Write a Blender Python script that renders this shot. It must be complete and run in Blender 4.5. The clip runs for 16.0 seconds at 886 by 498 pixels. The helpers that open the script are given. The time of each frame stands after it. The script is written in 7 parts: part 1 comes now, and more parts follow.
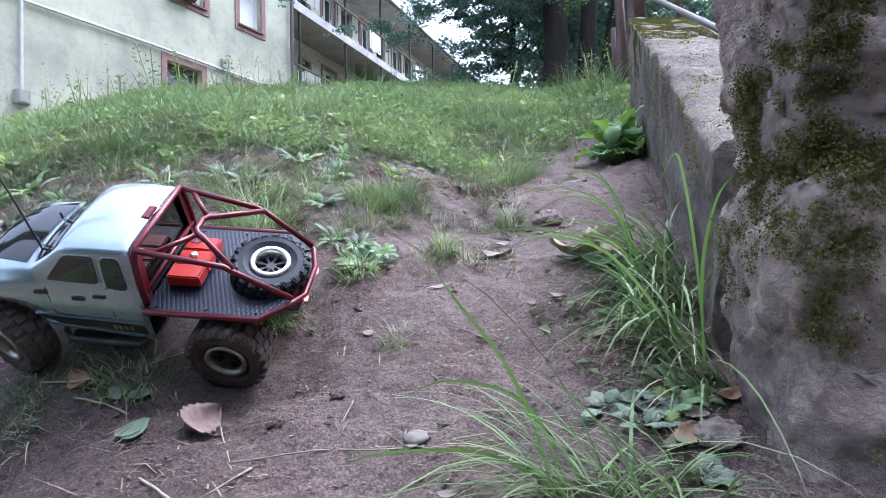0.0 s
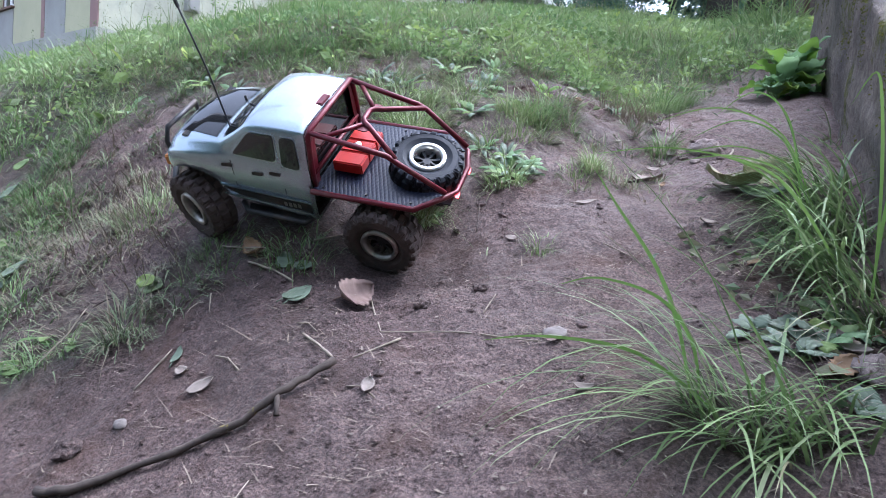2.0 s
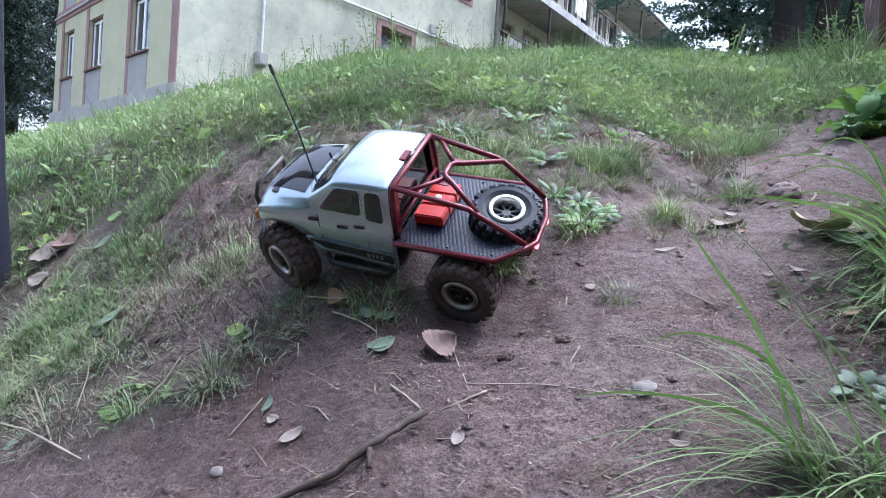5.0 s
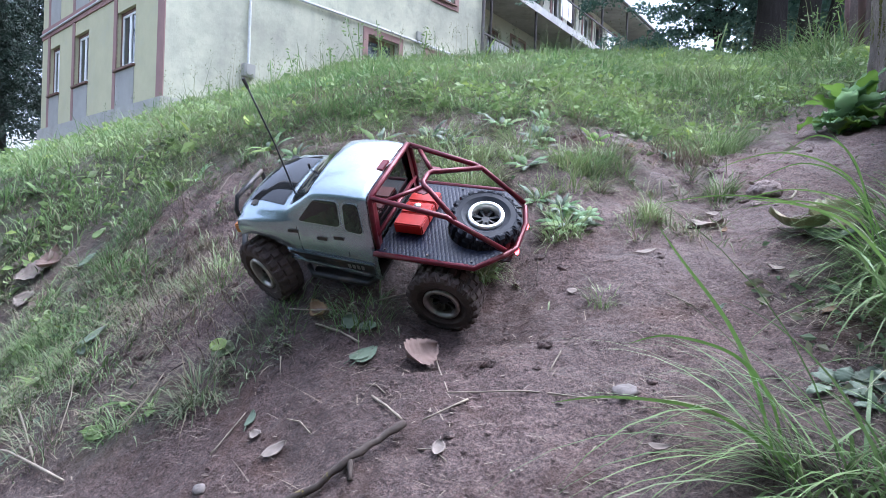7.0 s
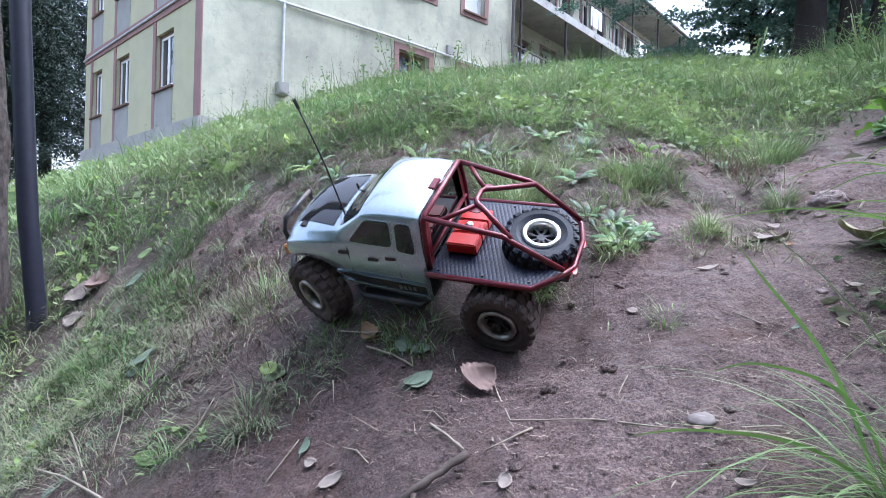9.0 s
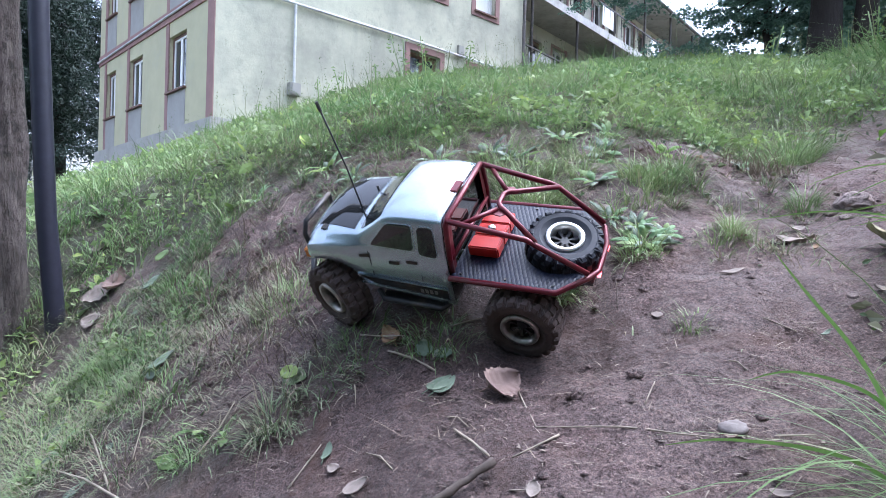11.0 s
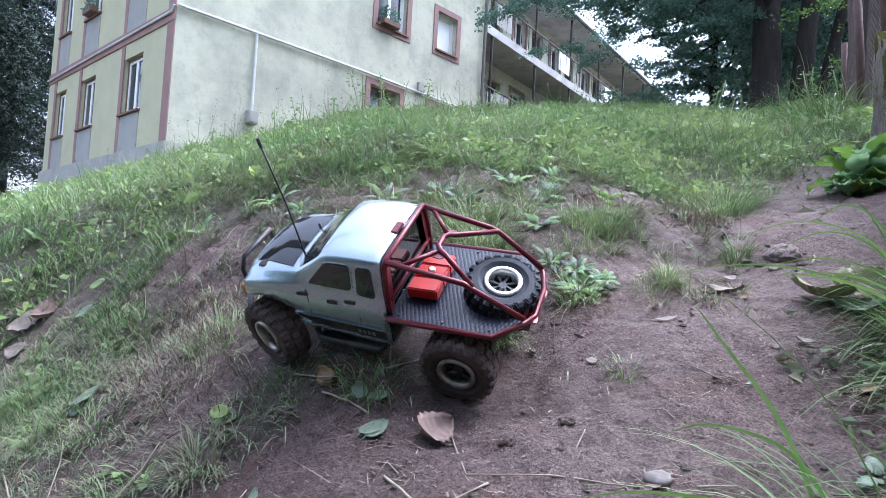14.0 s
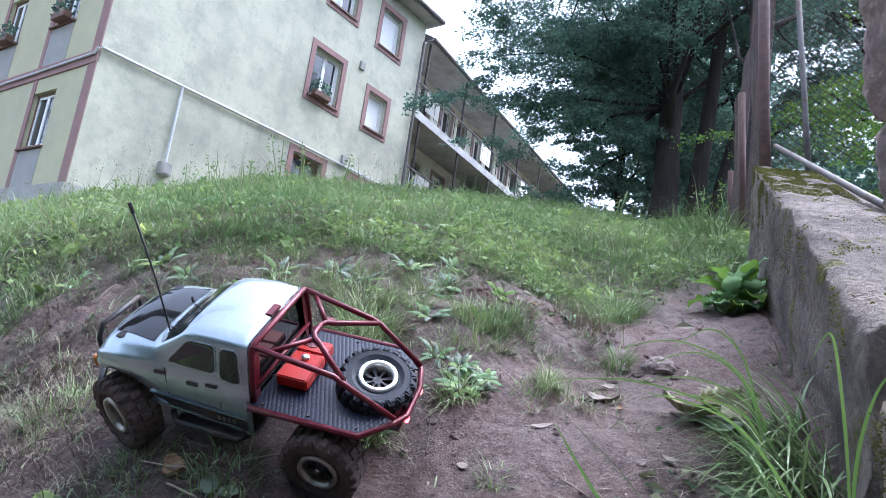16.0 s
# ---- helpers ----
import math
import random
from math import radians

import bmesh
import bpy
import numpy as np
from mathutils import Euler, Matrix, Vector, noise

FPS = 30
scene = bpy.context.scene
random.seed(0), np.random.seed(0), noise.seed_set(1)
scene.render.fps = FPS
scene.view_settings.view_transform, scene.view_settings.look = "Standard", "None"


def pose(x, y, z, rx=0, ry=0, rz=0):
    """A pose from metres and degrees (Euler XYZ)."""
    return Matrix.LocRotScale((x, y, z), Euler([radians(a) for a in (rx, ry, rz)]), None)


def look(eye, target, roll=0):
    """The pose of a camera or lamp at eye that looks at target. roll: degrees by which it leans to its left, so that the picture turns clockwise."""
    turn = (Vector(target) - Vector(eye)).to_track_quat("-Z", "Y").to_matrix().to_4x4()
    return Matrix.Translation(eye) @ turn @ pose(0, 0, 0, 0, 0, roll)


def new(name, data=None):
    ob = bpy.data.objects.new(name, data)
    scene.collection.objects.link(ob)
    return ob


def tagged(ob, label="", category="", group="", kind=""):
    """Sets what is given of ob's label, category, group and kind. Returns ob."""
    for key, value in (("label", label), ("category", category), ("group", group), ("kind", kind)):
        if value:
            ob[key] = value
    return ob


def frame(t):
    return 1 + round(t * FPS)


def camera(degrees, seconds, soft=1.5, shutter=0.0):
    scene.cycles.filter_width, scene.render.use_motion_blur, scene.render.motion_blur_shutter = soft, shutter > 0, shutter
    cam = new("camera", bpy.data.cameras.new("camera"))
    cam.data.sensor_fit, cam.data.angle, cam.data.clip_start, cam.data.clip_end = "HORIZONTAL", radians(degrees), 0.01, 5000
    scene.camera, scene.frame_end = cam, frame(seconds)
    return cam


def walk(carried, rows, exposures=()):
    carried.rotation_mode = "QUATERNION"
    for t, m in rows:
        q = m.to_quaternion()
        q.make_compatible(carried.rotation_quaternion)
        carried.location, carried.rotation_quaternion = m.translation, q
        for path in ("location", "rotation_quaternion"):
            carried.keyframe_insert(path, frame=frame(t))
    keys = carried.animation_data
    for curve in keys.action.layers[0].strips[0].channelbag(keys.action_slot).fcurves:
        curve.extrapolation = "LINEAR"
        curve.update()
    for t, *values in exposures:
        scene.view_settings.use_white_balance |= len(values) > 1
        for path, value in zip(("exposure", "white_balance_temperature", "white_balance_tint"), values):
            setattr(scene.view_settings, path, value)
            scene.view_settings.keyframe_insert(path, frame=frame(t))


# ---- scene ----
cam = camera(69.9, 16.0, 0.65)
ROWS = [
    (0.0, -0.0017, -0.0082, 0.5965, 1.14, 1.65, 1.20),
    (0.5, -0.0084, -0.0116, 0.5941, 3.80, 1.71, 0.45),
    (1.0, -0.0238, -0.0226, 0.5853, 7.63, 0.09, -1.92),
    (1.5, -0.0397, -0.0381, 0.5740, 12.50, -1.18, -5.05),
    (2.0, -0.0349, -0.0336, 0.5536, 12.36, -4.79, -4.68),
    (2.5, -0.0183, -0.0434, 0.5668, 10.52, -4.38, -3.80),
    (3.0, -0.0080, -0.0442, 0.5820, 8.30, -1.39, -4.46),
    (3.5, -0.0242, -0.0447, 0.5764, 9.95, -2.03, -4.78),
    (4.0, -0.0604, -0.0529, 0.5729, 15.21, -2.08, -5.55),
    (4.5, -0.0662, -0.0616, 0.5692, 19.38, -1.80, -4.70),
    (4.7, -0.0676, -0.0592, 0.5675, 18.33, -1.80, -4.77),
    (6.8, -0.0447, -0.0495, 0.5724, 16.57, -1.09, -2.19),
    (7.0, -0.0468, -0.0489, 0.5728, 16.91, -1.01, -2.32),
    (7.5, -0.0604, -0.0439, 0.5762, 17.83, -0.48, -3.10),
    (8.0, -0.0702, -0.0404, 0.5773, 18.74, -0.62, -2.90),
    (8.5, -0.0748, -0.0397, 0.5802, 19.16, -0.49, -2.93),
    (9.0, -0.0875, -0.0324, 0.5835, 19.77, -0.03, -1.49),
    (9.2, -0.0934, -0.0312, 0.5844, 19.55, 0.30, -1.07),
    (11.3, -0.1079, -0.0304, 0.5882, 20.92, -0.23, -1.65),
    (11.5, -0.1084, -0.0276, 0.5864, 20.90, -0.47, -1.80),
    (12.0, -0.1040, -0.0238, 0.5838, 19.90, -1.13, -1.44),
    (12.5, -0.1033, -0.0210, 0.5863, 19.80, -0.48, -1.84),
    (13.0, -0.0988, -0.0207, 0.5883, 19.31, 0.53, -2.16),
    (13.5, -0.0916, -0.0208, 0.5906, 17.95, 1.50, -2.65),
    (14.0, -0.0854, -0.0234, 0.6007, 16.60, 3.17, -3.16),
    (14.5, -0.0796, -0.0322, 0.6121, 14.09, 7.28, -4.92),
    (15.0, -0.0687, -0.0303, 0.6212, 11.37, 9.42, -6.20),
    (15.5, -0.0563, -0.0159, 0.6276, 9.23, 10.86, -7.19),
    (16.0, -0.0498, 0.0010, 0.6287, 8.02, 10.95, -7.79),
]
walk(cam, [(t, pose(x, y, z, 90 + pitch, roll, yaw)) for t, x, y, z, yaw, pitch, roll in ROWS], [(0.0, 2.28, 5350, 15), (1.5, 2.16, 5350, 15), (13.5, 2.20, 5350, 15), (16.0, 2.14, 5350, 15)])


# ---- world and light ----
world = bpy.data.worlds.new("world")
scene.world = world
world.use_nodes = True
wn = world.node_tree
sky = wn.nodes.new("ShaderNodeTexSky")
sky.sky_type = "NISHITA"
sky.sun_disc = False
sky.sun_elevation = radians(65)
sky.sun_rotation = radians(47)
sky.dust_density = 5.0
grey = wn.nodes.new("ShaderNodeHueSaturation")
grey.inputs["Saturation"].default_value = 0.45
wn.links.new(sky.outputs[0], grey.inputs["Color"])
wn.links.new(grey.outputs[0], wn.nodes["Background"].inputs[0])
wn.nodes["Background"].inputs[1].default_value = 0.15
sun_data = bpy.data.lights.new("sun", "SUN")
sun_data.energy = 0.8
sun_data.angle = radians(60)
sun_data.color = (1.0, 0.99, 0.97)
sun = new("sun", sun_data)
sun.matrix_world = look((0, 0, 0), (-0.30, -0.28, -0.91))


# ---- materials ----
def ramp(nt, fac, stops):
    r = nt.nodes.new("ShaderNodeValToRGB")
    el = r.color_ramp.elements
    while len(el) < len(stops):
        el.new(0.5)
    for e, (p, c) in zip(el, stops):
        e.position, e.color = p, (*c, 1)
    nt.links.new(fac, r.inputs[0])
    return r.outputs[0]


def noise_out(nt, scale, detail=6.0, rough=0.6, stretch=(1, 1, 1), coord="Object"):
    tc = nt.nodes.new("ShaderNodeTexCoord")
    mp = nt.nodes.new("ShaderNodeMapping")
    mp.inputs["Scale"].default_value = stretch
    nz = nt.nodes.new("ShaderNodeTexNoise")
    nz.inputs["Scale"].default_value = scale
    nz.inputs["Detail"].default_value = detail
    nz.inputs["Roughness"].default_value = rough
    nt.links.new(tc.outputs[coord], mp.inputs[0])
    nt.links.new(mp.outputs[0], nz.inputs["Vector"])
    return nz.outputs["Fac"]


def mixed(nt, fac, a, b, mode="MIX"):
    m = nt.nodes.new("ShaderNodeMixRGB")
    m.blend_type = mode
    for i, v in enumerate((fac, a, b)):
        if isinstance(v, (int, float)):
            m.inputs[i].default_value = v
        elif isinstance(v, tuple):
            m.inputs[i].default_value = (*v, 1)
        else:
            nt.links.new(v, m.inputs[i])
    return m.outputs[0]


def mat(name, base=(0.5, 0.5, 0.5), rough=0.7, metal=0.0, vary=0.0, scale=20.0, bump=0.0, bump_scale=None, coat=0.0, dirt=None, dirt_scale=3.0, dirt_at=(0.5, 0.7), stretch=(1, 1, 1), dist=0.01):
    """A surface with grain (vary, scale), stains (dirt) and relief (bump)."""
    m = bpy.data.materials.new(name)
    m.use_nodes = True
    nt = m.node_tree
    b = nt.nodes["Principled BSDF"]
    b.inputs["Base Color"].default_value = (*base, 1)
    b.inputs["Roughness"].default_value = rough
    b.inputs["Metallic"].default_value = metal
    b.inputs["Coat Weight"].default_value = coat
    col = None
    if vary:
        n = noise_out(nt, scale, 8.0, 0.65, stretch)
        lo = tuple(c * (1 - vary) for c in base)
        hi = tuple(min(1, c * (1 + vary)) for c in base)
        col = ramp(nt, n, [(0.3, lo), (0.7, hi)])
    if dirt:
        n2 = noise_out(nt, dirt_scale, 9.0, 0.7)
        mask = ramp(nt, n2, [(dirt_at[0], (0, 0, 0)), (dirt_at[1], (1, 1, 1))])
        col = mixed(nt, mask, col if col else base, dirt)
    if col:
        nt.links.new(col, b.inputs["Base Color"])
    if bump:
        n3 = noise_out(nt, bump_scale or scale * 3, 8.0, 0.7, stretch)
        bp = nt.nodes.new("ShaderNodeBump")
        bp.inputs["Strength"].default_value = bump
        bp.inputs["Distance"].default_value = dist
        nt.links.new(n3, bp.inputs["Height"])
        nt.links.new(bp.outputs[0], b.inputs["Normal"])
    return m


def leafy(name, stops, rough=0.5, through_light=0.25):
    """Foliage whose blades differ in colour from island to island."""
    m = bpy.data.materials.new(name)
    m.use_nodes = True
    nt = m.node_tree
    b = nt.nodes["Principled BSDF"]
    g = nt.nodes.new("ShaderNodeNewGeometry")
    oi = nt.nodes.new("ShaderNodeObjectInfo")
    both = nt.nodes.new("ShaderNodeMath")
    both.operation = "ADD"
    nt.links.new(g.outputs["Random Per Island"], both.inputs[0])
    nt.links.new(oi.outputs["Random"], both.inputs[1])
    part_of = nt.nodes.new("ShaderNodeMath")
    part_of.operation = "FRACT"
    nt.links.new(both.outputs[0], part_of.inputs[0])
    col = ramp(nt, part_of.outputs[0], stops)
    col = mixed(nt, 0.35, col, ramp(nt, noise_out(nt, 1.3, 3.0), [(0.35, tuple(c * 0.6 for c in stops[0][1])), (0.65, stops[-1][1])]))
    nt.links.new(col, b.inputs["Base Color"])
    b.inputs["Roughness"].default_value = rough
    b.inputs["Specular IOR Level"].default_value = 0.35
    tr = nt.nodes.new("ShaderNodeBsdfTranslucent")
    nt.links.new(col, tr.inputs[0])
    mx = nt.nodes.new("ShaderNodeMixShader")
    mx.inputs[0].default_value = through_light
    nt.links.new(b.outputs[0], mx.inputs[1])
    nt.links.new(tr.outputs[0], mx.inputs[2])
    nt.links.new(mx.outputs[0], nt.nodes["Material Output"].inputs[0])
    return m


def soil_material():
    m = bpy.data.materials.new("soil")
    m.use_nodes = True
    nt = m.node_tree
    b = nt.nodes["Principled BSDF"]
    damp_and_shade = ramp(nt, noise_out(nt, 2.6, 6.0, 0.6), [(0.34, (0.088, 0.060, 0.053)), (0.66, (0.176, 0.128, 0.118))])
    grain = ramp(nt, noise_out(nt, 60, 10.0, 0.8), [(0.32, (0.40, 0.38, 0.38)), (0.48, (0.92, 0.91, 0.91)), (0.70, (1.42, 1.38, 1.36))])
    mud = mixed(nt, 1.0, damp_and_shade, grain, "MULTIPLY")
    grit = ramp(nt, noise_out(nt, 240, 6.0, 0.75), [(0.34, (0.45, 0.43, 0.42)), (0.52, (1.0, 1.0, 1.0)), (0.70, (1.6, 1.56, 1.56))])
    mud = mixed(nt, 1.0, mud, grit, "MULTIPLY")
    rust = ramp(nt, noise_out(nt, 9, 6.0, 0.7), [(0.50, (0, 0, 0)), (0.68, (1, 1, 1))])
    mud = mixed(nt, mixed(nt, 0.66, (0, 0, 0), rust), mud, (0.090, 0.048, 0.034))
    straw = ramp(nt, noise_out(nt, 130, 3.0, 0.6), [(0.67, (0, 0, 0)), (0.73, (1, 1, 1))])
    mud = mixed(nt, mixed(nt, 0.5, (0, 0, 0), straw), mud, (0.22, 0.19, 0.155))
    under = ramp(nt, noise_out(nt, 30, 6.0, 0.7), [(0.35, (0.045, 0.048, 0.027)), (0.65, (0.100, 0.094, 0.056))])
    at = nt.nodes.new("ShaderNodeAttribute")
    at.attribute_name = "turf"
    shade_at = nt.nodes.new("ShaderNodeAttribute")
    shade_at.attribute_name = "damp_and_shade"
    # soil colour darkened by the mask for the shade round the truck
    mud = mixed(nt, shade_at.outputs["Fac"], mud, mixed(nt, 1.0, mud, (0.50, 0.46, 0.47), "MULTIPLY"))
    col = mixed(nt, at.outputs["Fac"], mud, under)
    nt.links.new(col, b.inputs["Base Color"])
    wet = ramp(nt, noise_out(nt, 5, 5.0), [(0.4, (0.55, 0.55, 0.55)), (0.65, (0.88, 0.88, 0.88))])
    nt.links.new(wet, b.inputs["Roughness"])
    b.inputs["Specular IOR Level"].default_value = 0.28
    h1 = noise_out(nt, 38, 9.0, 0.72)
    bp = nt.nodes.new("ShaderNodeBump")
    bp.inputs["Strength"].default_value = 1.0
    bp.inputs["Distance"].default_value = 0.013
    nt.links.new(h1, bp.inputs["Height"])
    bq = nt.nodes.new("ShaderNodeBump")
    bq.inputs["Strength"].default_value = 0.9
    bq.inputs["Distance"].default_value = 0.004
    nt.links.new(noise_out(nt, 170, 6.0, 0.7), bq.inputs["Height"])
    nt.links.new(bp.outputs[0], bq.inputs["Normal"])
    nt.links.new(bq.outputs[0], b.inputs["Normal"])
    return m


def stained_plaster():
    m = mat("plaster", (0.500, 0.500, 0.385), 0.9, vary=0.10, scale=0.9, bump=0.28, bump_scale=6, dist=0.03)
    nt = m.node_tree
    b = nt.nodes["Principled BSDF"]
    base = b.inputs["Base Color"].links[0].from_socket
    big = ramp(nt, noise_out(nt, 0.55, 9.0, 0.68), [(0.45, (0, 0, 0)), (0.62, (1, 1, 1))])
    base = mixed(nt, mixed(nt, 0.55, (0, 0, 0), big), base, (0.235, 0.232, 0.20))
    patch = ramp(nt, noise_out(nt, 1.5, 12.0, 0.78), [(0.52, (0, 0, 0)), (0.66, (1, 1, 1))])
    base = mixed(nt, mixed(nt, 0.5, (0, 0, 0), patch), base, (0.22, 0.22, 0.185))
    crack = ramp(nt, noise_out(nt, 7.0, 12.0, 0.8, (1, 1, 0.4)), [(0.60, (0, 0, 0)), (0.66, (1, 1, 1))])
    base = mixed(nt, mixed(nt, 0.5, (0, 0, 0), crack), base, (0.17, 0.165, 0.14))
    fine = ramp(nt, noise_out(nt, 3.5, 10.0, 0.75), [(0.55, (0, 0, 0)), (0.72, (1, 1, 1))])
    base = mixed(nt, mixed(nt, 0.55, (0, 0, 0), fine), base, (0.26, 0.26, 0.215))
    runs = ramp(nt, noise_out(nt, 2.0, 6.0, 0.6, (1, 1, 0.12)), [(0.56, (0, 0, 0)), (0.70, (1, 1, 1))])
    base = mixed(nt, mixed(nt, 0.45, (0, 0, 0), runs), base, (0.31, 0.31, 0.255))
    nt.links.new(base, b.inputs["Base Color"])
    return m


def mossy_stone(name, base, dark, moss_at):
    m = mat(name, base, 0.9, vary=0.4, scale=55, bump=1.0, bump_scale=60, dirt=dark, dirt_scale=4.5, dirt_at=(0.46, 0.64), dist=0.03)
    nt = m.node_tree
    b = nt.nodes["Principled BSDF"]
    col = b.inputs["Base Color"].links[0].from_socket
    moss = ramp(nt, noise_out(nt, 5.0, 9.0, 0.72), [(moss_at, (0, 0, 0)), (moss_at + 0.05, (1, 1, 1))])
    green = ramp(nt, noise_out(nt, 60, 4.0), [(0.35, (0.06, 0.065, 0.016)), (0.7, (0.19, 0.18, 0.045))])
    nt.links.new(mixed(nt, moss, col, green), b.inputs["Base Color"])
    return m


M_SOIL = soil_material()
M_PLASTER = stained_plaster()
M_YELLOW = mat("yellow_plaster", (0.47, 0.45, 0.29), 0.9, vary=0.08, scale=1.5, bump=0.3, bump_scale=30, dirt=(0.44, 0.43, 0.31), dirt_scale=1.2, dirt_at=(0.55, 0.75))
M_GREY = mat("grey_plaster", (0.33, 0.325, 0.30), 0.9, vary=0.10, scale=2, bump=0.3, bump_scale=30)
M_TRIM = mat("pink_trim", (0.28, 0.17, 0.155), 0.85, vary=0.12, scale=3, bump=0.2, bump_scale=30)
M_PLINTH = mat("plinth_cement", (0.36, 0.35, 0.32), 0.95, vary=0.15, scale=3, bump=0.5, bump_scale=20)
M_CREAM = mat("cream_plaster", (0.66, 0.64, 0.53), 0.9, vary=0.08, scale=1.5, bump=0.3, bump_scale=30, dirt=(0.45, 0.43, 0.36), dirt_scale=1.2, dirt_at=(0.52, 0.72))
M_SLAB = mat("weathered_slab", (0.44, 0.435, 0.42), 0.9, vary=0.2, scale=2, dirt=(0.25, 0.235, 0.215), dirt_scale=1.1, dirt_at=(0.5, 0.7))
M_PVC = mat("white_frame", (0.78, 0.78, 0.76), 0.4, vary=0.05, scale=5)
M_CONDUIT = mat("grey_conduit", (0.56, 0.57, 0.58), 0.5, vary=0.12, scale=9, dirt=(0.30, 0.29, 0.27), dirt_scale=4, dirt_at=(0.55, 0.75))
M_WOODFRAME = mat("brown_frame", (0.14, 0.075, 0.05), 0.6, vary=0.15, scale=8)
M_GLASS = mat("window_glass", (0.03, 0.035, 0.04), 0.04)
M_GLASS.node_tree.nodes["Principled BSDF"].inputs["Specular IOR Level"].default_value = 1.0
M_CURTAIN = mat("curtain", (0.75, 0.76, 0.75), 0.8, vary=0.06, scale=6, stretch=(8, 8, 0.4))
M_ROOF = mat("roof_sheet", (0.16, 0.16, 0.17), 0.6, vary=0.15, scale=4)
M_GALV = mat("galvanised", (0.125, 0.115, 0.11), 0.6, 0.3, vary=0.25, scale=20, dirt=(0.10, 0.065, 0.05), dirt_scale=9, dirt_at=(0.52, 0.66))
M_RUST = mat("rusty_steel", (0.098, 0.055, 0.047), 0.75, 0.2, vary=0.3, scale=30, bump=0.3, bump_scale=80, dist=0.003)
M_WIRE = mat("old_wire", (0.05, 0.042, 0.038), 0.6, 0.5)
M_NET = mat("rusty_net", (0.105, 0.072, 0.068), 0.75, 0.2, vary=0.4, scale=12)
M_CONC = mossy_stone("weathered_concrete", (0.235, 0.194, 0.162), (0.110, 0.090, 0.077), 0.58)
M_STONE = mossy_stone("rough_stone", (0.58, 0.45, 0.385), (0.29, 0.215, 0.205), 0.67)
M_MOSS = leafy("moss", [(0.0, (0.060, 0.066, 0.015)), (0.6, (0.135, 0.140, 0.032)), (1.0, (0.23, 0.22, 0.055))], 0.9, 0.25)
M_POLE = mat("dark_paint", (0.020, 0.020, 0.034), 0.45, vary=0.2, scale=30)
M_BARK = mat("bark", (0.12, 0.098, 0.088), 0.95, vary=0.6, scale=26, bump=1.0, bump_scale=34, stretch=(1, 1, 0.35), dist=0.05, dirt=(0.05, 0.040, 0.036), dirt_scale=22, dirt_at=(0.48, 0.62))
# bark of the farther trees, with their crowns' shade put into its dark colour
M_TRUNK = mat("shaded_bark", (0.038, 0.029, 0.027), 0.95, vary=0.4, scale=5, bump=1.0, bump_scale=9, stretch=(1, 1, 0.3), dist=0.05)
M_GRASS = leafy("grass", [(0.0, (0.082, 0.165, 0.047)), (0.35, (0.151, 0.272, 0.083)), (0.72, (0.239, 0.375, 0.132)), (0.86, (0.285, 0.405, 0.172)), (0.92, (0.220, 0.190, 0.125)), (1.0, (0.340, 0.300, 0.220))], 0.58)
M_MATTED = leafy("matted_grass", [(0.0, (0.090, 0.140, 0.068)), (0.30, (0.155, 0.230, 0.107)), (0.58, (0.225, 0.320, 0.163)), (0.70, (0.160, 0.120, 0.080)), (0.88, (0.230, 0.185, 0.130)), (1.0, (0.330, 0.280, 0.210))], 0.75)
M_CLIP = leafy("clippings", [(0.0, (0.12, 0.17, 0.085)), (0.45, (0.21, 0.28, 0.15)), (0.62, (0.28, 0.34, 0.20)), (0.70, (0.22, 0.175, 0.125)), (1.0, (0.36, 0.31, 0.24))], 0.75, 0.2)
M_SCRAP = leafy("leaf_scrap", [(0.0, (0.11, 0.14, 0.10)), (0.35, (0.16, 0.20, 0.145)), (0.45, (0.21, 0.165, 0.135)), (0.7, (0.30, 0.25, 0.21)), (0.8, (0.16, 0.10, 0.065)), (0.92, (0.10, 0.19, 0.06)), (1.0, (0.16, 0.27, 0.08))], 0.6, 0.15)
M_LONG = leafy("long_grass", [(0.0, (0.074, 0.150, 0.044)), (0.5, (0.133, 0.250, 0.076)), (0.86, (0.223, 0.360, 0.128)), (0.93, (0.350, 0.420, 0.243)), (1.0, (0.320, 0.290, 0.170))], 0.5)
M_SEED = leafy("seed_stalk", [(0.0, (0.10, 0.15, 0.06)), (0.6, (0.17, 0.22, 0.10)), (1.0, (0.30, 0.28, 0.18))], 0.7, 0.2)
M_BLADE = leafy("bright_blade", [(0.0, (0.160, 0.300, 0.072)), (1.0, (0.300, 0.460, 0.132))], 0.5, 0.35)
M_DRY = leafy("dry_grass", [(0.0, (0.085, 0.060, 0.044)), (0.5, (0.165, 0.125, 0.090)), (0.88, (0.26, 0.21, 0.16)), (1.0, (0.40, 0.345, 0.28))], 0.8, 0.1)
M_CHIP = leafy("trodden_chip", [(0.0, (0.060, 0.042, 0.034)), (0.6, (0.120, 0.090, 0.070)), (0.9, (0.19, 0.155, 0.125)), (1.0, (0.30, 0.26, 0.21))], 0.85, 0.05)
M_WEED = leafy("weed_leaf", [(0.0, (0.116, 0.197, 0.073)), (0.45, (0.200, 0.307, 0.123)), (0.75, (0.278, 0.377, 0.194)), (0.90, (0.375, 0.429, 0.309)), (0.95, (0.272, 0.371, 0.129)), (1.0, (0.427, 0.510, 0.129))], 0.65, 0.35)
M_DOCK = leafy("dock_leaf", [(0.0, (0.14, 0.26, 0.11)), (0.6, (0.23, 0.38, 0.16)), (1.0, (0.34, 0.47, 0.29))], 0.5, 0.45)
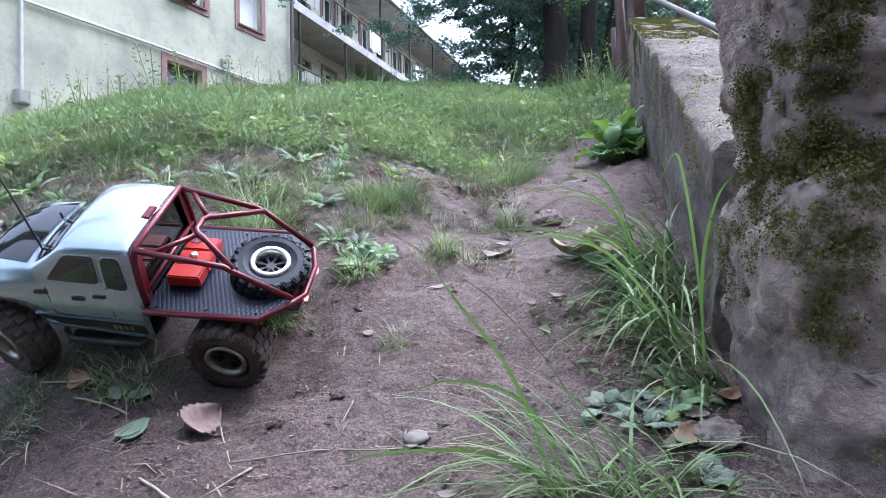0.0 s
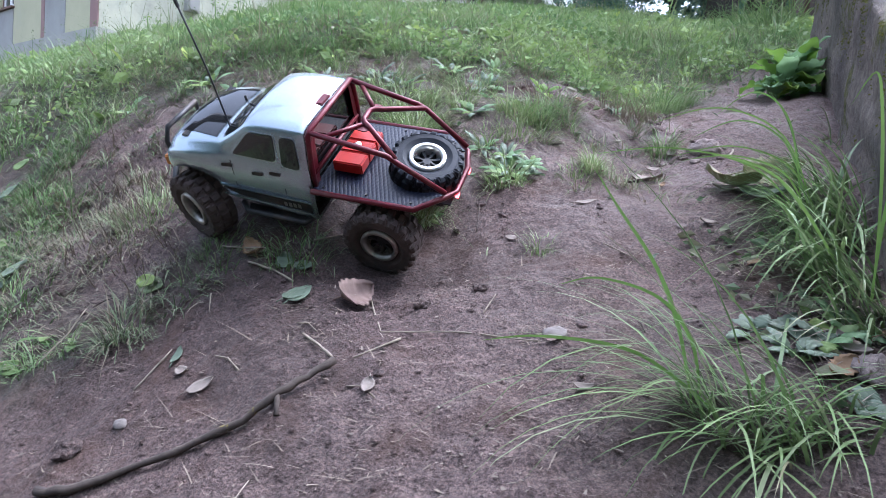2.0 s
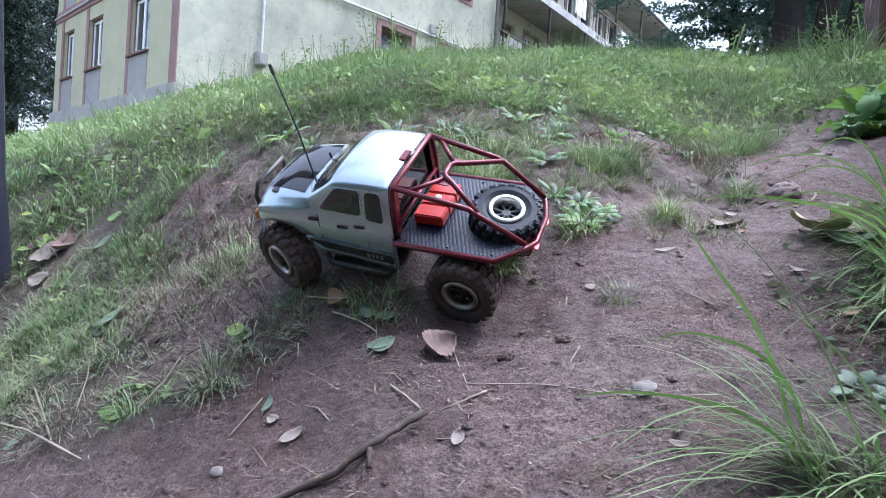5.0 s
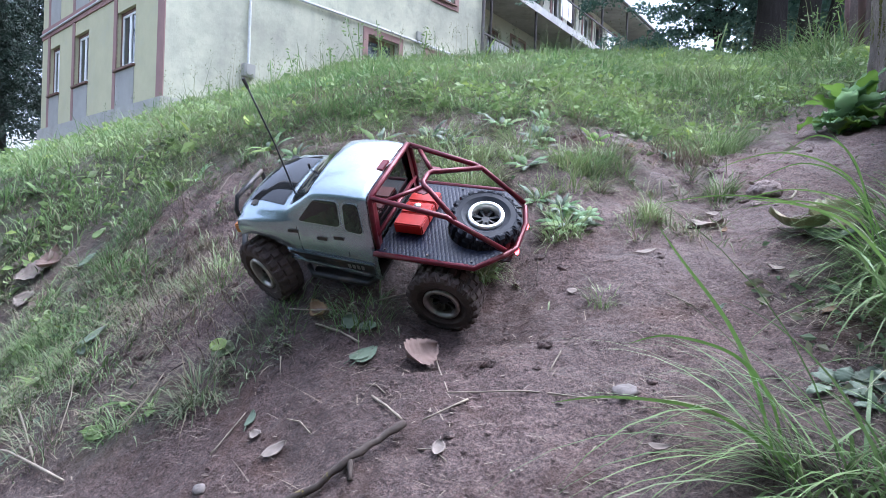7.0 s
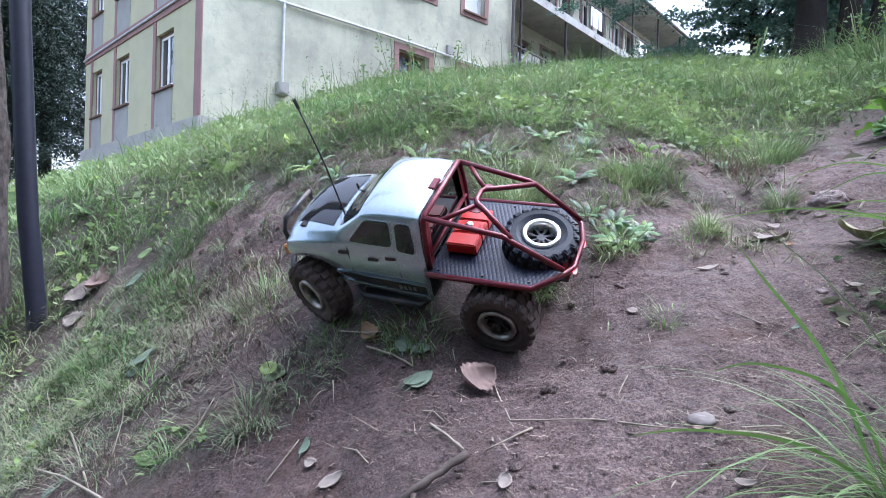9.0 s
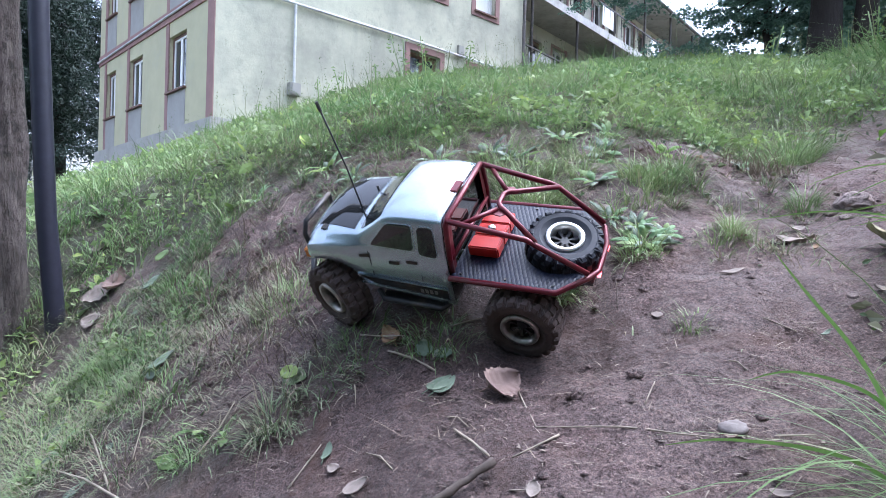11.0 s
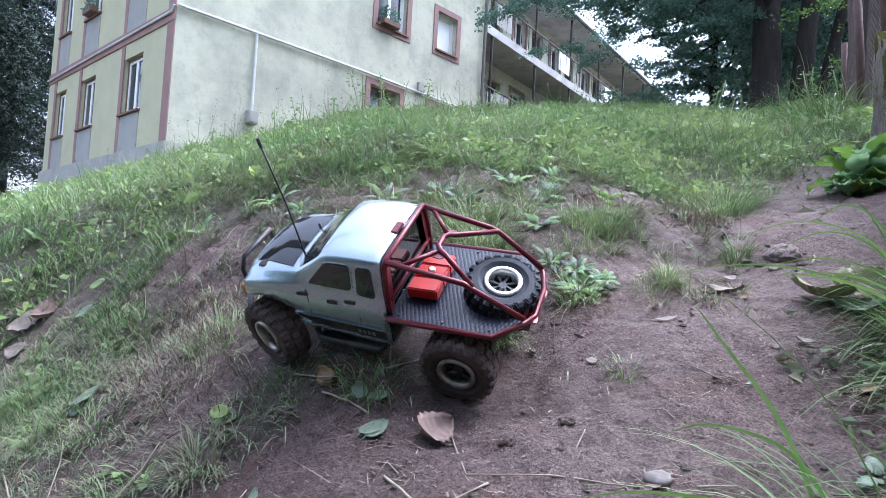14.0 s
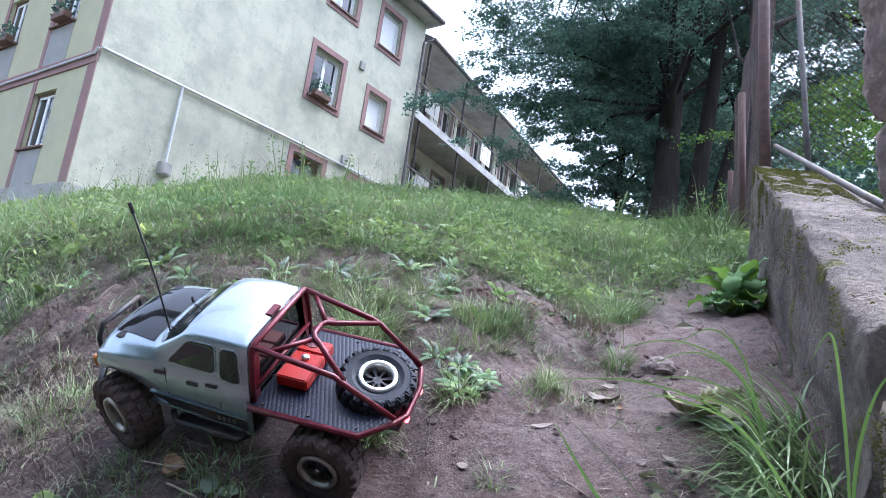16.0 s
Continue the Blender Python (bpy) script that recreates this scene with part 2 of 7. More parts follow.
# stops shifted to blue and lightened, so the leaf colour carries some haze
M_FOLIAGE = leafy("foliage", [(0.0, (0.058, 0.110, 0.095)), (0.5, (0.108, 0.192, 0.149)), (1.0, (0.198, 0.318, 0.223))], 0.5, 0.5)
M_BRIGHT = leafy("bright_foliage", [(0.0, (0.085, 0.18, 0.03)), (0.5, (0.16, 0.29, 0.05)), (1.0, (0.28, 0.42, 0.08))], 0.5, 0.4)
M_NEEDLE = leafy("needles", [(0.0, (0.010, 0.021, 0.016)), (0.6, (0.021, 0.040, 0.029)), (1.0, (0.042, 0.072, 0.048))], 0.6, 0.1)
M_TWIG = mat("twig", (0.062, 0.046, 0.037), 0.85, vary=0.35, scale=60, bump=0.5, bump_scale=150, dist=0.002, dirt=(0.30, 0.24, 0.03), dirt_scale=25, dirt_at=(0.62, 0.68))
M_STRAW = mat("straw", (0.25, 0.21, 0.16), 0.8, vary=0.25, scale=80)
M_DEAD = mat("dead_leaf", (0.185, 0.124, 0.102), 0.75, vary=0.25, scale=40, bump=0.3, bump_scale=120, dist=0.002)
M_PALE = mat("pale_dead_leaf", (0.205, 0.168, 0.142), 0.8, vary=0.2, scale=50, bump=0.3, bump_scale=120, dist=0.002)
M_BROWN = mat("brown_leaf", (0.20, 0.12, 0.06), 0.7, vary=0.3, scale=40, bump=0.3, bump_scale=120, dist=0.002)
M_SAGE = mat("greyish_leaf", (0.110, 0.145, 0.095), 0.6, vary=0.2, scale=40, bump=0.3, bump_scale=100, dist=0.002)
M_OLIVE = mat("wilting_leaf", (0.17, 0.165, 0.07), 0.5, vary=0.3, scale=25, bump=0.3, bump_scale=80, dist=0.002, dirt=(0.16, 0.10, 0.05), dirt_scale=14, dirt_at=(0.5, 0.62))
M_CLOD = mat("dry_clod", (0.27, 0.215, 0.195), 0.95, vary=0.35, scale=60, bump=1.0, bump_scale=110, dist=0.006)
M_PEBBLE = mat("pebble", (0.17, 0.145, 0.132), 0.8, vary=0.2, scale=50, bump=0.4, bump_scale=120, dist=0.002)
# model truck
M_BODY = mat("silver_lexan", (0.385, 0.450, 0.50), 0.26, 0.72, vary=0.05, scale=30, coat=0.7, dirt=(0.20, 0.185, 0.17), dirt_scale=14, dirt_at=(0.60, 0.80))
M_TINT = mat("tinted_glass", (0.012, 0.013, 0.015), 0.07, coat=0.5)
M_BLACKGLOSS = mat("black_gloss", (0.008, 0.009, 0.010), 0.04, vary=0.3, scale=40)
M_BLACKGLOSS.node_tree.nodes["Principled BSDF"].inputs["Specular IOR Level"].default_value = 0.5
M_BLACK = mat("black_plastic", (0.018, 0.018, 0.02), 0.5, vary=0.2, scale=60, dirt=(0.09, 0.065, 0.05), dirt_scale=22, dirt_at=(0.5, 0.7))
M_RED = mat("red_anodised", (0.105, 0.006, 0.014), 0.38, 0.25, vary=0.2, scale=60, dirt=(0.13, 0.05, 0.04), dirt_scale=25, dirt_at=(0.55, 0.75))
M_REDBOX = mat("red_plastic", (0.42, 0.016, 0.010), 0.35, vary=0.1, scale=40)
M_RUBBER = mat("rubber", (0.015, 0.018, 0.026), 0.6, vary=0.25, scale=60, bump=0.3, bump_scale=150, dist=0.001)
M_RUBBER.node_tree.nodes["Principled BSDF"].inputs["Specular IOR Level"].default_value = 0.3
M_MUDDY = mat("muddy_rubber", (0.062, 0.043, 0.037), 0.9, vary=0.35, scale=45, bump=0.8, bump_scale=120, dist=0.002, dirt=(0.03, 0.025, 0.024), dirt_scale=25, dirt_at=(0.55, 0.7))
M_CHROME = mat("brushed_alloy", (0.86, 0.85, 0.82), 0.36, 0.8, vary=0.1, scale=80)
M_RIM = mat("dusty_alloy", (0.40, 0.37, 0.34), 0.4, 0.8, vary=0.2, scale=60, dirt=(0.10, 0.07, 0.055), dirt_scale=30, dirt_at=(0.52, 0.68))
M_AMBER = mat("amber_lens", (0.50, 0.17, 0.03), 0.15, coat=0.5)
M_CLEAR = mat("clear_lens", (0.45, 0.46, 0.46), 0.12, coat=0.6)
M_LED = mat("led", (1, 1, 1), 0.3)
M_LED.node_tree.nodes["Principled BSDF"].inputs["Emission Color"].default_value = (0.85, 0.92, 1, 1)
M_LED.node_tree.nodes["Principled BSDF"].inputs["Emission Strength"].default_value = 6.0
M_TAIL = mat("tail_led", (0.6, 0.02, 0.02), 0.3)
M_TAIL.node_tree.nodes["Principled BSDF"].inputs["Emission Color"].default_value = (1, 0.05, 0.05, 1)
M_TAIL.node_tree.nodes["Principled BSDF"].inputs["Emission Strength"].default_value = 4.0


def plate_material():
    m = mat("tread_plate", (0.007, 0.010, 0.024), 0.36)
    m.node_tree.nodes["Principled BSDF"].inputs["Specular IOR Level"].default_value = 0.3
    nt = m.node_tree
    tc = nt.nodes.new("ShaderNodeTexCoord")
    hs = []
    for rz in (0.785, -0.785):
        mp = nt.nodes.new("ShaderNodeMapping")
        mp.inputs["Rotation"].default_value = (0, 0, rz)
        mp.inputs["Scale"].default_value = (1, 0.45, 1)
        v = nt.nodes.new("ShaderNodeTexVoronoi")
        v.inputs["Scale"].default_value = 215
        v.inputs["Randomness"].default_value = 0.0
        nt.links.new(tc.outputs["Object"], mp.inputs[0])
        nt.links.new(mp.outputs[0], v.inputs["Vector"])
        hs.append(v.outputs["Distance"])
    mi = nt.nodes.new("ShaderNodeMath")
    mi.operation = "MINIMUM"
    nt.links.new(hs[0], mi.inputs[0])
    nt.links.new(hs[1], mi.inputs[1])
    bp = nt.nodes.new("ShaderNodeBump")
    bp.invert = True
    bp.inputs["Strength"].default_value = 0.7
    bp.inputs["Distance"].default_value = 0.0012
    nt.links.new(mi.outputs[0], bp.inputs["Height"])
    nt.links.new(bp.outputs[0], nt.nodes["Principled BSDF"].inputs["Normal"])
    return m


M_PLATE = plate_material()


# ---- building blocks ----
def fast_mesh(name, verts, faces, material, smooth=False):
    """A mesh from arrays: verts (n, 3), faces (m, k)."""
    verts, faces = np.asarray(verts, np.float32), np.asarray(faces, np.int32)
    me = bpy.data.meshes.new(name)
    k = faces.shape[1]
    me.vertices.add(len(verts))
    me.vertices.foreach_set("co", verts.ravel())
    me.loops.add(faces.size)
    me.loops.foreach_set("vertex_index", faces.ravel())
    me.polygons.add(len(faces))
    me.polygons.foreach_set("loop_start", np.arange(0, faces.size, k, dtype=np.int32))
    me.polygons.foreach_set("use_smooth", np.full(len(faces), smooth))
    me.materials.append(material)
    me.update(calc_edges=True)
    me.validate()
    return me


def put(name, me, parent=None, label="", at=None):
    ob = new(name, me)
    ob.parent = parent
    if at is not None:
        ob.matrix_basis = at
    if label:
        tagged(ob, label)
    return ob


def part(name, bm, material, parent=None, label="", smooth=False, bevel=0.0):
    if bevel:
        bmesh.ops.bevel(bm, geom=[e for e in bm.edges if len(e.link_faces) == 2 and e.calc_face_angle() > 0.5], offset=bevel, segments=2, affect="EDGES")
    bmesh.ops.recalc_face_normals(bm, faces=bm.faces)
    me = bpy.data.meshes.new(name)
    bm.to_mesh(me)
    bm.free()
    me.materials.append(material)
    if smooth:
        me.polygons.foreach_set("use_smooth", [True] * len(me.polygons))
    return put(name, me, parent, label)


def box_bm(x0, x1, y0, y1, z0, z1, bm=None, m=None):
    bm = bm or bmesh.new()
    r = bmesh.ops.create_cube(bm, size=1.0)
    t = Matrix.Translation(((x0 + x1) / 2, (y0 + y1) / 2, (z0 + z1) / 2)) @ Matrix.Diagonal((x1 - x0, y1 - y0, z1 - z0, 1))
    bmesh.ops.transform(bm, matrix=(m or Matrix()) @ t, verts=r["verts"])
    return bm


def tube_bm(points, radius, n=8, bm=None, taper=None, closed=False):
    """A round bar along points; taper gives each point's share of the radius."""
    bm = bm or bmesh.new()
    pts = [Vector(p) for p in points]
    rings, up = [], Vector((0.13, 0.21, 0.97))
    for i, p in enumerate(pts):
        a = pts[i - 1] if i > 0 else (pts[-1] if closed else p)
        b = pts[i + 1] if i < len(pts) - 1 else (pts[0] if closed else p)
        d = (b - a).normalized()
        if abs(d.dot(up)) > 0.95:
            up = Vector((0.97, 0.2, 0.1))
        s = d.cross(up).normalized()
        u = s.cross(d).normalized()
        r = radius * (taper[i] if taper else 1)
        rings.append([bm.verts.new(p + r * (math.cos(2 * math.pi * k / n) * s + math.sin(2 * math.pi * k / n) * u)) for k in range(n)])
    for i in range(len(rings) if closed else len(rings) - 1):
        q, w = rings[i], rings[(i + 1) % len(rings)]
        for k in range(n):
            bm.faces.new((q[k], q[(k + 1) % n], w[(k + 1) % n], w[k]))
    if not closed:
        bm.faces.new(rings[0][::-1])
        bm.faces.new(rings[-1])
    return bm


def lathe_bm(profile, n=32, bm=None, closed=True):
    """A turned form round the y axis from (radius, y) pairs."""
    bm = bm or bmesh.new()
    rings = [[bm.verts.new((r * math.cos(2 * math.pi * k / n), y, r * math.sin(2 * math.pi * k / n))) for k in range(n)] for r, y in profile]
    m = len(rings)
    for i in range(m if closed else m - 1):
        for k in range(n):
            bm.faces.new((rings[i][k], rings[i][(k + 1) % n], rings[(i + 1) % m][(k + 1) % n], rings[(i + 1) % m][k]))
    return bm


def sheet_bm(corners, thick, bm=None):
    """A flat plate through corner points, thick along its normal."""
    bm = bm or bmesh.new()
    pts = [Vector(c) for c in corners]
    nrm = (pts[1] - pts[0]).cross(pts[2] - pts[0]).normalized() * thick
    lo = [bm.verts.new(p) for p in pts]
    hi = [bm.verts.new(p + nrm) for p in pts]
    bm.faces.new(lo[::-1])
    bm.faces.new(hi)
    k = len(pts)
    for i in range(k):
        bm.faces.new((lo[i], lo[(i + 1) % k], hi[(i + 1) % k], hi[i]))
    return bm


def blades(roots, yaw, length, lean, width, curl=0.5, joints=3, shape=None):
    """Arching grass blades as (verts, faces), arrays of one value a blade."""
    n = len(roots)
    d = np.stack([np.cos(yaw), np.sin(yaw), np.zeros(n)], -1)
    s = np.stack([-np.sin(yaw), np.cos(yaw), np.zeros(n)], -1)
    vs, ang, p = [], lean, roots.copy()
    bend = curl * (0.6 + 0.8 * np.random.rand(n))
    for k in range(joints + 1):
        w = shape[k] if shape else 1 - (k / joints) ** 2.2
        if k:
            p = p + (length / joints)[:, None] * (np.sin(ang)[:, None] * d + np.cos(ang)[:, None] * np.array([0, 0, 1.0]))
            ang = ang + bend * 3 / joints
        vs.append(p - s * (width * w / 2)[:, None])
        if k < joints:
            vs.append(p + s * (width * w / 2)[:, None])
    v = np.stack(vs, 1)
    tri = [t for k in range(joints - 1) for t in ((2 * k, 2 * k + 1, 2 * k + 3), (2 * k, 2 * k + 3, 2 * k + 2))]
    tri = np.array(tri + [(2 * joints - 2, 2 * joints - 1, 2 * joints)])
    base = np.arange(n)[:, None] * (2 * joints + 1)
    return v.reshape(-1, 3), (base[:, :, None] + tri[None]).reshape(-1, 3)


def leaf_cards(centres, size, flat=0.0, fold=0.25, aspect=0.6):
    """Small folded leaves with pointed ends, turned at random: (verts, faces)."""
    n = len(centres)
    a = np.random.normal(size=(n, 3))
    a[:, 2] *= 1 - flat
    a /= np.linalg.norm(a, axis=1)[:, None]
    b = np.cross(a, np.random.normal(size=(n, 3)) * np.array([1 - flat, 1 - flat, 1]))
    b /= np.linalg.norm(b, axis=1)[:, None] + 1e-9
    c = np.cross(a, b)
    if flat:
        b, c = c, b
    L, W = (size / 2)[:, None], (size * aspect / 2)[:, None]
    v = np.stack([centres - a * L, centres + b * W + c * W * fold, centres + a * L, centres - b * W + c * W * fold], 1)
    f = np.array([[0, 1, 2], [0, 2, 3]])
    return v.reshape(-1, 3), (np.arange(n)[:, None, None] * 4 + f[None]).reshape(-1, 3)


def joined(pairs):
    vs, fs, k = [], [], 0
    for v, f in pairs:
        vs.append(v)
        fs.append(f + k)
        k += len(v)
    return np.concatenate(vs), np.concatenate(fs)


# ---- terrain ----
EYE_Z = 0.6
CREST_AZ = [-180, -120, -80, -62, -53, -50, -44, -41, -34, -26, -19, -9, 2, 8.5, 16, 30, 60, 120, 180]
CREST_EL = [0, 0, 0, 1.0, 4.1, 5.45, 7.95, 9.55, 12.0, 14.8, 15.5, 16.2, 15.9, 15.1, 15.6, 14, 6, 0, 0]
BUMPS = [(-0.275, 0.93, -0.055, 0.11), (-0.575, 0.91, 0.01, 0.09), (-0.29, 1.09, -0.01, 0.08), (-0.585, 1.05, 0.045, 0.10), (-1.05, 1.20, -0.03, 0.10), (-1.0, 1.42, 0.035, 0.12), (-0.2, 1.32, 0.02, 0.09), (0.12, 1.25, -0.012, 0.10)]
QUAD = (0.0431, 0.2864, 0.5354, -0.2529, -0.3765, -0.0577)


def floored(v, low, k):
    """The larger of v and low, with a rounded corner k wide."""
    h = np.clip(0.5 + 0.5 * (v - low) / k, 0, 1)
    return low * (1 - h) + v * h + k * h * (1 - h)


def height(x, y):
    """The smooth hillside, in metres, for arrays x and y."""
    x, y = np.asarray(x, float), np.asarray(y, float)
    xc, yc = np.minimum(floored(x, -1.9, 0.25), 0.05), np.minimum(floored(y, 0.1, 0.25), 2.3)
    q = QUAD
    zn = q[0] + q[1] * xc + q[2] * yc + q[3] * xc * xc + q[4] * xc * yc + q[5] * yc * yc
    zn = zn + 0.12 * (np.maximum(x, -6) - xc) * (x < xc) + 0.12 * np.minimum(x - xc, 3) * (x > xc)
    zn = zn + 0.45 * (y - yc) * (y > yc) + 0.22 * np.maximum(y - yc, -5) * (y < yc)
    r, az = np.hypot(x, y), np.degrees(np.arctan2(x, y))
    el = np.interp(az, CREST_AZ, CREST_EL)
    cone = EYE_Z + np.minimum(r, 34) * np.tan(np.radians(el)) - 0.10
    k = 0.10
    h = np.clip(0.5 + 0.5 * (cone - zn) / k, 0, 1)
    z = cone * (1 - h) + zn * h - k * h * (1 - h)
    for bx, by, amp, wide in BUMPS:
        z = z + amp * np.exp(-((x - bx) ** 2 + (y - by) ** 2) / (2 * wide * wide))
    return z


def graded(lo, hi, step, reach, ratio=1.09):
    mid = list(np.arange(lo, hi + step / 2, step))
    out, d, v = [], step, mid[-1]
    while v < reach:
        d *= ratio
        v += d
        out.append(v)
    low, d, v = [], step, mid[0]
    while v > -reach:
        d *= ratio
        v -= d
        low.append(v)
    return np.array(low[::-1] + mid + out)


def rough(x, y):
    """Clods, ruts and footmarks on the slope, near the path."""
    out = np.zeros(len(x))
    for i, (a, b) in enumerate(zip(x, y)):
        if -3 < a < 1.6 and 0 < b < 5:
            cut = 1 + 3.4 * math.exp(-(((a + 1.12) / 0.25) ** 2 + ((b - 1.36) / 0.16) ** 2)) + 1.5 * math.exp(-(((a + 0.1) / 0.4) ** 2 + ((b - 1.6) / 0.18) ** 2))
            out[i] = 0.016 * math.tanh((b - 1.52 - 0.75 * max(a, -0.35) - 0.1 * noise.noise((a * 5, 2.0, 0.0))) / 0.035) * math.exp(-((a + 0.05) / 0.3) ** 2) * math.exp(-((b - 1.6) / 0.3) ** 2) + 0.020 * noise.noise((a * 4.5, b * 4.5, 0.3)) + cut * 0.012 * noise.noise((a * 13, b * 13, 1.7)) + 0.007 * (0.4 + 0.6 * cut) * noise.noise((a * 34, b * 34, 4.1)) + 0.007 * max(0.0, noise.noise((a * 60, b * 60, 8.0))) + 0.004 * noise.noise((a * 95, b * 95, 3.0))
    return out


EDGE_X = [-3.0, -2.0, -1.6, -1.25, -1.0, -0.7, -0.3, 0.0, 0.12, 0.3, 0.45, 0.6, 0.9]
EDGE_Y = [0.75, 1.10, 1.38, 1.58, 1.62, 1.70, 1.80, 1.98, 2.12, 2.36, 2.50, 2.58, 2.6]
PATCHES = [(-1.54, 1.45, 0.16, 0.8), (-1.23, 1.20, 0.13, 0.75), (-1.02, 1.20, 0.10, 0.6), (-1.20, 1.08, 0.13, 0.8), (-1.50, 1.16, 0.22, 0.95), (-1.05, 0.92, 0.10, 0.6), (-1.32, 0.95, 0.18, 0.9), (-0.83, 0.79, 0.10, 0.6), (-0.74, 0.82, 0.07, 0.5), (-0.65, 0.87, 0.07, 0.5),
           (0.17, 2.03, 0.14, 0.9), (-0.13, 1.50, 0.09, 0.75), (-0.43, 1.49, 0.11, 0.8), (0.11, 1.78, 0.07, 0.85), (-0.80, 1.36, 0.11, 0.6), (-0.60, 1.30, 0.12, 0.55), (-0.40, 1.31, 0.10, 0.6), (-1.8, 1.2, 0.24, 0.8), (-0.29, 1.56, 0.08, 0.5), (-0.62, 1.12, 0.10, 0.4),
           (0.10, 0.60, 0.10, 0.3), (0.33, 0.80, 0.12, 0.35), (-0.93, 0.80, 0.06, 0.4), (0.33, 1.0, 0.1, 0.4)]
BARE = [(-1.44, 1.32, 0.10, 0.6), (-1.85, 1.42, 0.13, 0.6), (-1.23, 1.44, 0.10, 0.9), (-1.06, 1.33, 0.17, 0.97), (-0.62, 0.80, 0.10, 0.6), (-0.74, 0.97, 0.12, 0.8), (-1.75, 1.57, 0.12, 0.6), (-1.72, 1.48, 0.10, 0.6), (-0.96, 1.05, 0.15, 0.85), (-0.80, 0.94, 0.10, 0.7), (-0.05, 1.84, 0.06, 0.9), (-0.60, 1.65, 0.10, 0.7), (-0.95, 1.63, 0.06, 0.6), (-0.06, 1.66, 0.13, 0.9), (-0.25, 1.66, 0.08, 0.7), (-0.85, 1.12, 0.12, 0.6), (-1.12, 1.0, 0.07, 0.5), (0.31, 1.95, 0.12, 0.7)]


def turf(x, y):
    """How thickly the ground is grown over, 0 to 1."""
    x, y = np.asarray(x, float), np.asarray(y, float)
    t = np.clip((y - np.interp(x, EDGE_X, EDGE_Y)) / 0.55 + 0.5, 0, 1)
    t = np.maximum(t, np.clip((np.hypot(x + 0.5, y - 1.0) - 1.9) / 1.5, 0, 0.9) * (y < 0.8))
    t = np.maximum(t, np.clip((x - 0.75 - 0.2 * y) / 0.3, 0, 0.9))
    for px, py, r, a in PATCHES:
        t = np.maximum(t, a * np.exp(-((x - px) ** 2 + (y - py) ** 2) / (r * r)))
    for px, py, r, a in BARE:
        t = t * (1 - a * np.exp(-((x - px) ** 2 + (y - py) ** 2) / (r * r)))
    return t


gx, gy = graded(-1.7, 0.6, 0.0085, 420), graded(0.45, 2.0, 0.0085, 420)
X, Y = [a.ravel() for a in np.meshgrid(gx, gy)]
Z = height(X, Y) + rough(X, Y)
ZGRID = Z.reshape(len(gy), len(gx))


def surf(x, y):
    """The built ground's height at one place."""
    i = min(max(int(np.searchsorted(gx, x)) - 1, 0), len(gx) - 2)
    j = min(max(int(np.searchsorted(gy, y)) - 1, 0), len(gy) - 2)
    u, v = (x - gx[i]) / (gx[i + 1] - gx[i]), (y - gy[j]) / (gy[j + 1] - gy[j])
    a, b = ZGRID[j, i] * (1 - u) + ZGRID[j, i + 1] * u, ZGRID[j + 1, i] * (1 - u) + ZGRID[j + 1, i + 1] * u
    return float(a * (1 - v) + b * v)


def surfs(x, y):
    i = np.clip(np.searchsorted(gx, x) - 1, 0, len(gx) - 2)
    j = np.clip(np.searchsorted(gy, y) - 1, 0, len(gy) - 2)
    u, v = (x - gx[i]) / (gx[i + 1] - gx[i]), (y - gy[j]) / (gy[j + 1] - gy[j])
    return (ZGRID[j, i] * (1 - u) + ZGRID[j, i + 1] * u) * (1 - v) + (ZGRID[j + 1, i] * (1 - u) + ZGRID[j + 1, i + 1] * u) * v


idx = np.arange(len(X)).reshape(len(gy), len(gx))
quads = np.stack([idx[:-1, :-1], idx[:-1, 1:], idx[1:, 1:], idx[1:, :-1]], -1).reshape(-1, 4)
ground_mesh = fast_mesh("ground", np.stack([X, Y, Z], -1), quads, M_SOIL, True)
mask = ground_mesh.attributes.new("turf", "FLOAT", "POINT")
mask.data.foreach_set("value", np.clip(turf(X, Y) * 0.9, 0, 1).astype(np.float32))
# the truck's shade is painted into the soil along its churned, damp track
SHADE_SPOTS = [(-0.38, 0.86, 0.17), (-0.62, 0.92, 0.15), (-0.30, 0.74, 0.12), (-0.22, 0.95, 0.13), (-0.50, 1.0, 0.16)]
damp_and_shade = np.zeros(len(X))
for tx, ty, tr_ in SHADE_SPOTS:
    damp_and_shade = np.maximum(damp_and_shade, 0.62 * np.exp(-((X - tx) ** 2 + (Y - ty) ** 2) / (tr_ * tr_)))
mask = ground_mesh.attributes.new("damp_and_shade", "FLOAT", "POINT")
mask.data.foreach_set("value", damp_and_shade.astype(np.float32))
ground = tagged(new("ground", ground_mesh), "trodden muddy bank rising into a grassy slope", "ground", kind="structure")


def slope_pose(x, y, yaw=0.0, lift=0.0):
    """A pose on the ground with its z along the ground's normal."""
    e = 0.02
    nrm = Vector((surf(x - e, y) - surf(x + e, y), surf(x, y - e) - surf(x, y + e), 2 * e)).normalized()
    return Matrix.Translation((x, y, surf(x, y) + lift)) @ nrm.to_track_quat("Z", "Y").to_matrix().to_4x4() @ pose(0, 0, 0, 0, 0, yaw)


# ---- the apartment house: local x along the long wall, local y inward ----
U_ANG = math.degrees(math.atan2(0.9014, 0.433))
house = tagged(new("apartment_house"), "old three-storey plastered apartment house with stained walls and galleries", "house")
house.matrix_world = pose(-8.53, 9.69, -0.09, 0, 0, U_ANG)
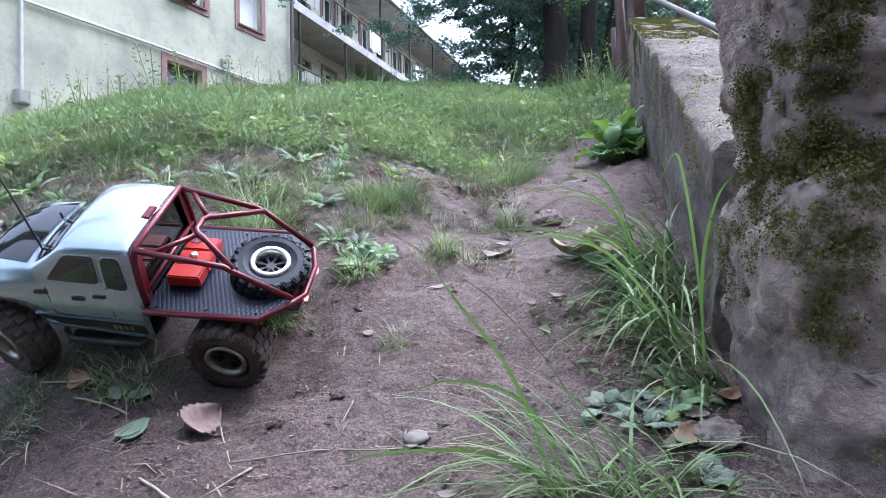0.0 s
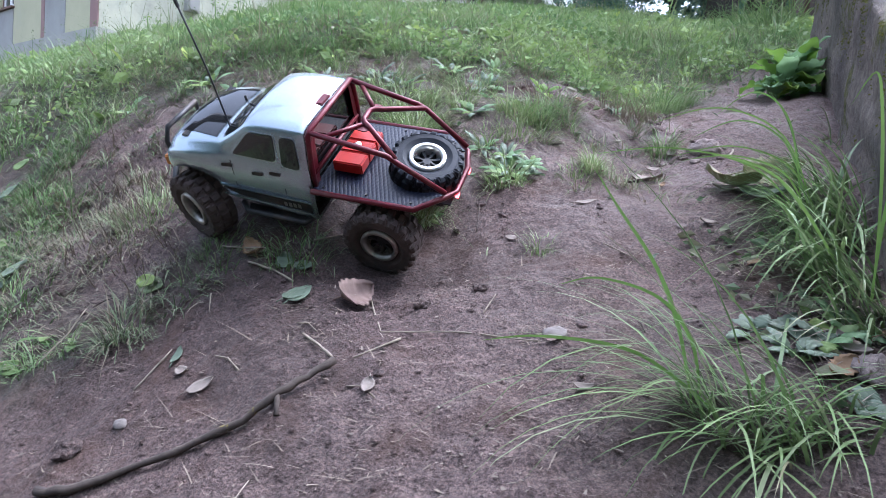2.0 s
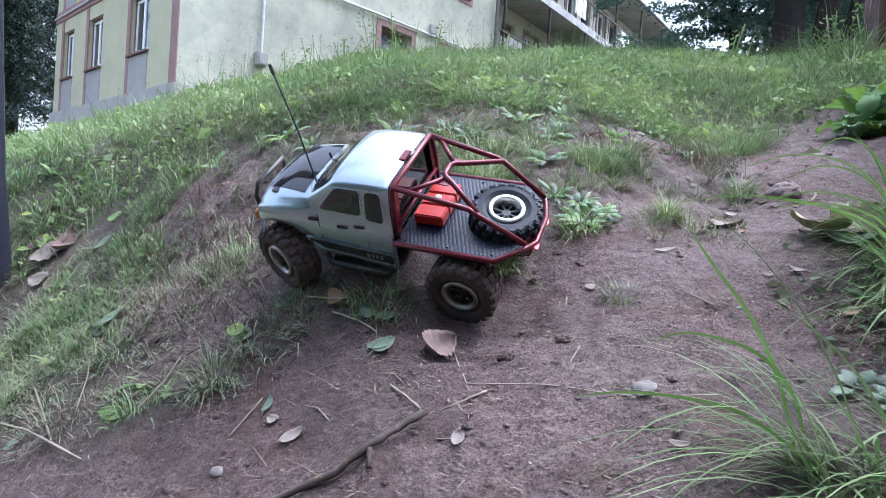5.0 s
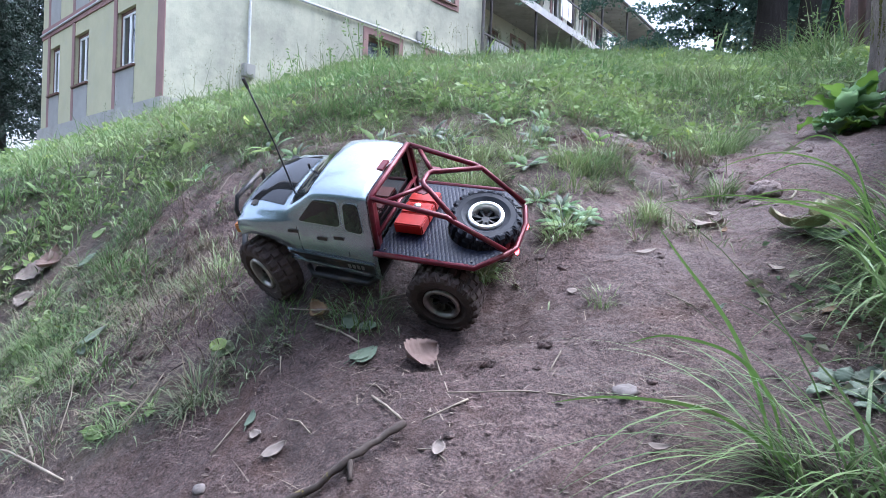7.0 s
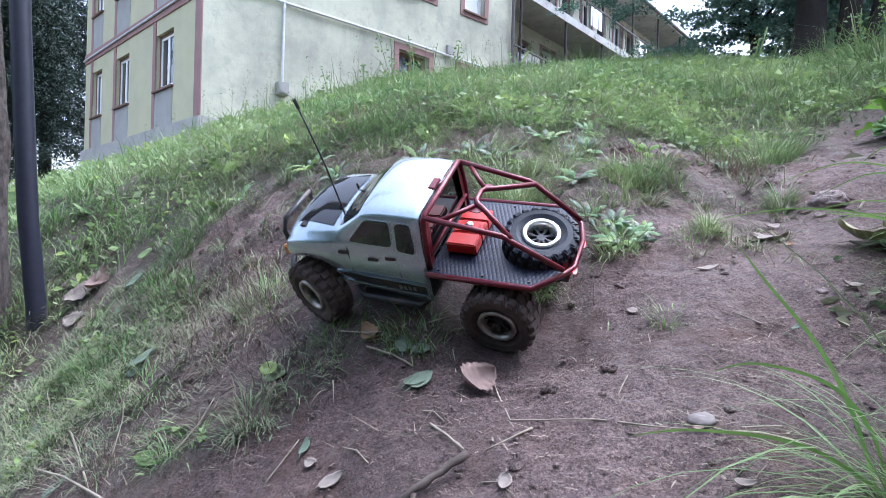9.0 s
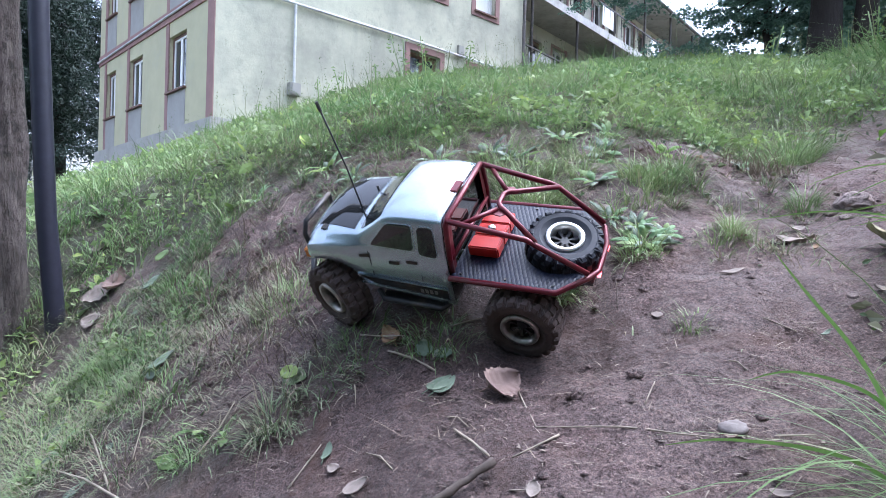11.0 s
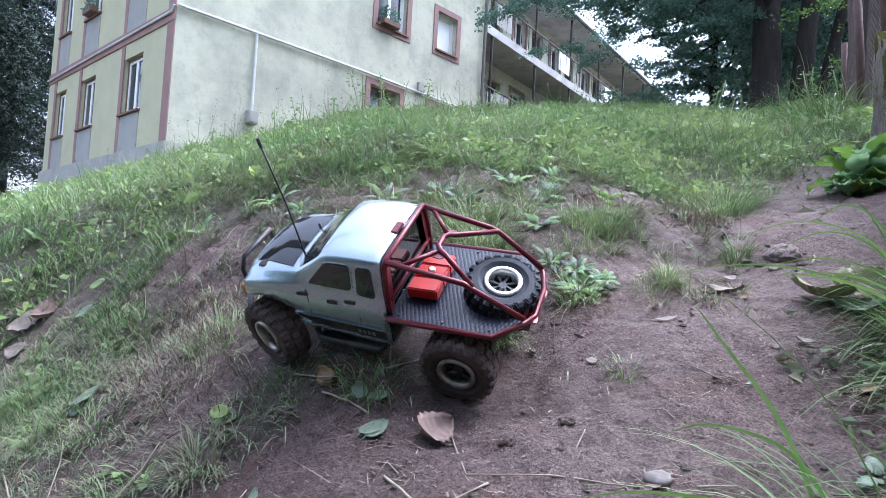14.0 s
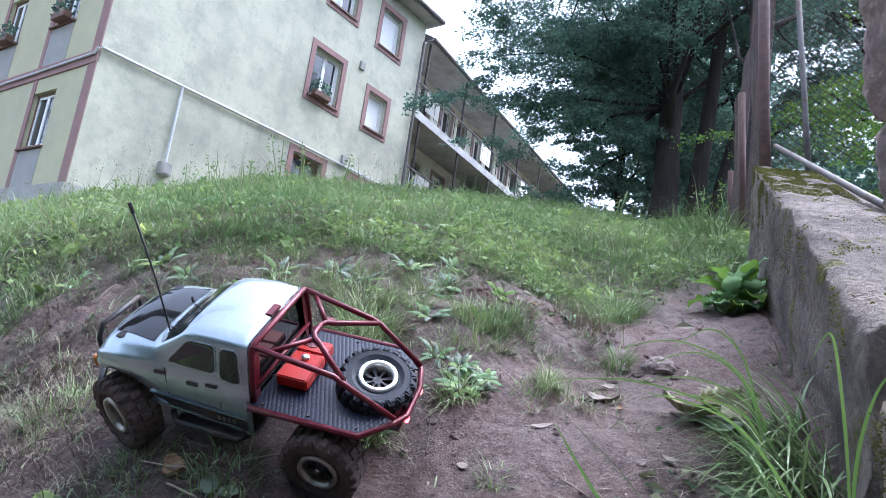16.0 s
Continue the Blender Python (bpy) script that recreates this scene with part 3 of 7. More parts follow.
TOP, BASE, LONG, WIDE, SOLID = 11.35, 1.2, 44.0, 7.4, 9.15


def wall_with_holes(name, length, z0, z1, holes, thick, to_world, material, label="", first=0.0):
    """A wall panel in the x-z plane, thick along +y, with rectangular openings (x0, x1, z0, z1)."""
    xs = sorted({first, length, *[v for h in holes for v in h[:2]]})
    zs = sorted({z0, z1, *[v for h in holes for v in h[2:]]})
    bm = bmesh.new()
    for a, b in zip(xs, xs[1:]):
        for c, d in zip(zs, zs[1:]):
            if not any(h[0] <= (a + b) / 2 <= h[1] and h[2] <= (c + d) / 2 <= h[3] for h in holes):
                box_bm(a, b, 0, thick, c, d, bm)
    bmesh.ops.remove_doubles(bm, verts=bm.verts, dist=0.0005)
    bm.verts.index_update()
    seen = {}
    for f in list(bm.faces):
        seen.setdefault(tuple(sorted(v.index for v in f.verts)), []).append(f)
    bmesh.ops.delete(bm, geom=[f for g in seen.values() if len(g) > 1 for f in g], context="FACES")
    bmesh.ops.transform(bm, matrix=to_world, verts=bm.verts)
    return part(name, bm, material, house, label)


def window(x0, x1, z0, z1, to_house, border=0.15, panes=2, curtain=True, open_tilt=0.0, frame_mat=None, box_of_flowers=False, sash_mat=None, deep=0.14):
    """A window set back in its opening, with painted surround, frame, sill and panes."""
    w = put("window", None, house)
    w.matrix_basis = to_house
    fm = frame_mat or M_PVC
    if border:
        for a, b, c, d in ((x0 - border, x0, z0 - border, z1 + border), (x1, x1 + border, z0 - border, z1 + border), (x0, x1, z1, z1 + border), (x0, x1, z0 - border, z0)):
            part("surround", box_bm(a, b, -0.025, 0.03, c, d), M_TRIM, w, "painted pink surround")
    part("sill", box_bm(x0 - 0.05, x1 + 0.05, -0.07, 0.16, z0 - 0.035, z0 + 0.005), M_WOODFRAME, w, "dark sheet sill")
    t = 0.06
    yf = deep
    bm = box_bm(x0, x1, yf, yf + 0.07, z0, z0 + t)
    box_bm(x0, x1, yf, yf + 0.07, z1 - t, z1, bm)
    box_bm(x0, x0 + t, yf, yf + 0.07, z0 + t, z1 - t, bm)
    box_bm(x1 - t, x1, yf, yf + 0.07, z0 + t, z1 - t, bm)
    part("window_frame", bm, fm, w)
    step = (x1 - x0 - 2 * t) / panes
    for k in range(panes):
        a, b = x0 + t + k * step, x0 + t + (k + 1) * step
        bm = box_bm(a, a + 0.05, yf + 0.01, yf + 0.06, z0 + t, z1 - t)
        box_bm(b - 0.05, b, yf + 0.01, yf + 0.06, z0 + t, z1 - t, bm)
        box_bm(a + 0.05, b - 0.05, yf + 0.01, yf + 0.06, z1 - t - 0.05, z1 - t, bm)
        box_bm(a + 0.05, b - 0.05, yf + 0.01, yf + 0.06, z0 + t, z0 + t + 0.05, bm)
        part("sash", bm, sash_mat or fm, w)
        part("pane", box_bm(a + 0.05, b - 0.05, yf + 0.03, yf + 0.04, z0 + t + 0.05, z1 - t - 0.05), M_GLASS if not (curtain and k == 0) else M_CURTAIN, w)
    if box_of_flowers:
        bm = box_bm(x0 + 0.05, x0 + 0.6, -0.22, -0.06, z0, z0 + 0.14)
        part("flower_box", bm, M_WOODFRAME, w, bevel=0.01)
        pts = np.random.rand(90, 3) * [0.6, 0.24, 0.34] + [x0 + 0.02, -0.26, z0 + 0.1]
        tagged(put("potted_plant", fast_mesh("potted_plant", *leaf_cards(pts, np.full(90, 0.10)), M_FOLIAGE), w), kind="stuff")
    return w


FRONT = Matrix()
SIDE = pose(0, 0, 0, 0, 0, 90) @ Matrix.Diagonal((1, -1, 1, 1))
front_holes = [(4.95, 5.95, 7.05, 8.38), (7.10, 7.90, 7.08, 8.15), (7.15, 8.05, 9.60, 10.80), (5.15, 6.10, 9.75, 10.90), (4.85, 5.85, 4.55, 5.50), (6.95, 7.70, 4.75, 5.50)]
wall_with_holes("wall", SOLID, BASE, TOP, front_holes, 0.3, FRONT, M_PLASTER, "pale green plaster with dark damp stains")
for k, (a, b, c, d) in enumerate(front_holes):
    window(a, b, c, d, FRONT, curtain=k in (1, 2, 3), panes=2 if b - a > 0.92 else 1, box_of_flowers=k == 0, frame_mat=M_WOODFRAME if k > 3 else None)
side_cols = [(1.38, 2.32), (4.0, 4.9), (6.00, 6.75)]
side_holes = [(a, b, z, z + 1.2) for z in (3.88, 6.55, 9.2) for a, b in side_cols]
side_holes = [(a, b, c, min(d, TOP - 0.3)) for a, b, c, d in side_holes]
wall_with_holes("wall", WIDE, BASE, TOP, side_holes, 0.3, SIDE @ Matrix.Translation((0, 0, 0)), M_YELLOW, "yellow panelled gable end with pink strips", 0.3)
for k, (a, b, c, d) in enumerate(side_holes):
    window(a, b, c, d, SIDE, border=0.0, curtain=k in (5, 7), panes=2, box_of_flowers=k in (3, 4), frame_mat=M_WOODFRAME, sash_mat=M_PVC, deep=0.08)
for x in (0.003, 2.32, 4.9, 6.75):
    bm = box_bm(x, x + (0.30 if x < 0.1 else 0.16), -0.02, 0.02, 3.0, TOP)
    bmesh.ops.transform(bm, matrix=SIDE, verts=bm.verts)
    part("strip", bm, M_TRIM, house)
for z in (5.35, 8.05):
    bm = box_bm(0.0, WIDE, -0.03, 0.02, z + 0.05, z + 0.31)
    bmesh.ops.transform(bm, matrix=SIDE, verts=bm.verts)
    part("band", bm, M_TRIM, house)
for a, b in side_cols:
    for z0, z1 in ((3.0, 3.84), (5.67, 6.51), (8.37, 9.16)):
        bm = box_bm(a, b, -0.012, 0.02, z0, z1)
        bmesh.ops.transform(bm, matrix=SIDE, verts=bm.verts)
        part("panel", bm, M_GREY, house, "grey panel below a window")
bm = box_bm(-0.09, WIDE, -0.09, 0.05, BASE, 3.06)
bmesh.ops.transform(bm, matrix=SIDE, verts=bm.verts)
part("plinth", bm, M_PLINTH, house, "grey cement plinth", bevel=0.01)
part("plinth", box_bm(0.05, 0.6, -0.09, 0.05, BASE, 3.06), M_PLINTH, house)
# white conduit with its branch and junction box
part("conduit", tube_bm([(0.0, -0.05, 5.68), (4.6, -0.05, 5.72), (SOLID - 0.1, -0.05, 5.70)], 0.029), M_CONDUIT, house, "pale grey conduit")
part("conduit", tube_bm([(1.68, -0.05, 5.68), (1.68, -0.05, 4.02)], 0.029), M_CONDUIT, house)
bm = tube_bm([(-0.03, -0.055, 5.66), (0.05, -0.055, 5.56), (WIDE, -0.055, 5.50)], 0.026)
bmesh.ops.transform(bm, matrix=SIDE, verts=bm.verts)
part("conduit", bm, M_CONDUIT, house)
bm = box_bm(1.55, 1.80, -0.14, 0.0, 3.77, 4.03)
box_bm(1.58, 1.77, -0.155, -0.14, 3.80, 4.00, bm)
part("junction_box", bm, M_GREY, house, bevel=0.01)
bm = box_bm(6.45, 6.65, -0.08, 0.0, 5.75, 5.98)
part("vent_cover", bm, M_GREY, house, bevel=0.01)
bm = box_bm(6.55, 6.75, -0.06, 0.0, 8.55, 8.78)
part("vent_cover", bm, M_GREY, house, bevel=0.01)
# the galleried stretch, set back
EAVE = 10.9
TURN = Matrix.Translation((SOLID, 0, 0)) @ pose(0, 0, 0, 0, 0, 7) @ Matrix.Translation((-SOLID, 0, 0))
GAL_FLOORS = (5.68, 8.43)
gal_holes, gal_doors = [], []
for fz in GAL_FLOORS:
    for k in range(11):
        x = 0.9 + k * 3.0
        gal_holes.append((x, x + 0.95, fz + 1.0, fz + 2.15))
        gal_holes.append((x + 1.45, x + 2.3, fz + 0.05, fz + 2.1))
BACK = TURN @ Matrix.Translation((SOLID, 1.3, 0))
wall_with_holes("wall", LONG - SOLID, BASE, EAVE, gal_holes, 0.3, BACK, M_CREAM, "cream wall behind the galleries")
for k, (a, b, c, d) in enumerate(gal_holes):
    if k % 2 == 0:
        window(a, b, c, d, BACK, border=0.1, curtain=k % 4 == 0)
    else:
        door = put("door", None, house)
        door.matrix_basis = BACK
        part("leaf", box_bm(a, b, 0.12, 0.17, c, d), M_WOODFRAME, door, "brown timber door")
        part("glazing", box_bm(a + 0.15, b - 0.15, 0.11, 0.12, c + 1.1, d - 0.15), M_GLASS, door)
for fz in GAL_FLOORS:
    part("gallery_slab", box_bm(SOLID, LONG, -0.05, 1.3, fz - 0.16, fz), M_SLAB, house, "weathered concrete gallery slab").matrix_basis = TURN
    part("fascia", box_bm(SOLID, LONG, -0.09, -0.05, fz - 0.20, fz + 0.06), M_SLAB, house).matrix_basis = TURN
    rail = put("railing", None, house, at=TURN)
    part("top_rail", box_bm(SOLID, LONG, -0.06, -0.02, fz + 0.95, fz + 1.0), M_WIRE, rail)
    for k in range(70):
        x = SOLID + 0.2 + k * 0.49
        part("baluster", box_bm(x, x + 0.02, -0.05, -0.03, fz + 0.2, fz + 0.95), M_WIRE, rail)
    for k in range(8):
        x = SOLID + 0.6 + k * 4.4
        part("hung_cloth", box_bm(x, x + 0.9, -0.045, -0.035, fz + 0.25, fz + 0.93), M_CURTAIN if k % 3 else M_GREY, rail)
for k in range(13):
    x = SOLID + 0.4 + k * 2.8
    part("post", tube_bm([(x, -0.02, 2.5), (x, -0.02, EAVE)], 0.045), M_WIRE, house).matrix_basis = TURN
part("wall", box_bm(SOLID - 0.3, SOLID - 0.004, 0.3, WIDE - 0.3, BASE, TOP), M_PLASTER, house)
# roofs with boxed eaves and gutters; the galleried wing's eave is lower
def roof(x0, x1, y0, y1, z, rise, at):
    bm = bmesh.new()
    rp = [(x0, y0), (x1, y0), (x1, y1), (x0, y1)]
    low = [bm.verts.new((x, y, z)) for x, y in rp]
    hi = [bm.verts.new((x, y, z + 0.16)) for x, y in rp]
    ridge = [bm.verts.new((x0, (y0 + y1) / 2, z + rise)), bm.verts.new((x1, (y0 + y1) / 2, z + rise))]
    bm.faces.new(low[::-1])
    for i in range(4):
        bm.faces.new((low[i], low[(i + 1) % 4], hi[(i + 1) % 4], hi[i]))
    bm.faces.new((hi[0], hi[1], ridge[1], ridge[0]))
    bm.faces.new((hi[2], hi[3], ridge[0], ridge[1]))
    bm.faces.new((hi[1], hi[2], ridge[1]))
    bm.faces.new((hi[3], hi[0], ridge[0]))
    part("roof", bm, M_ROOF, house).matrix_basis = at
    part("soffit", box_bm(x0 + 0.02, x1 - 0.02, y0 + 0.02, y1 - 0.02, z - 0.03, z - 0.004), M_SLAB, house, "pale boarded soffit").matrix_basis = at
    part("fascia_board", box_bm(x0, x1, y0 - 0.025, y0 - 0.004, z - 0.04, z + 0.14), M_SLAB, house).matrix_basis = at
    part("gutter", tube_bm([(x0, y0 - 0.07, z + 0.06), (x1, y0 - 0.07, z + 0.06)], 0.07), M_GALV, house).matrix_basis = at


roof(-0.4, SOLID + 0.2, -0.45, WIDE + 0.45, TOP, 2.6, Matrix.Identity(4))
roof(SOLID + 0.25, LONG, -0.14, WIDE + 0.45, EAVE, 2.2, TURN)
part("downpipe", tube_bm([(SOLID + 0.25, -0.20, EAVE + 0.02), (SOLID - 0.1, -0.1, EAVE - 0.25), (SOLID - 0.1, -0.08, 3.5)], 0.05), M_GALV, house)
part("wall", box_bm(0.3, SOLID - 0.3, WIDE - 0.3, WIDE, BASE, TOP), M_YELLOW, house)
part("wall", box_bm(SOLID, LONG, WIDE - 0.3, WIDE, BASE, EAVE), M_YELLOW, house).matrix_basis = TURN
part("floor_slab", box_bm(0.3, SOLID - 0.3, 1.7, WIDE - 0.3, 5.3, 5.5), M_SLAB, house)
part("floor_slab", box_bm(SOLID, LONG, 1.7, WIDE - 0.3, 5.4, 5.6), M_SLAB, house).matrix_basis = TURN


# ---- retaining wall, stone pillar, pole, trunk ----
def warped(ob_bm, amount, freq, seed):
    for v in ob_bm.verts:
        p = v.co * freq
        v.co += Vector((noise.noise(p + Vector((seed, 0, 0))), noise.noise(p + Vector((0, seed, 9))), noise.noise(p + Vector((5, 0, seed))))) * amount


def wall_top(y):
    return float(np.interp(y, [0.80, 0.97, 1.08, 1.55, 1.88, 2.34, 2.75], [0.745, 0.80, 0.857, 1.112, 1.25, 1.475, 1.665]))


def wall_x(y):
    return 0.158 + 0.225 * y


bm = bmesh.new()
cols = []
n_len = 180
for i in range(n_len + 1):
    y = 0.84 + (2.75 - 0.84) * i / n_len
    x = wall_x(y)
    zt = wall_top(y)
    zb = 0.2
    section = [(x, zb)] + [(x + 0.002 * math.sin(k), zb + (zt - zb) * k / 40) for k in range(1, 40)] + [(x + 0.004, zt - 0.012), (x + 0.018, zt)] + [(x + 0.018 + 0.26 * k / 8, zt + 0.004 * math.sin(k * 1.7)) for k in range(1, 9)] + [(x + 0.29, zt - 0.02), (x + 0.29, zb)]
    cols.append([bm.verts.new((sx, y, sz)) for sx, sz in section])
for a, b in zip(cols, cols[1:]):
    for k in range(len(a) - 1):
        bm.faces.new((a[k], b[k], b[k + 1], a[k + 1]))
bm.faces.new(cols[0])
bm.faces.new(cols[-1][::-1])
warped(bm, 0.010, 9, 2.0)
warped(bm, 0.005, 34, 7.0)
retaining_wall = part("retaining_wall", bm, M_CONC, None, smooth=True)
tagged(retaining_wall, "low weathered concrete retaining wall stepping up the bank, moss on top", "wall")
# moss cushions on the wall's top and side
pts, n_m = [], 42000
for k in range(n_m):
    y = 2.72 - abs(random.gauss(0, 0.35)) if k % 3 else random.uniform(0.9, 2.7)
    if not 0.88 < y < 2.72:
        continue
    zt = wall_top(y)
    if random.random() < 0.75:
        dx = random.uniform(0.0, 0.24)
        if noise.noise((y * 9, dx * 12, 3)) + 0.4 * noise.noise((y * 40, dx * 40, 5)) < (-0.25 if y > 1.9 else 0.36):
            continue
        pts.append((wall_x(y) + dx, y, zt + 0.004))
    else:
        d = abs(random.gauss(0, 0.10))
        if noise.noise((y * 10, d * 10, 6)) < 0.12:
            continue
        pts.append((wall_x(y) - 0.003, y, zt - d))
pts = np.array(pts)
moss = put("moss", fast_mesh("moss", *leaf_cards(pts, np.random.uniform(0.003, 0.007, len(pts)), flat=0.5), M_MOSS))
tagged(moss, "green and yellow moss cushions on the concrete wall", "moss", kind="stuff")


MOSS_AT = []


def stone(name, x0, x1, y0, y1, z0, z1, seed, parent, taper=0.0, lean=0.0):
    bm = box_bm(x0, x1, y0, y1, z0, z1)
    bmesh.ops.subdivide_edges(bm, edges=bm.edges, cuts=44, use_grid_fill=True)
    c = Vector(((x0 + x1) / 2, (y0 + y1) / 2, (z0 + z1) / 2))
    h = Vector(((x1 - x0) / 2, (y1 - y0) / 2, (z1 - z0) / 2))
    for v in bm.verts:
        q = v.co - c
        u = Vector((q.x / h.x, q.y / h.y, q.z / h.z))
        r = (abs(u.x) ** 11 + abs(u.y) ** 11 + abs(u.z) ** 11) ** (1 / 11)
        u /= max(r, 1e-6) / max(abs(u.x), abs(u.y), abs(u.z))
        k = 1 - taper * (u.z + 1) / 2
        v.co = c + Vector((u.x * h.x * k + lean * u.z, u.y * h.y * k, u.z * h.z))
    warped(bm, 0.014, 5.0, seed)
    warped(bm, 0.016, 13, seed + 3)
    warped(bm, 0.008, 36, seed + 5)
    warped(bm, 0.006, 85, seed + 6)
    warped(bm, 0.004, 170, seed + 7)
    bm.normal_update()
    for f in bm.faces:
        c = f.calc_center_median()
        if f.normal.y < -0.2 and 0.315 < c.x < 0.62 and 0.25 < c.z < 1.25:
            k = -0.40 + 0.30 * noise.noise(c * 6.5 + Vector((0.7, 0, 1.5))) + 0.5 * noise.noise(c * 19) + 0.35 * noise.noise(c * 45)
            for mx, mz, wx, wz in ((0.362, 0.555, 0.040, 0.085), (0.40, 0.69, 0.06, 0.03), (0.365, 0.78, 0.035, 0.09), (0.405, 0.425, 0.035, 0.035), (0.37, 0.95, 0.04, 0.1), (0.34, 0.62, 0.03, 0.03)):
                k += 0.85 * math.exp(-((c.x - mx) / wx) ** 2 - ((c.z - mz) / wz) ** 2)
            if k > 0.22:
                for _ in range(34):
                    w = [random.random() for _ in f.verts]
                    MOSS_AT.append(sum((v.co * q for v, q in zip(f.verts, w)), Vector()) / sum(w) + Vector((random.gauss(0, 0.006), 0, random.gauss(0, 0.006))) + f.normal * random.uniform(0, 0.004 + 0.012 * max(0, noise.noise(c * 60))))
    return part(name, bm, M_STONE, parent, smooth=True)


pillar = tagged(new("stone_pillar"), "rough stacked stone gate pillar with moss in its joints", "pillar")
stone("stone", 0.318, 0.84, 0.60, 0.775, 0.20, 0.69, 1.0, pillar, 0.02, 0.0)
stone("stone", 0.330, 0.86, 0.605, 0.79, 0.675, 1.00, 4.0, pillar, 0.0, -0.008)
stone("stone", 0.296, 0.86, 0.60, 0.79, 0.985, 1.45, 8.0, pillar, 0.02, -0.008)
stone("stone", 0.30, 0.86, 0.605, 0.79, 1.44, 1.85, 11.0, pillar)
pts = np.array([tuple(p) for p in MOSS_AT])
moss2 = put("moss", fast_mesh("moss", *leaf_cards(pts, np.random.uniform(0.0022, 0.005, len(pts))), M_MOSS))
tagged(moss2, "dark olive moss growing on the stone pillar", "moss", kind="stuff")

bm = tube_bm([(-2.042, 1.492, 0.1), (-2.050, 1.482, 0.35), (-2.068, 1.458, 0.66), (-2.079, 1.443, 1.0), (-2.089, 1.431, 1.3), (-2.16, 1.34, 5.2)], 0.031, 20)
lamp_post = part("lamp_post", bm, M_POLE, None, smooth=True)
tagged(lamp_post, "dark painted steel post standing beside a tree trunk", "post")


def trunk_bm(points, radii, n=20, rugged=0.1, seed=0.0):
    bm = bmesh.new()
    pts = [Vector(p) for p in points]
    rings = []
    for i, p in enumerate(pts):
        ring = []
        for k in range(n):
            a = 2 * math.pi * k / n
            r = radii[i] * (1 + rugged * noise.noise((math.cos(a) * 2.2, math.sin(a) * 2.2, p.z * 1.6 + seed)) + 0.6 * rugged * noise.noise((math.cos(a) * 7, math.sin(a) * 7, p.z * 5 + seed)))
            ring.append(bm.verts.new(p + Vector((r * math.cos(a), r * math.sin(a), 0))))
        rings.append(ring)
    for q, w in zip(rings, rings[1:]):
        for k in range(n):
            bm.faces.new((q[k], q[(k + 1) % n], w[(k + 1) % n], w[k]))
    bm.faces.new(rings[-1])
    bm.faces.new(rings[0][::-1])
    return bm


zs = np.linspace(0.0, 4.5, 110)
near_trunk = part("tree_trunk", trunk_bm([(-2.318 - 0.022 * z, 1.445 - 0.018 * z, z) for z in zs], [0.110 * (1 + 0.5 * math.exp(-(z - 0.1) * 5)) for z in zs], 72, 0.24, 3.0), M_BARK, None, smooth=True)
tagged(near_trunk, "rough grey-brown tree trunk beside the dark post", "tree")

# ---- fence on the wall ----
fence = tagged(new("fence"), "rusty wire fence with steel posts behind the concrete wall", "fence")
P1, P2 = Vector((0.865, 2.84, 0)), Vector((1.067, 3.82, 0))
part("post", tube_bm([(0.868, 2.84, 1.5), (0.842, 2.846, 1.944), (0.81, 2.88, 3.2)], 0.025, 14), M_RUST, fence, "thick rust-brown post", True)
part("post", tube_bm([(P2.x, P2.y, 1.5), (1.024, 3.852, 2.55)], 0.021, 12), M_RUST, fence, "", True)
part("post", tube_bm([(1.251, 4.81, 1.8), (1.242, 4.813, 2.395)], 0.02, 10), M_RUST, fence, "", True)
part("post", tube_bm([(0.982, 2.69, 1.55), (0.962, 2.699, 1.885), (0.90, 2.76, 3.0)], 0.012, 10), M_GALV, fence, "thin grey pipe", True)
part("brace", tube_bm([(0.892, 2.83, 1.80), (0.822, 1.894, 1.285), (0.797, 1.55, 1.10)], 0.011, 12), M_GALV, fence, "grey pipe lying aslant", True)


def wire_net(a, b, z0, z1, cell, thick, sag=0.0):
    """Crossing wires of a diamond mesh between two posts."""
    length = (b - a).length
    d = (b - a).normalized()
    side = Vector((-d.y, d.x, 0))
    vs, fs = [], []
    h = z1 - z0
    for sgn in (1, -1):
        for k in range(int(-h / cell), int((length + h) / cell) + 1):
            pts = []
            for t in np.linspace(0, h, 41):
                s = k * cell + (t if sgn > 0 else h - t)
                if 0 <= s <= length:
                    pts.append(a + d * s + side * (sag * math.sin(s * 9 + t * 4)) + Vector((0, 0, z0 + t)))
            for p, q in zip(pts, pts[1:]):
                u = (q - p).normalized()
                n1 = u.cross(side).normalized() * thick
                n2 = side * thick
                i = len(vs)
                for e in (p, q):
                    vs.extend([e + n1, e - n1 * 0.5 + n2 * 0.87, e - n1 * 0.5 - n2 * 0.87])
                fs.extend([(i, i + 1, i + 4, i + 3), (i + 1, i + 2, i + 5, i + 4), (i + 2, i, i + 3, i + 5)])
    return fast_mesh("wire_net", [tuple(v) for v in vs], fs, M_NET)


P3 = Vector((1.251, 4.81, 0))
put("wire_net", wire_net(P1, P2, 1.62, 3.6, 0.030, 0.0024, 0.014), fence, "rusty diamond mesh")
put("wire_net", wire_net(P2, P3, 1.80, 2.95, 0.030, 0.0024, 0.012), fence, "rusty diamond mesh")
put("wire_net", wire_net(P1 + Vector((0, 0.02, 0)), Vector((1.22, 2.70, 0)), 1.72, 3.2, 0.036, 0.0015, 0.02), fence, "rusty diamond mesh")


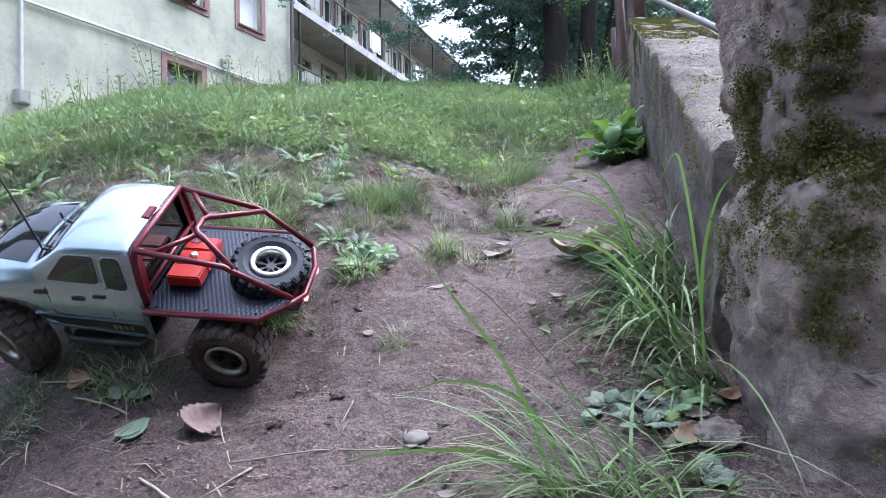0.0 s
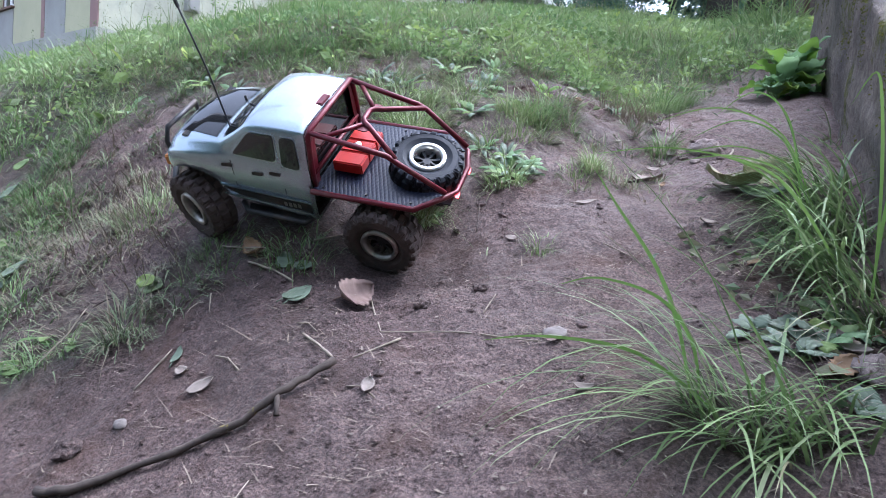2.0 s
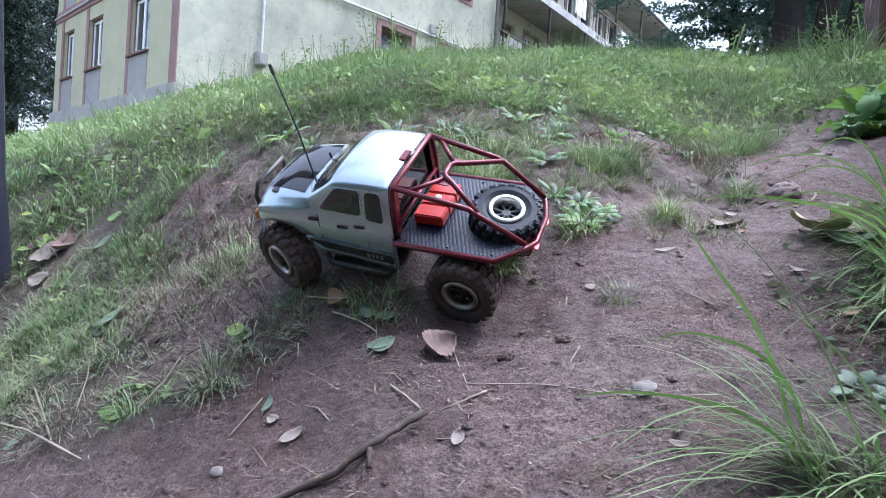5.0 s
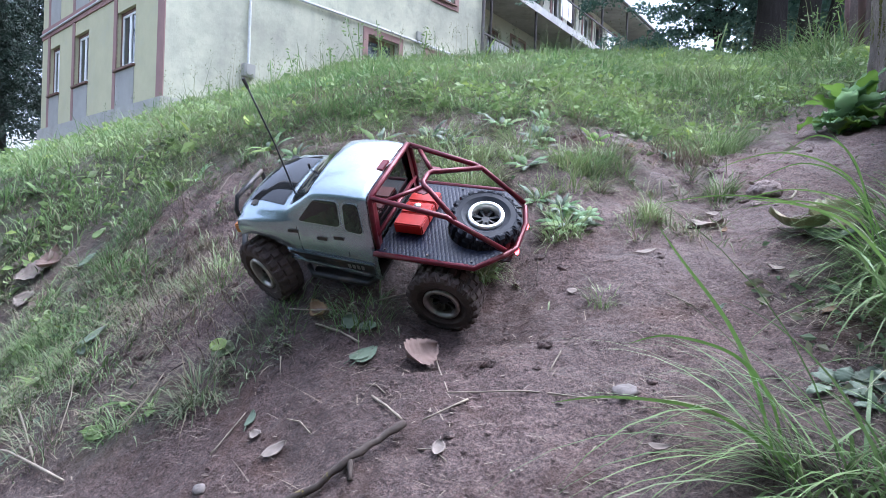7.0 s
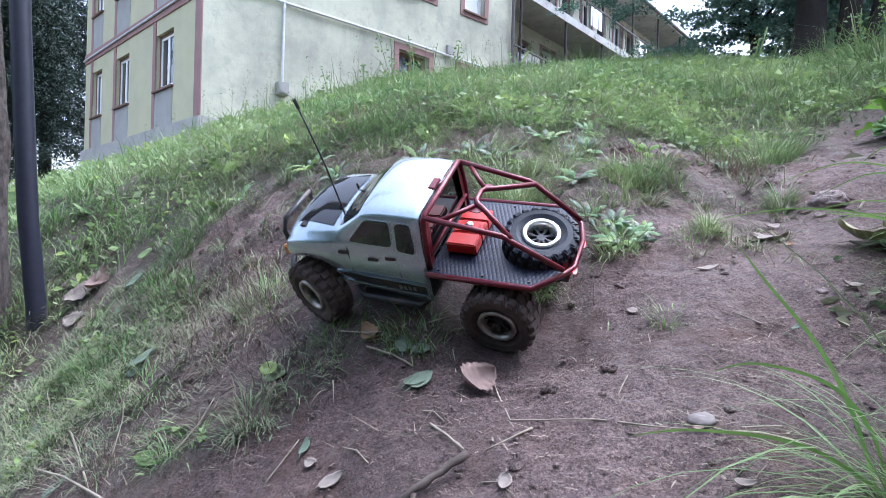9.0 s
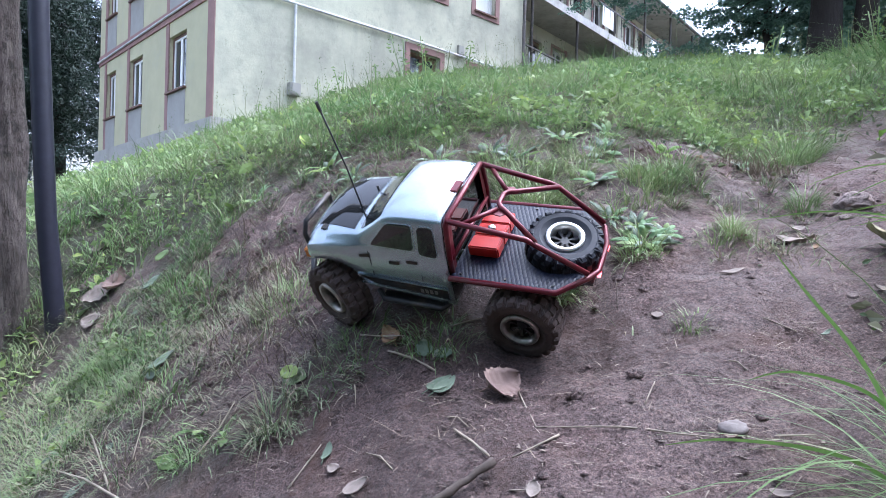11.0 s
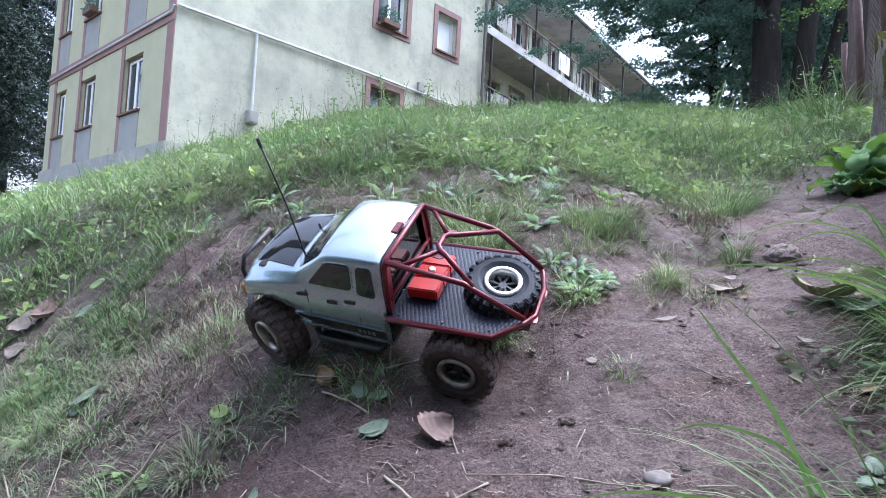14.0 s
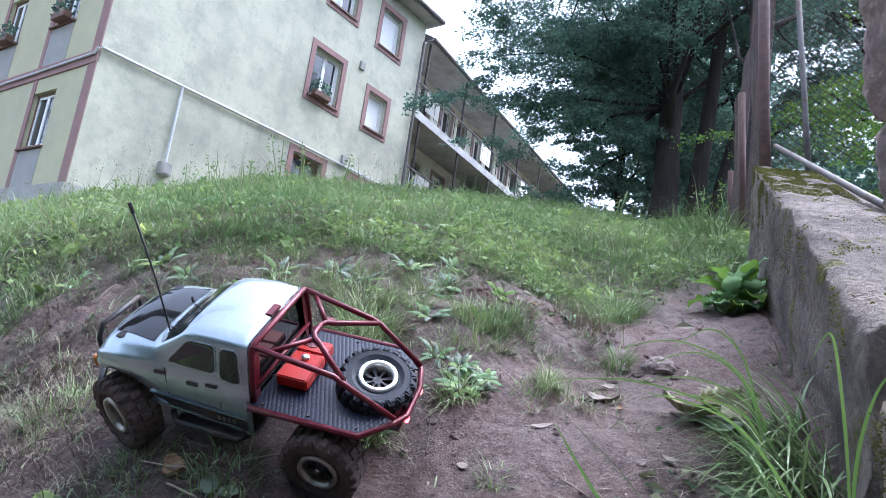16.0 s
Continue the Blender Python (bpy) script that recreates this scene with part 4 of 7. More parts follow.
# ---- trees ----
def limb_points(start, end, bend, k=7):
    a, b = Vector(start), Vector(end)
    out = []
    for i in range(k):
        t = i / (k - 1)
        p = a.lerp(b, t)
        p += Vector((noise.noise((a.x + t * 2, b.y, 0)), noise.noise((b.x, a.y + t * 2, 4)), 0.6 * noise.noise((a.z, b.z, t * 2)))) * bend * math.sin(t * math.pi) + Vector((0, 0, bend * 0.5 * math.sin(t * math.pi)))
        out.append(p)
    return out


def broadleaf(name, label, base, trunk_r, height_m, crown, limbs, leaf_n, leaf_size, leaf_mat, seed, extra_trunks=(), spread=0.75, low=-0.75, reach_left=0.0):
    """A tree: tapered trunk, limbs and a crown of small leaves gathered round the limbs' twigs."""
    rnd = random.Random(seed)
    np.random.seed(seed)
    tree = tagged(new(name), label, "tree")
    bx, by, bz = base
    k = 16
    pts = [(bx + 0.15 * noise.noise((i * 0.4, seed, 0)), by + 0.1 * noise.noise((seed, i * 0.4, 0)), bz - 0.3 + (height_m + 0.3) * i / (k - 1)) for i in range(k)]
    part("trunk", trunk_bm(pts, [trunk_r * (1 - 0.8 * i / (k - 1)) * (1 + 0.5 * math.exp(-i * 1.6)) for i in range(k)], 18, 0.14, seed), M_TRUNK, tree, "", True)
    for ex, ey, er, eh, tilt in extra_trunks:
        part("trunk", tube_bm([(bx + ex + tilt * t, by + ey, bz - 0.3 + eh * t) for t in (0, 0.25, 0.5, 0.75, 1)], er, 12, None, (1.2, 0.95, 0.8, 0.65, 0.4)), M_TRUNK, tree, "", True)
    (cx, cy, cz), (rx, ry, rz) = crown
    tips = []
    for i in range(limbs):
        th, ph = rnd.uniform(0, 2 * math.pi), math.acos(rnd.uniform(low, 1))
        q = rnd.uniform(0.55, 1.0)
        end = Vector((cx + rx * q * math.sin(ph) * math.cos(th), cy + ry * q * math.sin(ph) * math.sin(th), cz + rz * q * math.cos(ph)))
        s = rnd.uniform(0.25, 0.8)
        if rnd.random() < reach_left:
            out = rnd.uniform(0.5, 2.9)
            end = Vector((bx - out, by + rnd.uniform(-1.6, 0.9), bz + 0.7 + 0.2 * out + rnd.uniform(0, 3.2)))
            s = 0.3
        start = Vector(pts[int(s * (k - 1))])
        if start.z > end.z + 1.5:
            start = Vector(pts[int(0.25 * (k - 1))])
        lp = limb_points(start, end, 0.6)
        if i % 2 == 0:
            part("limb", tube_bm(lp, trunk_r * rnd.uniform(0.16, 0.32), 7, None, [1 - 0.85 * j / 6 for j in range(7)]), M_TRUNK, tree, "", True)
        for p in lp[3::2]:
            tips.append((p, rnd.uniform(0.5, 1.0)))
        for j in range(3):
            d = Vector((rnd.gauss(0, 1), rnd.gauss(0, 1), rnd.gauss(-0.1, 0.45))).normalized() * rnd.uniform(0.5, 1.3)
            tips.append((end + d, rnd.uniform(0.4, 0.9)))
    cs = []
    per = leaf_n // (len(tips) * 3)
    for p, w in tips:
        for j in range(3):
            a = rnd.uniform(0, 2 * math.pi)
            along = np.sqrt(np.random.rand(per))
            side = np.random.normal(size=per) * 0.24 * (0.35 + along)
            reach = spread * 1.9 * w
            drop = rnd.uniform(0.05, 0.3)
            c = np.stack([np.cos(a) * along - np.sin(a) * side, np.sin(a) * along + np.cos(a) * side, np.random.normal(size=per) * 0.06 - drop * along ** 2 + rnd.uniform(-0.15, 0.15)], -1) * reach
            cs.append(c + np.array(p))
    cs = np.concatenate(cs)
    put("crown", fast_mesh("crown", *leaf_cards(cs, np.random.uniform(0.6, 1.25, len(cs)) * leaf_size, flat=0.45), leaf_mat), tree)
    return tree


def on_ray(az, r):
    x, y = r * math.sin(radians(az)), r * math.cos(radians(az))
    return x, y, surf(x, y)


bx, by, bz = on_ray(9.5, 11.0)
broadleaf("broadleaf_tree", "large dark-trunked broadleaf tree with a wide overhanging crown", (bx, by, bz), 0.23, 9.0, ((bx - 0.1, by - 0.3, bz + 5.1), (3.8, 4.2, 3.5)), 92, 230000, 0.060, M_FOLIAGE, 11, ((0.45, 0.1, 0.15, 6.0, 0.5), (0.75, 0.5, 0.10, 5.0, 1.0)), 0.44, -0.42, 0.24)
bx, by, bz = on_ray(5.6, 14.5)
broadleaf("broadleaf_tree", "bushy young broadleaf tree in the shade of a larger one", (bx, by, bz), 0.10, 5.0, ((bx, by, bz + 1.9), (1.7, 1.7, 2.3)), 30, 30000, 0.085, M_FOLIAGE, 47, (), 0.42, -0.95)
bx, by, bz = on_ray(15.5, 15.5)
broadleaf("broadleaf_tree", "shaded broadleaf tree with a dense crown behind the fence", (bx, by, bz), 0.22, 9.0, ((bx, by, bz + 4.8), (4.2, 4.0, 4.4)), 56, 120000, 0.085, M_FOLIAGE, 23, (), 0.62, -0.95)
bx, by, bz = on_ray(13.0, 22)
broadleaf("broadleaf_tree", "dark broadleaf tree farther up the slope", (bx, by, bz), 0.25, 9.0, ((bx, by, bz + 3.6), (4.0, 3.5, 4.2)), 34, 40000, 0.14, M_FOLIAGE, 31, (), 0.75, -0.95)
bx, by, bz = on_ray(27.5, 9.0)
broadleaf("broadleaf_tree", "leafy young tree behind the wire fence", (bx, by, bz - 0.6), 0.10, 5.0, ((bx, by, bz + 1.3), (1.3, 1.4, 1.9)), 24, 26000, 0.050, M_BRIGHT, 37, (), 0.42, -0.95)
bx, by, bz = on_ray(29.0, 13.0)
broadleaf("broadleaf_tree", "leafy tall-trunked tree on the far side of the wall", (bx, by, bz - 0.5), 0.2, 9.0, ((bx, by, bz + 4.6), (3.8, 3.6, 4.0)), 40, 60000, 0.075, M_FOLIAGE, 41, (), 0.55)
bx, by, bz = on_ray(16.2, 6.6)
broadleaf("broadleaf_tree", "thick rough-barked tree standing just behind the fence post", (bx, by, bz), 0.11, 7.0, ((bx + 0.5, by + 0.4, bz + 4.2), (2.4, 2.2, 1.8)), 26, 24000, 0.045, M_FOLIAGE, 61, (), 0.40)
# two trees out of view, added to dim the sky behind the camera
bx, by, bz = on_ray(165, 7.0)
broadleaf("broadleaf_tree", "unseen broadleaf tree added below the bank to block sky light", (bx, by, bz), 0.2, 8.0, ((bx, by, bz + 4.2), (4.2, 3.2, 3.4)), 30, 15000, 0.22, M_FOLIAGE, 51)
bx, by, bz = on_ray(-150, 7.5)
broadleaf("broadleaf_tree", "unseen broadleaf tree added below the bank to block sky light", (bx, by, bz), 0.2, 8.0, ((bx, by, bz + 4.2), (4.2, 3.2, 3.4)), 30, 15000, 0.22, M_FOLIAGE, 57)
# unseen wood added below and behind the bank to block low sky light
np.random.seed(15)
cs = []
for k in range(150):
    a = random.uniform(75, 245)
    x, y, z = on_ray(a, random.uniform(8.0, 14.0))
    cs.append(np.random.normal(size=(170, 3)) * [0.9, 0.9, 0.8] + [x, y, z + random.uniform(0.3, 6.5)])
cs = np.concatenate(cs)
wood = put("woodland", fast_mesh("woodland", *leaf_cards(cs, np.random.uniform(0.25, 0.6, len(cs)), flat=0.3), M_FOLIAGE))
tagged(wood, "unseen leaf screen added behind the camera to block low sky light", "woods", kind="stuff")
# undergrowth at the wood's edge
np.random.seed(5)
cs = []
for k in range(90):
    x, y, z = on_ray(random.uniform(9, 33), random.uniform(12.5, 24))
    cs.append(np.random.normal(size=(170, 3)) * [0.55, 0.55, 0.42] + [x, y, z + random.uniform(0.2, 1.2)])
cs = np.concatenate(cs)
under = put("undergrowth", fast_mesh("undergrowth", *leaf_cards(cs, np.random.uniform(0.10, 0.22, len(cs)), flat=0.3), M_FOLIAGE))
tagged(under, "dark shrubs and undergrowth at the edge of the wood", "shrubs", kind="stuff")


def spruce(az, r, tall, wide, seed):
    rnd = random.Random(seed)
    np.random.seed(seed)
    x, y, z = on_ray(az, r)
    tree = tagged(new("spruce"), "tall dark spruce with drooping boughs beside the house", "tree")
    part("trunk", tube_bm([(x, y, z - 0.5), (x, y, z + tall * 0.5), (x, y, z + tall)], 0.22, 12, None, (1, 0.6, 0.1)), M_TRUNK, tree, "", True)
    pts = []
    for k in range(360):
        t = rnd.uniform(0.13, 1.0)
        reach = wide * (1.02 - t) ** 0.8 * rnd.uniform(0.6, 1.1)
        a = rnd.uniform(0, 2 * math.pi)
        m = int(390 * (1.15 - t)) + 60
        s = np.sqrt(np.random.rand(m))
        fan = np.random.normal(size=m) * 0.14 * s
        px = x + np.cos(a + fan) * reach * s
        py = y + np.sin(a + fan) * reach * s
        pz = z + t * tall - 0.28 * reach * s ** 1.6 + np.random.normal(size=m) * 0.06 - np.random.rand(m) ** 2 * 0.45 * s
        pts.append(np.stack([px, py, pz], -1))
    pts = np.concatenate(pts)
    put("crown", fast_mesh("crown", *leaf_cards(pts, np.random.uniform(0.10, 0.22, len(pts)), flat=0.1, aspect=0.24), M_NEEDLE), tree)
    return tree


spruce(-52.2, 27.0, 17.0, 3.3, 3)
spruce(-55.5, 24.0, 15.0, 3.4, 8)
spruce(-59.0, 30.0, 16.0, 3.5, 14)
# pale garden wall far behind the spruces
x, y, z = on_ray(-53.5, 40)
far_wall = part("garden_wall", box_bm(-7, 7, -0.15, 0.15, -1.0, 2.0, None, pose(x, y, z + 0.4, 0, 0, 53.5)), M_PVC)
tagged(far_wall, "pale rendered wall far behind the spruces", "wall")


# ---- the model truck: local x forward, y to its left, z up, origin on the ground under the rear axle ----
truck = tagged(new("model_truck"), "silver radio-controlled crawler pickup with red roll cage and muddy tyres", "model truck")
truck.matrix_world = pose(-0.342, 1.0057, 0.5029, -40.61, -4.95, 177.25)
WB, HUB = 0.300, 0.058


def body_section(x):
    """Half-outline of the shell at x: from the sill over the side to the roof's middle."""
    X_ = [0.088, 0.12, 0.16, 0.185, 0.205, 0.225, 0.24, 0.26, 0.29, 0.32, 0.338, 0.348]
    ip = lambda v: float(np.interp(x, X_, v))
    belt = ip([0.152, 0.155, 0.160, 0.163, 0.165, 0.166, 0.166, 0.165, 0.163, 0.158, 0.150, 0.140])
    top = ip([0.219, 0.222, 0.221, 0.217, 0.202, 0.189, 0.181, 0.179, 0.176, 0.169, 0.159, 0.145])
    yb = ip([0.090, 0.090, 0.090, 0.090, 0.090, 0.091, 0.093, 0.096, 0.097, 0.093, 0.088, 0.078])
    yt = ip([0.081, 0.082, 0.081, 0.079, 0.080, 0.081, 0.082, 0.083, 0.083, 0.078, 0.072, 0.062])
    sill = float(np.interp(x, [0.088, 0.10, 0.22, 0.25], [0.061, 0.060, 0.074, 0.084]))
    if abs(x - WB) < 0.066:
        sill = max(sill, HUB + math.sqrt(0.066 ** 2 - (x - WB) ** 2) + 0.004)
    if x > 0.335:
        sill = max(sill, 0.112)
    sill = min(sill, belt - 0.012)
    mid = (sill + belt) / 2
    pts = [(yb - 0.004, sill), (yb, sill + 0.006), (yb + 0.002, mid), (yb - 0.001, belt - 0.004), (yb - 0.004, belt)]
    pts += [(yb - 0.004 + (yt - yb + 0.004) * s, belt + (top - 0.007 - belt) * s) for s in (0.33, 0.66)]
    pts += [(yt - 0.001, top - 0.005), (yt - 0.006, top - 0.001), (yt * 0.7, top + 0.003), (yt * 0.35, top + 0.0055), (0.0, top + 0.0065)]
    return pts


xs = [0.088, 0.10, 0.12, 0.14, 0.16, 0.175, 0.185, 0.195, 0.205, 0.215, 0.225, 0.229, 0.234, 0.24, 0.25, 0.26, 0.27, 0.28, 0.29, 0.30, 0.31, 0.32, 0.33, 0.338, 0.344, 0.348]
bm = bmesh.new()
rings = []
for x in xs:
    half = body_section(x)
    ring = [(x, y, z) for y, z in half] + [(x, -y, z) for y, z in half[-2::-1]]
    rings.append([bm.verts.new(p) for p in ring])
for a, b in zip(rings, rings[1:]):
    for k in range(len(a) - 1):
        bm.faces.new((a[k], a[k + 1], b[k + 1], b[k]))
bm.faces.new(rings[-1])
bm.faces.new(rings[0][::-1])
shell = part("body_shell", bm, M_BODY, truck, "silver painted pickup shell", True)


def side_y(x, z):
    """Half-width of the shell's side at station x and height z."""
    sec = body_section(x)[:9]
    return float(np.interp(z, [q[1] for q in sec], [q[0] for q in sec]))


def rounded(corners, r, k=5):
    """An outline of (x, z) corners with its corners rounded off by r."""
    out, n = [], len(corners)
    for i in range(n):
        p, a, b = Vector(corners[i]), Vector(corners[i - 1]), Vector(corners[(i + 1) % n])
        s0, s1 = p + (a - p).normalized() * r, p + (b - p).normalized() * r
        for j in range(k + 1):
            t = j / k
            out.append((1 - t) ** 2 * s0 + 2 * t * (1 - t) * p + t * t * s1)
    return out


def side_panel(corners, r, sgn, lift=0.0008, thick=0.0012):
    """A thin rounded panel lying on the shell's side."""
    q = [(p.x, sgn * (side_y(p.x, p.y) + lift), p.y) for p in rounded(corners, r)]
    nrm = (Vector(q[4]) - Vector(q[0])).cross(Vector(q[12]) - Vector(q[0]))
    return sheet_bm(q if nrm.y * sgn > 0 else q[::-1], thick)


for sgn in (1, -1):
    for name, shape in (("side_window", [(0.214, 0.1675), (0.179, 0.207), (0.137, 0.209), (0.140, 0.1645)]), ("quarter_window", [(0.1265, 0.208), (0.103, 0.208), (0.102, 0.1555), (0.131, 0.159)])):
        mid = Vector((sum(q[0] for q in shape) / 4, sum(q[1] for q in shape) / 4))
        seal = [tuple(mid + (Vector(q) - mid) * 1.09) for q in shape]
        glass = part(name, side_panel(shape, 0.007, sgn, 0.0012), M_TINT, truck, "dark tinted window")
        part("seal", side_panel(seal, 0.008, sgn, 0.0002), M_BODY, glass, "raised silver window lip")
    # side mouldings, lower stripe with its lettering, door seams, handles
    part("side_stripe", side_panel([(0.094, 0.078), (0.094, 0.096), (0.246, 0.105), (0.246, 0.090)], 0.002, sgn, 0.0004), M_BLACK, truck, "dark lower stripe")
    for z0, z1 in ((0.0975, 0.1055), (0.0745, 0.087)):
        part("side_moulding", side_panel([(0.092, z0 - 0.0005), (0.092, z0 + 0.0025), (0.250, z1 + 0.0025), (0.250, z1 - 0.0005)], 0.001, sgn, 0.0012, 0.0016), M_BODY, truck, "raised silver moulding")
    for k in range(4):
        part("letter_bar", side_panel([(0.112 + 0.008 * k, 0.084), (0.112 + 0.008 * k, 0.092), (0.117 + 0.008 * k, 0.0925), (0.117 + 0.008 * k, 0.0845)], 0.001, sgn, 0.0018, 0.0006), M_RIM, truck)
    for x in (0.133, 0.219):
        part("door_seam", side_panel([(x - 0.0006, 0.108), (x - 0.0006, 0.157), (x + 0.0006, 0.157), (x + 0.0006, 0.108)], 0.0004, sgn, 0.0, 0.0008), M_BLACK, truck)
    for x, z in ((0.145, 0.144), (0.176, 0.139), (0.226, 0.148)):
        part("badge", side_panel([(x - 0.009, z - 0.003), (x - 0.009, z + 0.003), (x + 0.009, z + 0.003), (x + 0.009, z - 0.003)], 0.0015, sgn, 0.0006, 0.0012), M_BLACK, truck)
    # rocker bar
    part("rock_slider", tube_bm([(0.098, sgn * 0.082, 0.060), (0.11, sgn * 0.096, 0.057), (0.21, sgn * 0.098, 0.062), (0.224, sgn * 0.085, 0.068)], 0.005, 8), M_BLACK, truck, "", True)
    part("step_plate", box_bm(0.105, 0.215, min(sgn * 0.078, sgn * 0.094), max(sgn * 0.078, sgn * 0.094), 0.058, 0.061), M_BLACK, truck)
    # lamps
    lamp = part("headlight", box_bm(0.340, 0.3505, sgn * 0.062 - 0.014, sgn * 0.062 + 0.014, 0.121, 0.138), M_CLEAR, truck, "clear headlight", bevel=0.002)
    part("turn_signal", box_bm(0.333, 0.3495, sgn * 0.081 - 0.0055, sgn * 0.081 + 0.0055, 0.120, 0.138), M_AMBER, lamp, "amber turn signal", bevel=0.002)
# windscreen, and a black sheet for the shade inside the open cab back
def shell_panel(x0, x1, w0, w1, lift=0.0012, cols=10):
    """A thin panel lying on the shell's upper side between two stations."""
    bm = bmesh.new()
    grid = []
    for i in range(11):
        x = x0 + (x1 - x0) * i / 10
        half_w = w0 + (w1 - w0) * i / 10
        sec = body_section(x)[:6:-1]
        row = []
        for j in range(cols + 1):
            y = -half_w + 2 * half_w * j / cols
            row.append(bm.verts.new((x, y, float(np.interp(abs(y), [p[0] for p in sec], [p[1] for p in sec])) + lift)))
        grid.append(row)
    for a, b in zip(grid, grid[1:]):
        for j in range(cols):
            bm.faces.new((a[j], b[j], b[j + 1], a[j + 1]))
    return bm


part("windscreen", shell_panel(0.192, 0.231, 0.070, 0.074), M_TINT, truck, "dark tinted windscreen", True)
part("cab_shade_sheet", sheet_bm([(0.0865, 0.086, 0.070), (0.0865, 0.086, 0.158), (0.0865, 0.076, 0.212), (0.0865, 0.0, 0.222), (0.0865, -0.076, 0.212), (0.0865, -0.086, 0.158), (0.0865, -0.086, 0.070)], 0.0012), M_BLACKGLOSS, truck, "black sheet in place of the shaded cab opening")
# black panel on the bonnet
part("bonnet_panel", shell_panel(0.246, 0.324, 0.071, 0.056), M_BLACKGLOSS, truck, "glossy black bonnet panel", True)
for sgn in (1, -1):
    for k in range(3):
        part("letter_bar", box_bm(0.300 + 0.004 * k, 0.302 + 0.004 * k, sgn * 0.066 - 0.006, sgn * 0.066 + 0.006, 0.1725, 0.1760), M_BLACK, truck)
    part("body_clip", tube_bm([(0.252, sgn * 0.03, 0.180), (0.252, sgn * 0.03, 0.192)], 0.0022, 6), M_BLACK, truck)
part("grille", box_bm(0.344, 0.3500, -0.046, 0.046, 0.117, 0.137), M_BLACK, truck, "black grille", bevel=0.001)
part("badge", box_bm(0.3470, 0.3495, -0.010, 0.010, 0.139, 0.143), M_BLACK, truck)
# front bumper with spot lamps
bumper = part("front_bumper", tube_bm([(0.300, 0.095, 0.088), (0.345, 0.085, 0.094), (0.372, 0.040, 0.096), (0.372, -0.040, 0.096), (0.345, -0.085, 0.094), (0.300, -0.095, 0.088)], 0.0052, 8), M_BLACK, truck, "black tube bumper", True)
part("hoop", tube_bm([(0.366, 0.050, 0.097), (0.372, 0.046, 0.135), (0.366, 0.040, 0.158), (0.366, -0.040, 0.158), (0.372, -0.046, 0.135), (0.366, -0.050, 0.097)], 0.0042, 8), M_BLACK, bumper, "", True)
part("skid_plate", sheet_bm([(0.372, 0.045, 0.092), (0.372, -0.045, 0.092), (0.335, -0.04, 0.070), (0.335, 0.04, 0.070)], 0.002), M_BLACK, bumper)
for y in (0.018, -0.018):
    lm = lathe_bm([(0.0001, 0), (0.009, 0), (0.010, 0.003), (0.010, 0.010), (0.006, 0.014), (0.0001, 0.014)], 16)
    bmesh.ops.transform(lm, matrix=Matrix.Translation((0.380, y, 0.108)) @ pose(0, 0, 0, 0, 0, 90), verts=lm.verts)
    spot = part("spot_lamp", lm, M_BLACK, bumper, "", True)
    lm = lathe_bm([(0.0001, 0), (0.008, 0), (0.008, 0.001), (0.0001, 0.001)], 16)
    bmesh.ops.transform(lm, matrix=Matrix.Translation((0.3815, y, 0.108)) @ pose(0, 0, 0, 0, 0, 90), verts=lm.verts)
    part("led", lm, M_LED, spot, "lit white led")
# antenna
part("antenna", tube_bm([(0.234, 0.048, 0.180), (0.240, 0.049, 0.28), (0.252, 0.052, 0.385)], 0.0014, 6), M_BLACK, truck, "thin black whip antenna", True)
part("antenna_cap", tube_bm([(0.2508, 0.0517, 0.375), (0.2526, 0.0522, 0.390)], 0.0026, 8), M_BLACK, truck)
# flat bed with tread plate, red tube edge and cage
BZ = 0.129
REAR = -0.022
HALF = 0.093
SPARE_AT = (-0.066, 0.0)
notch = [(SPARE_AT[0] + 0.060 * math.cos(a), SPARE_AT[1] + 0.060 * math.sin(a)) for a in np.linspace(radians(118), radians(-118), 19)]
outline = [(0.084, HALF), (-0.076, HALF), (-0.110, 0.056)] + notch + [(-0.110, -0.056), (-0.076, -HALF), (0.084, -HALF)]
bed = part("bed_plate", sheet_bm([(x, y, BZ) for x, y in outline], -0.003), M_PLATE, truck, "black tread plate bed")
part("tray", sheet_bm([(0.02, 0.05, BZ - 0.022), (-0.118, 0.05, BZ - 0.022), (-0.118, -0.05, BZ - 0.022), (0.02, -0.05, BZ - 0.022)], -0.002), M_BLACK, bed)
for sgn in (1, -1):
    for x in (0.07, 0.0, -0.07):
        part("screw", tube_bm([(x, sgn * (HALF - 0.008), BZ - 0.001), (x, sgn * (HALF - 0.008), BZ + 0.0016)], 0.0022, 8), M_BLACK, bed)
part("bed_rim", tube_bm([(0.085, HALF + 0.003, BZ - 0.002), (-0.077, HALF + 0.003, BZ - 0.002), (-0.114, 0.058, BZ - 0.002), (-0.122, 0.030, BZ - 0.012), (-0.122, -0.030, BZ - 0.012), (-0.114, -0.058, BZ - 0.002), (-0.077, -HALF - 0.003, BZ - 0.002), (0.085, -HALF - 0.003, BZ - 0.002)], 0.0045, 8), M_RED, truck, "red tube rim", True)
cage = part("roll_cage", tube_bm([(0.083, 0.083, BZ), (0.082, 0.084, 0.165), (0.081, 0.078, 0.214), (0.080, 0.070, 0.221), (0.080, -0.070, 0.221), (0.081, -0.078, 0.214), (0.082, -0.084, 0.165), (0.083, -0.083, BZ)], 0.0045, 8), M_RED, truck, "red tubular roll cage", True)
KX, KZ = -0.045, 0.190
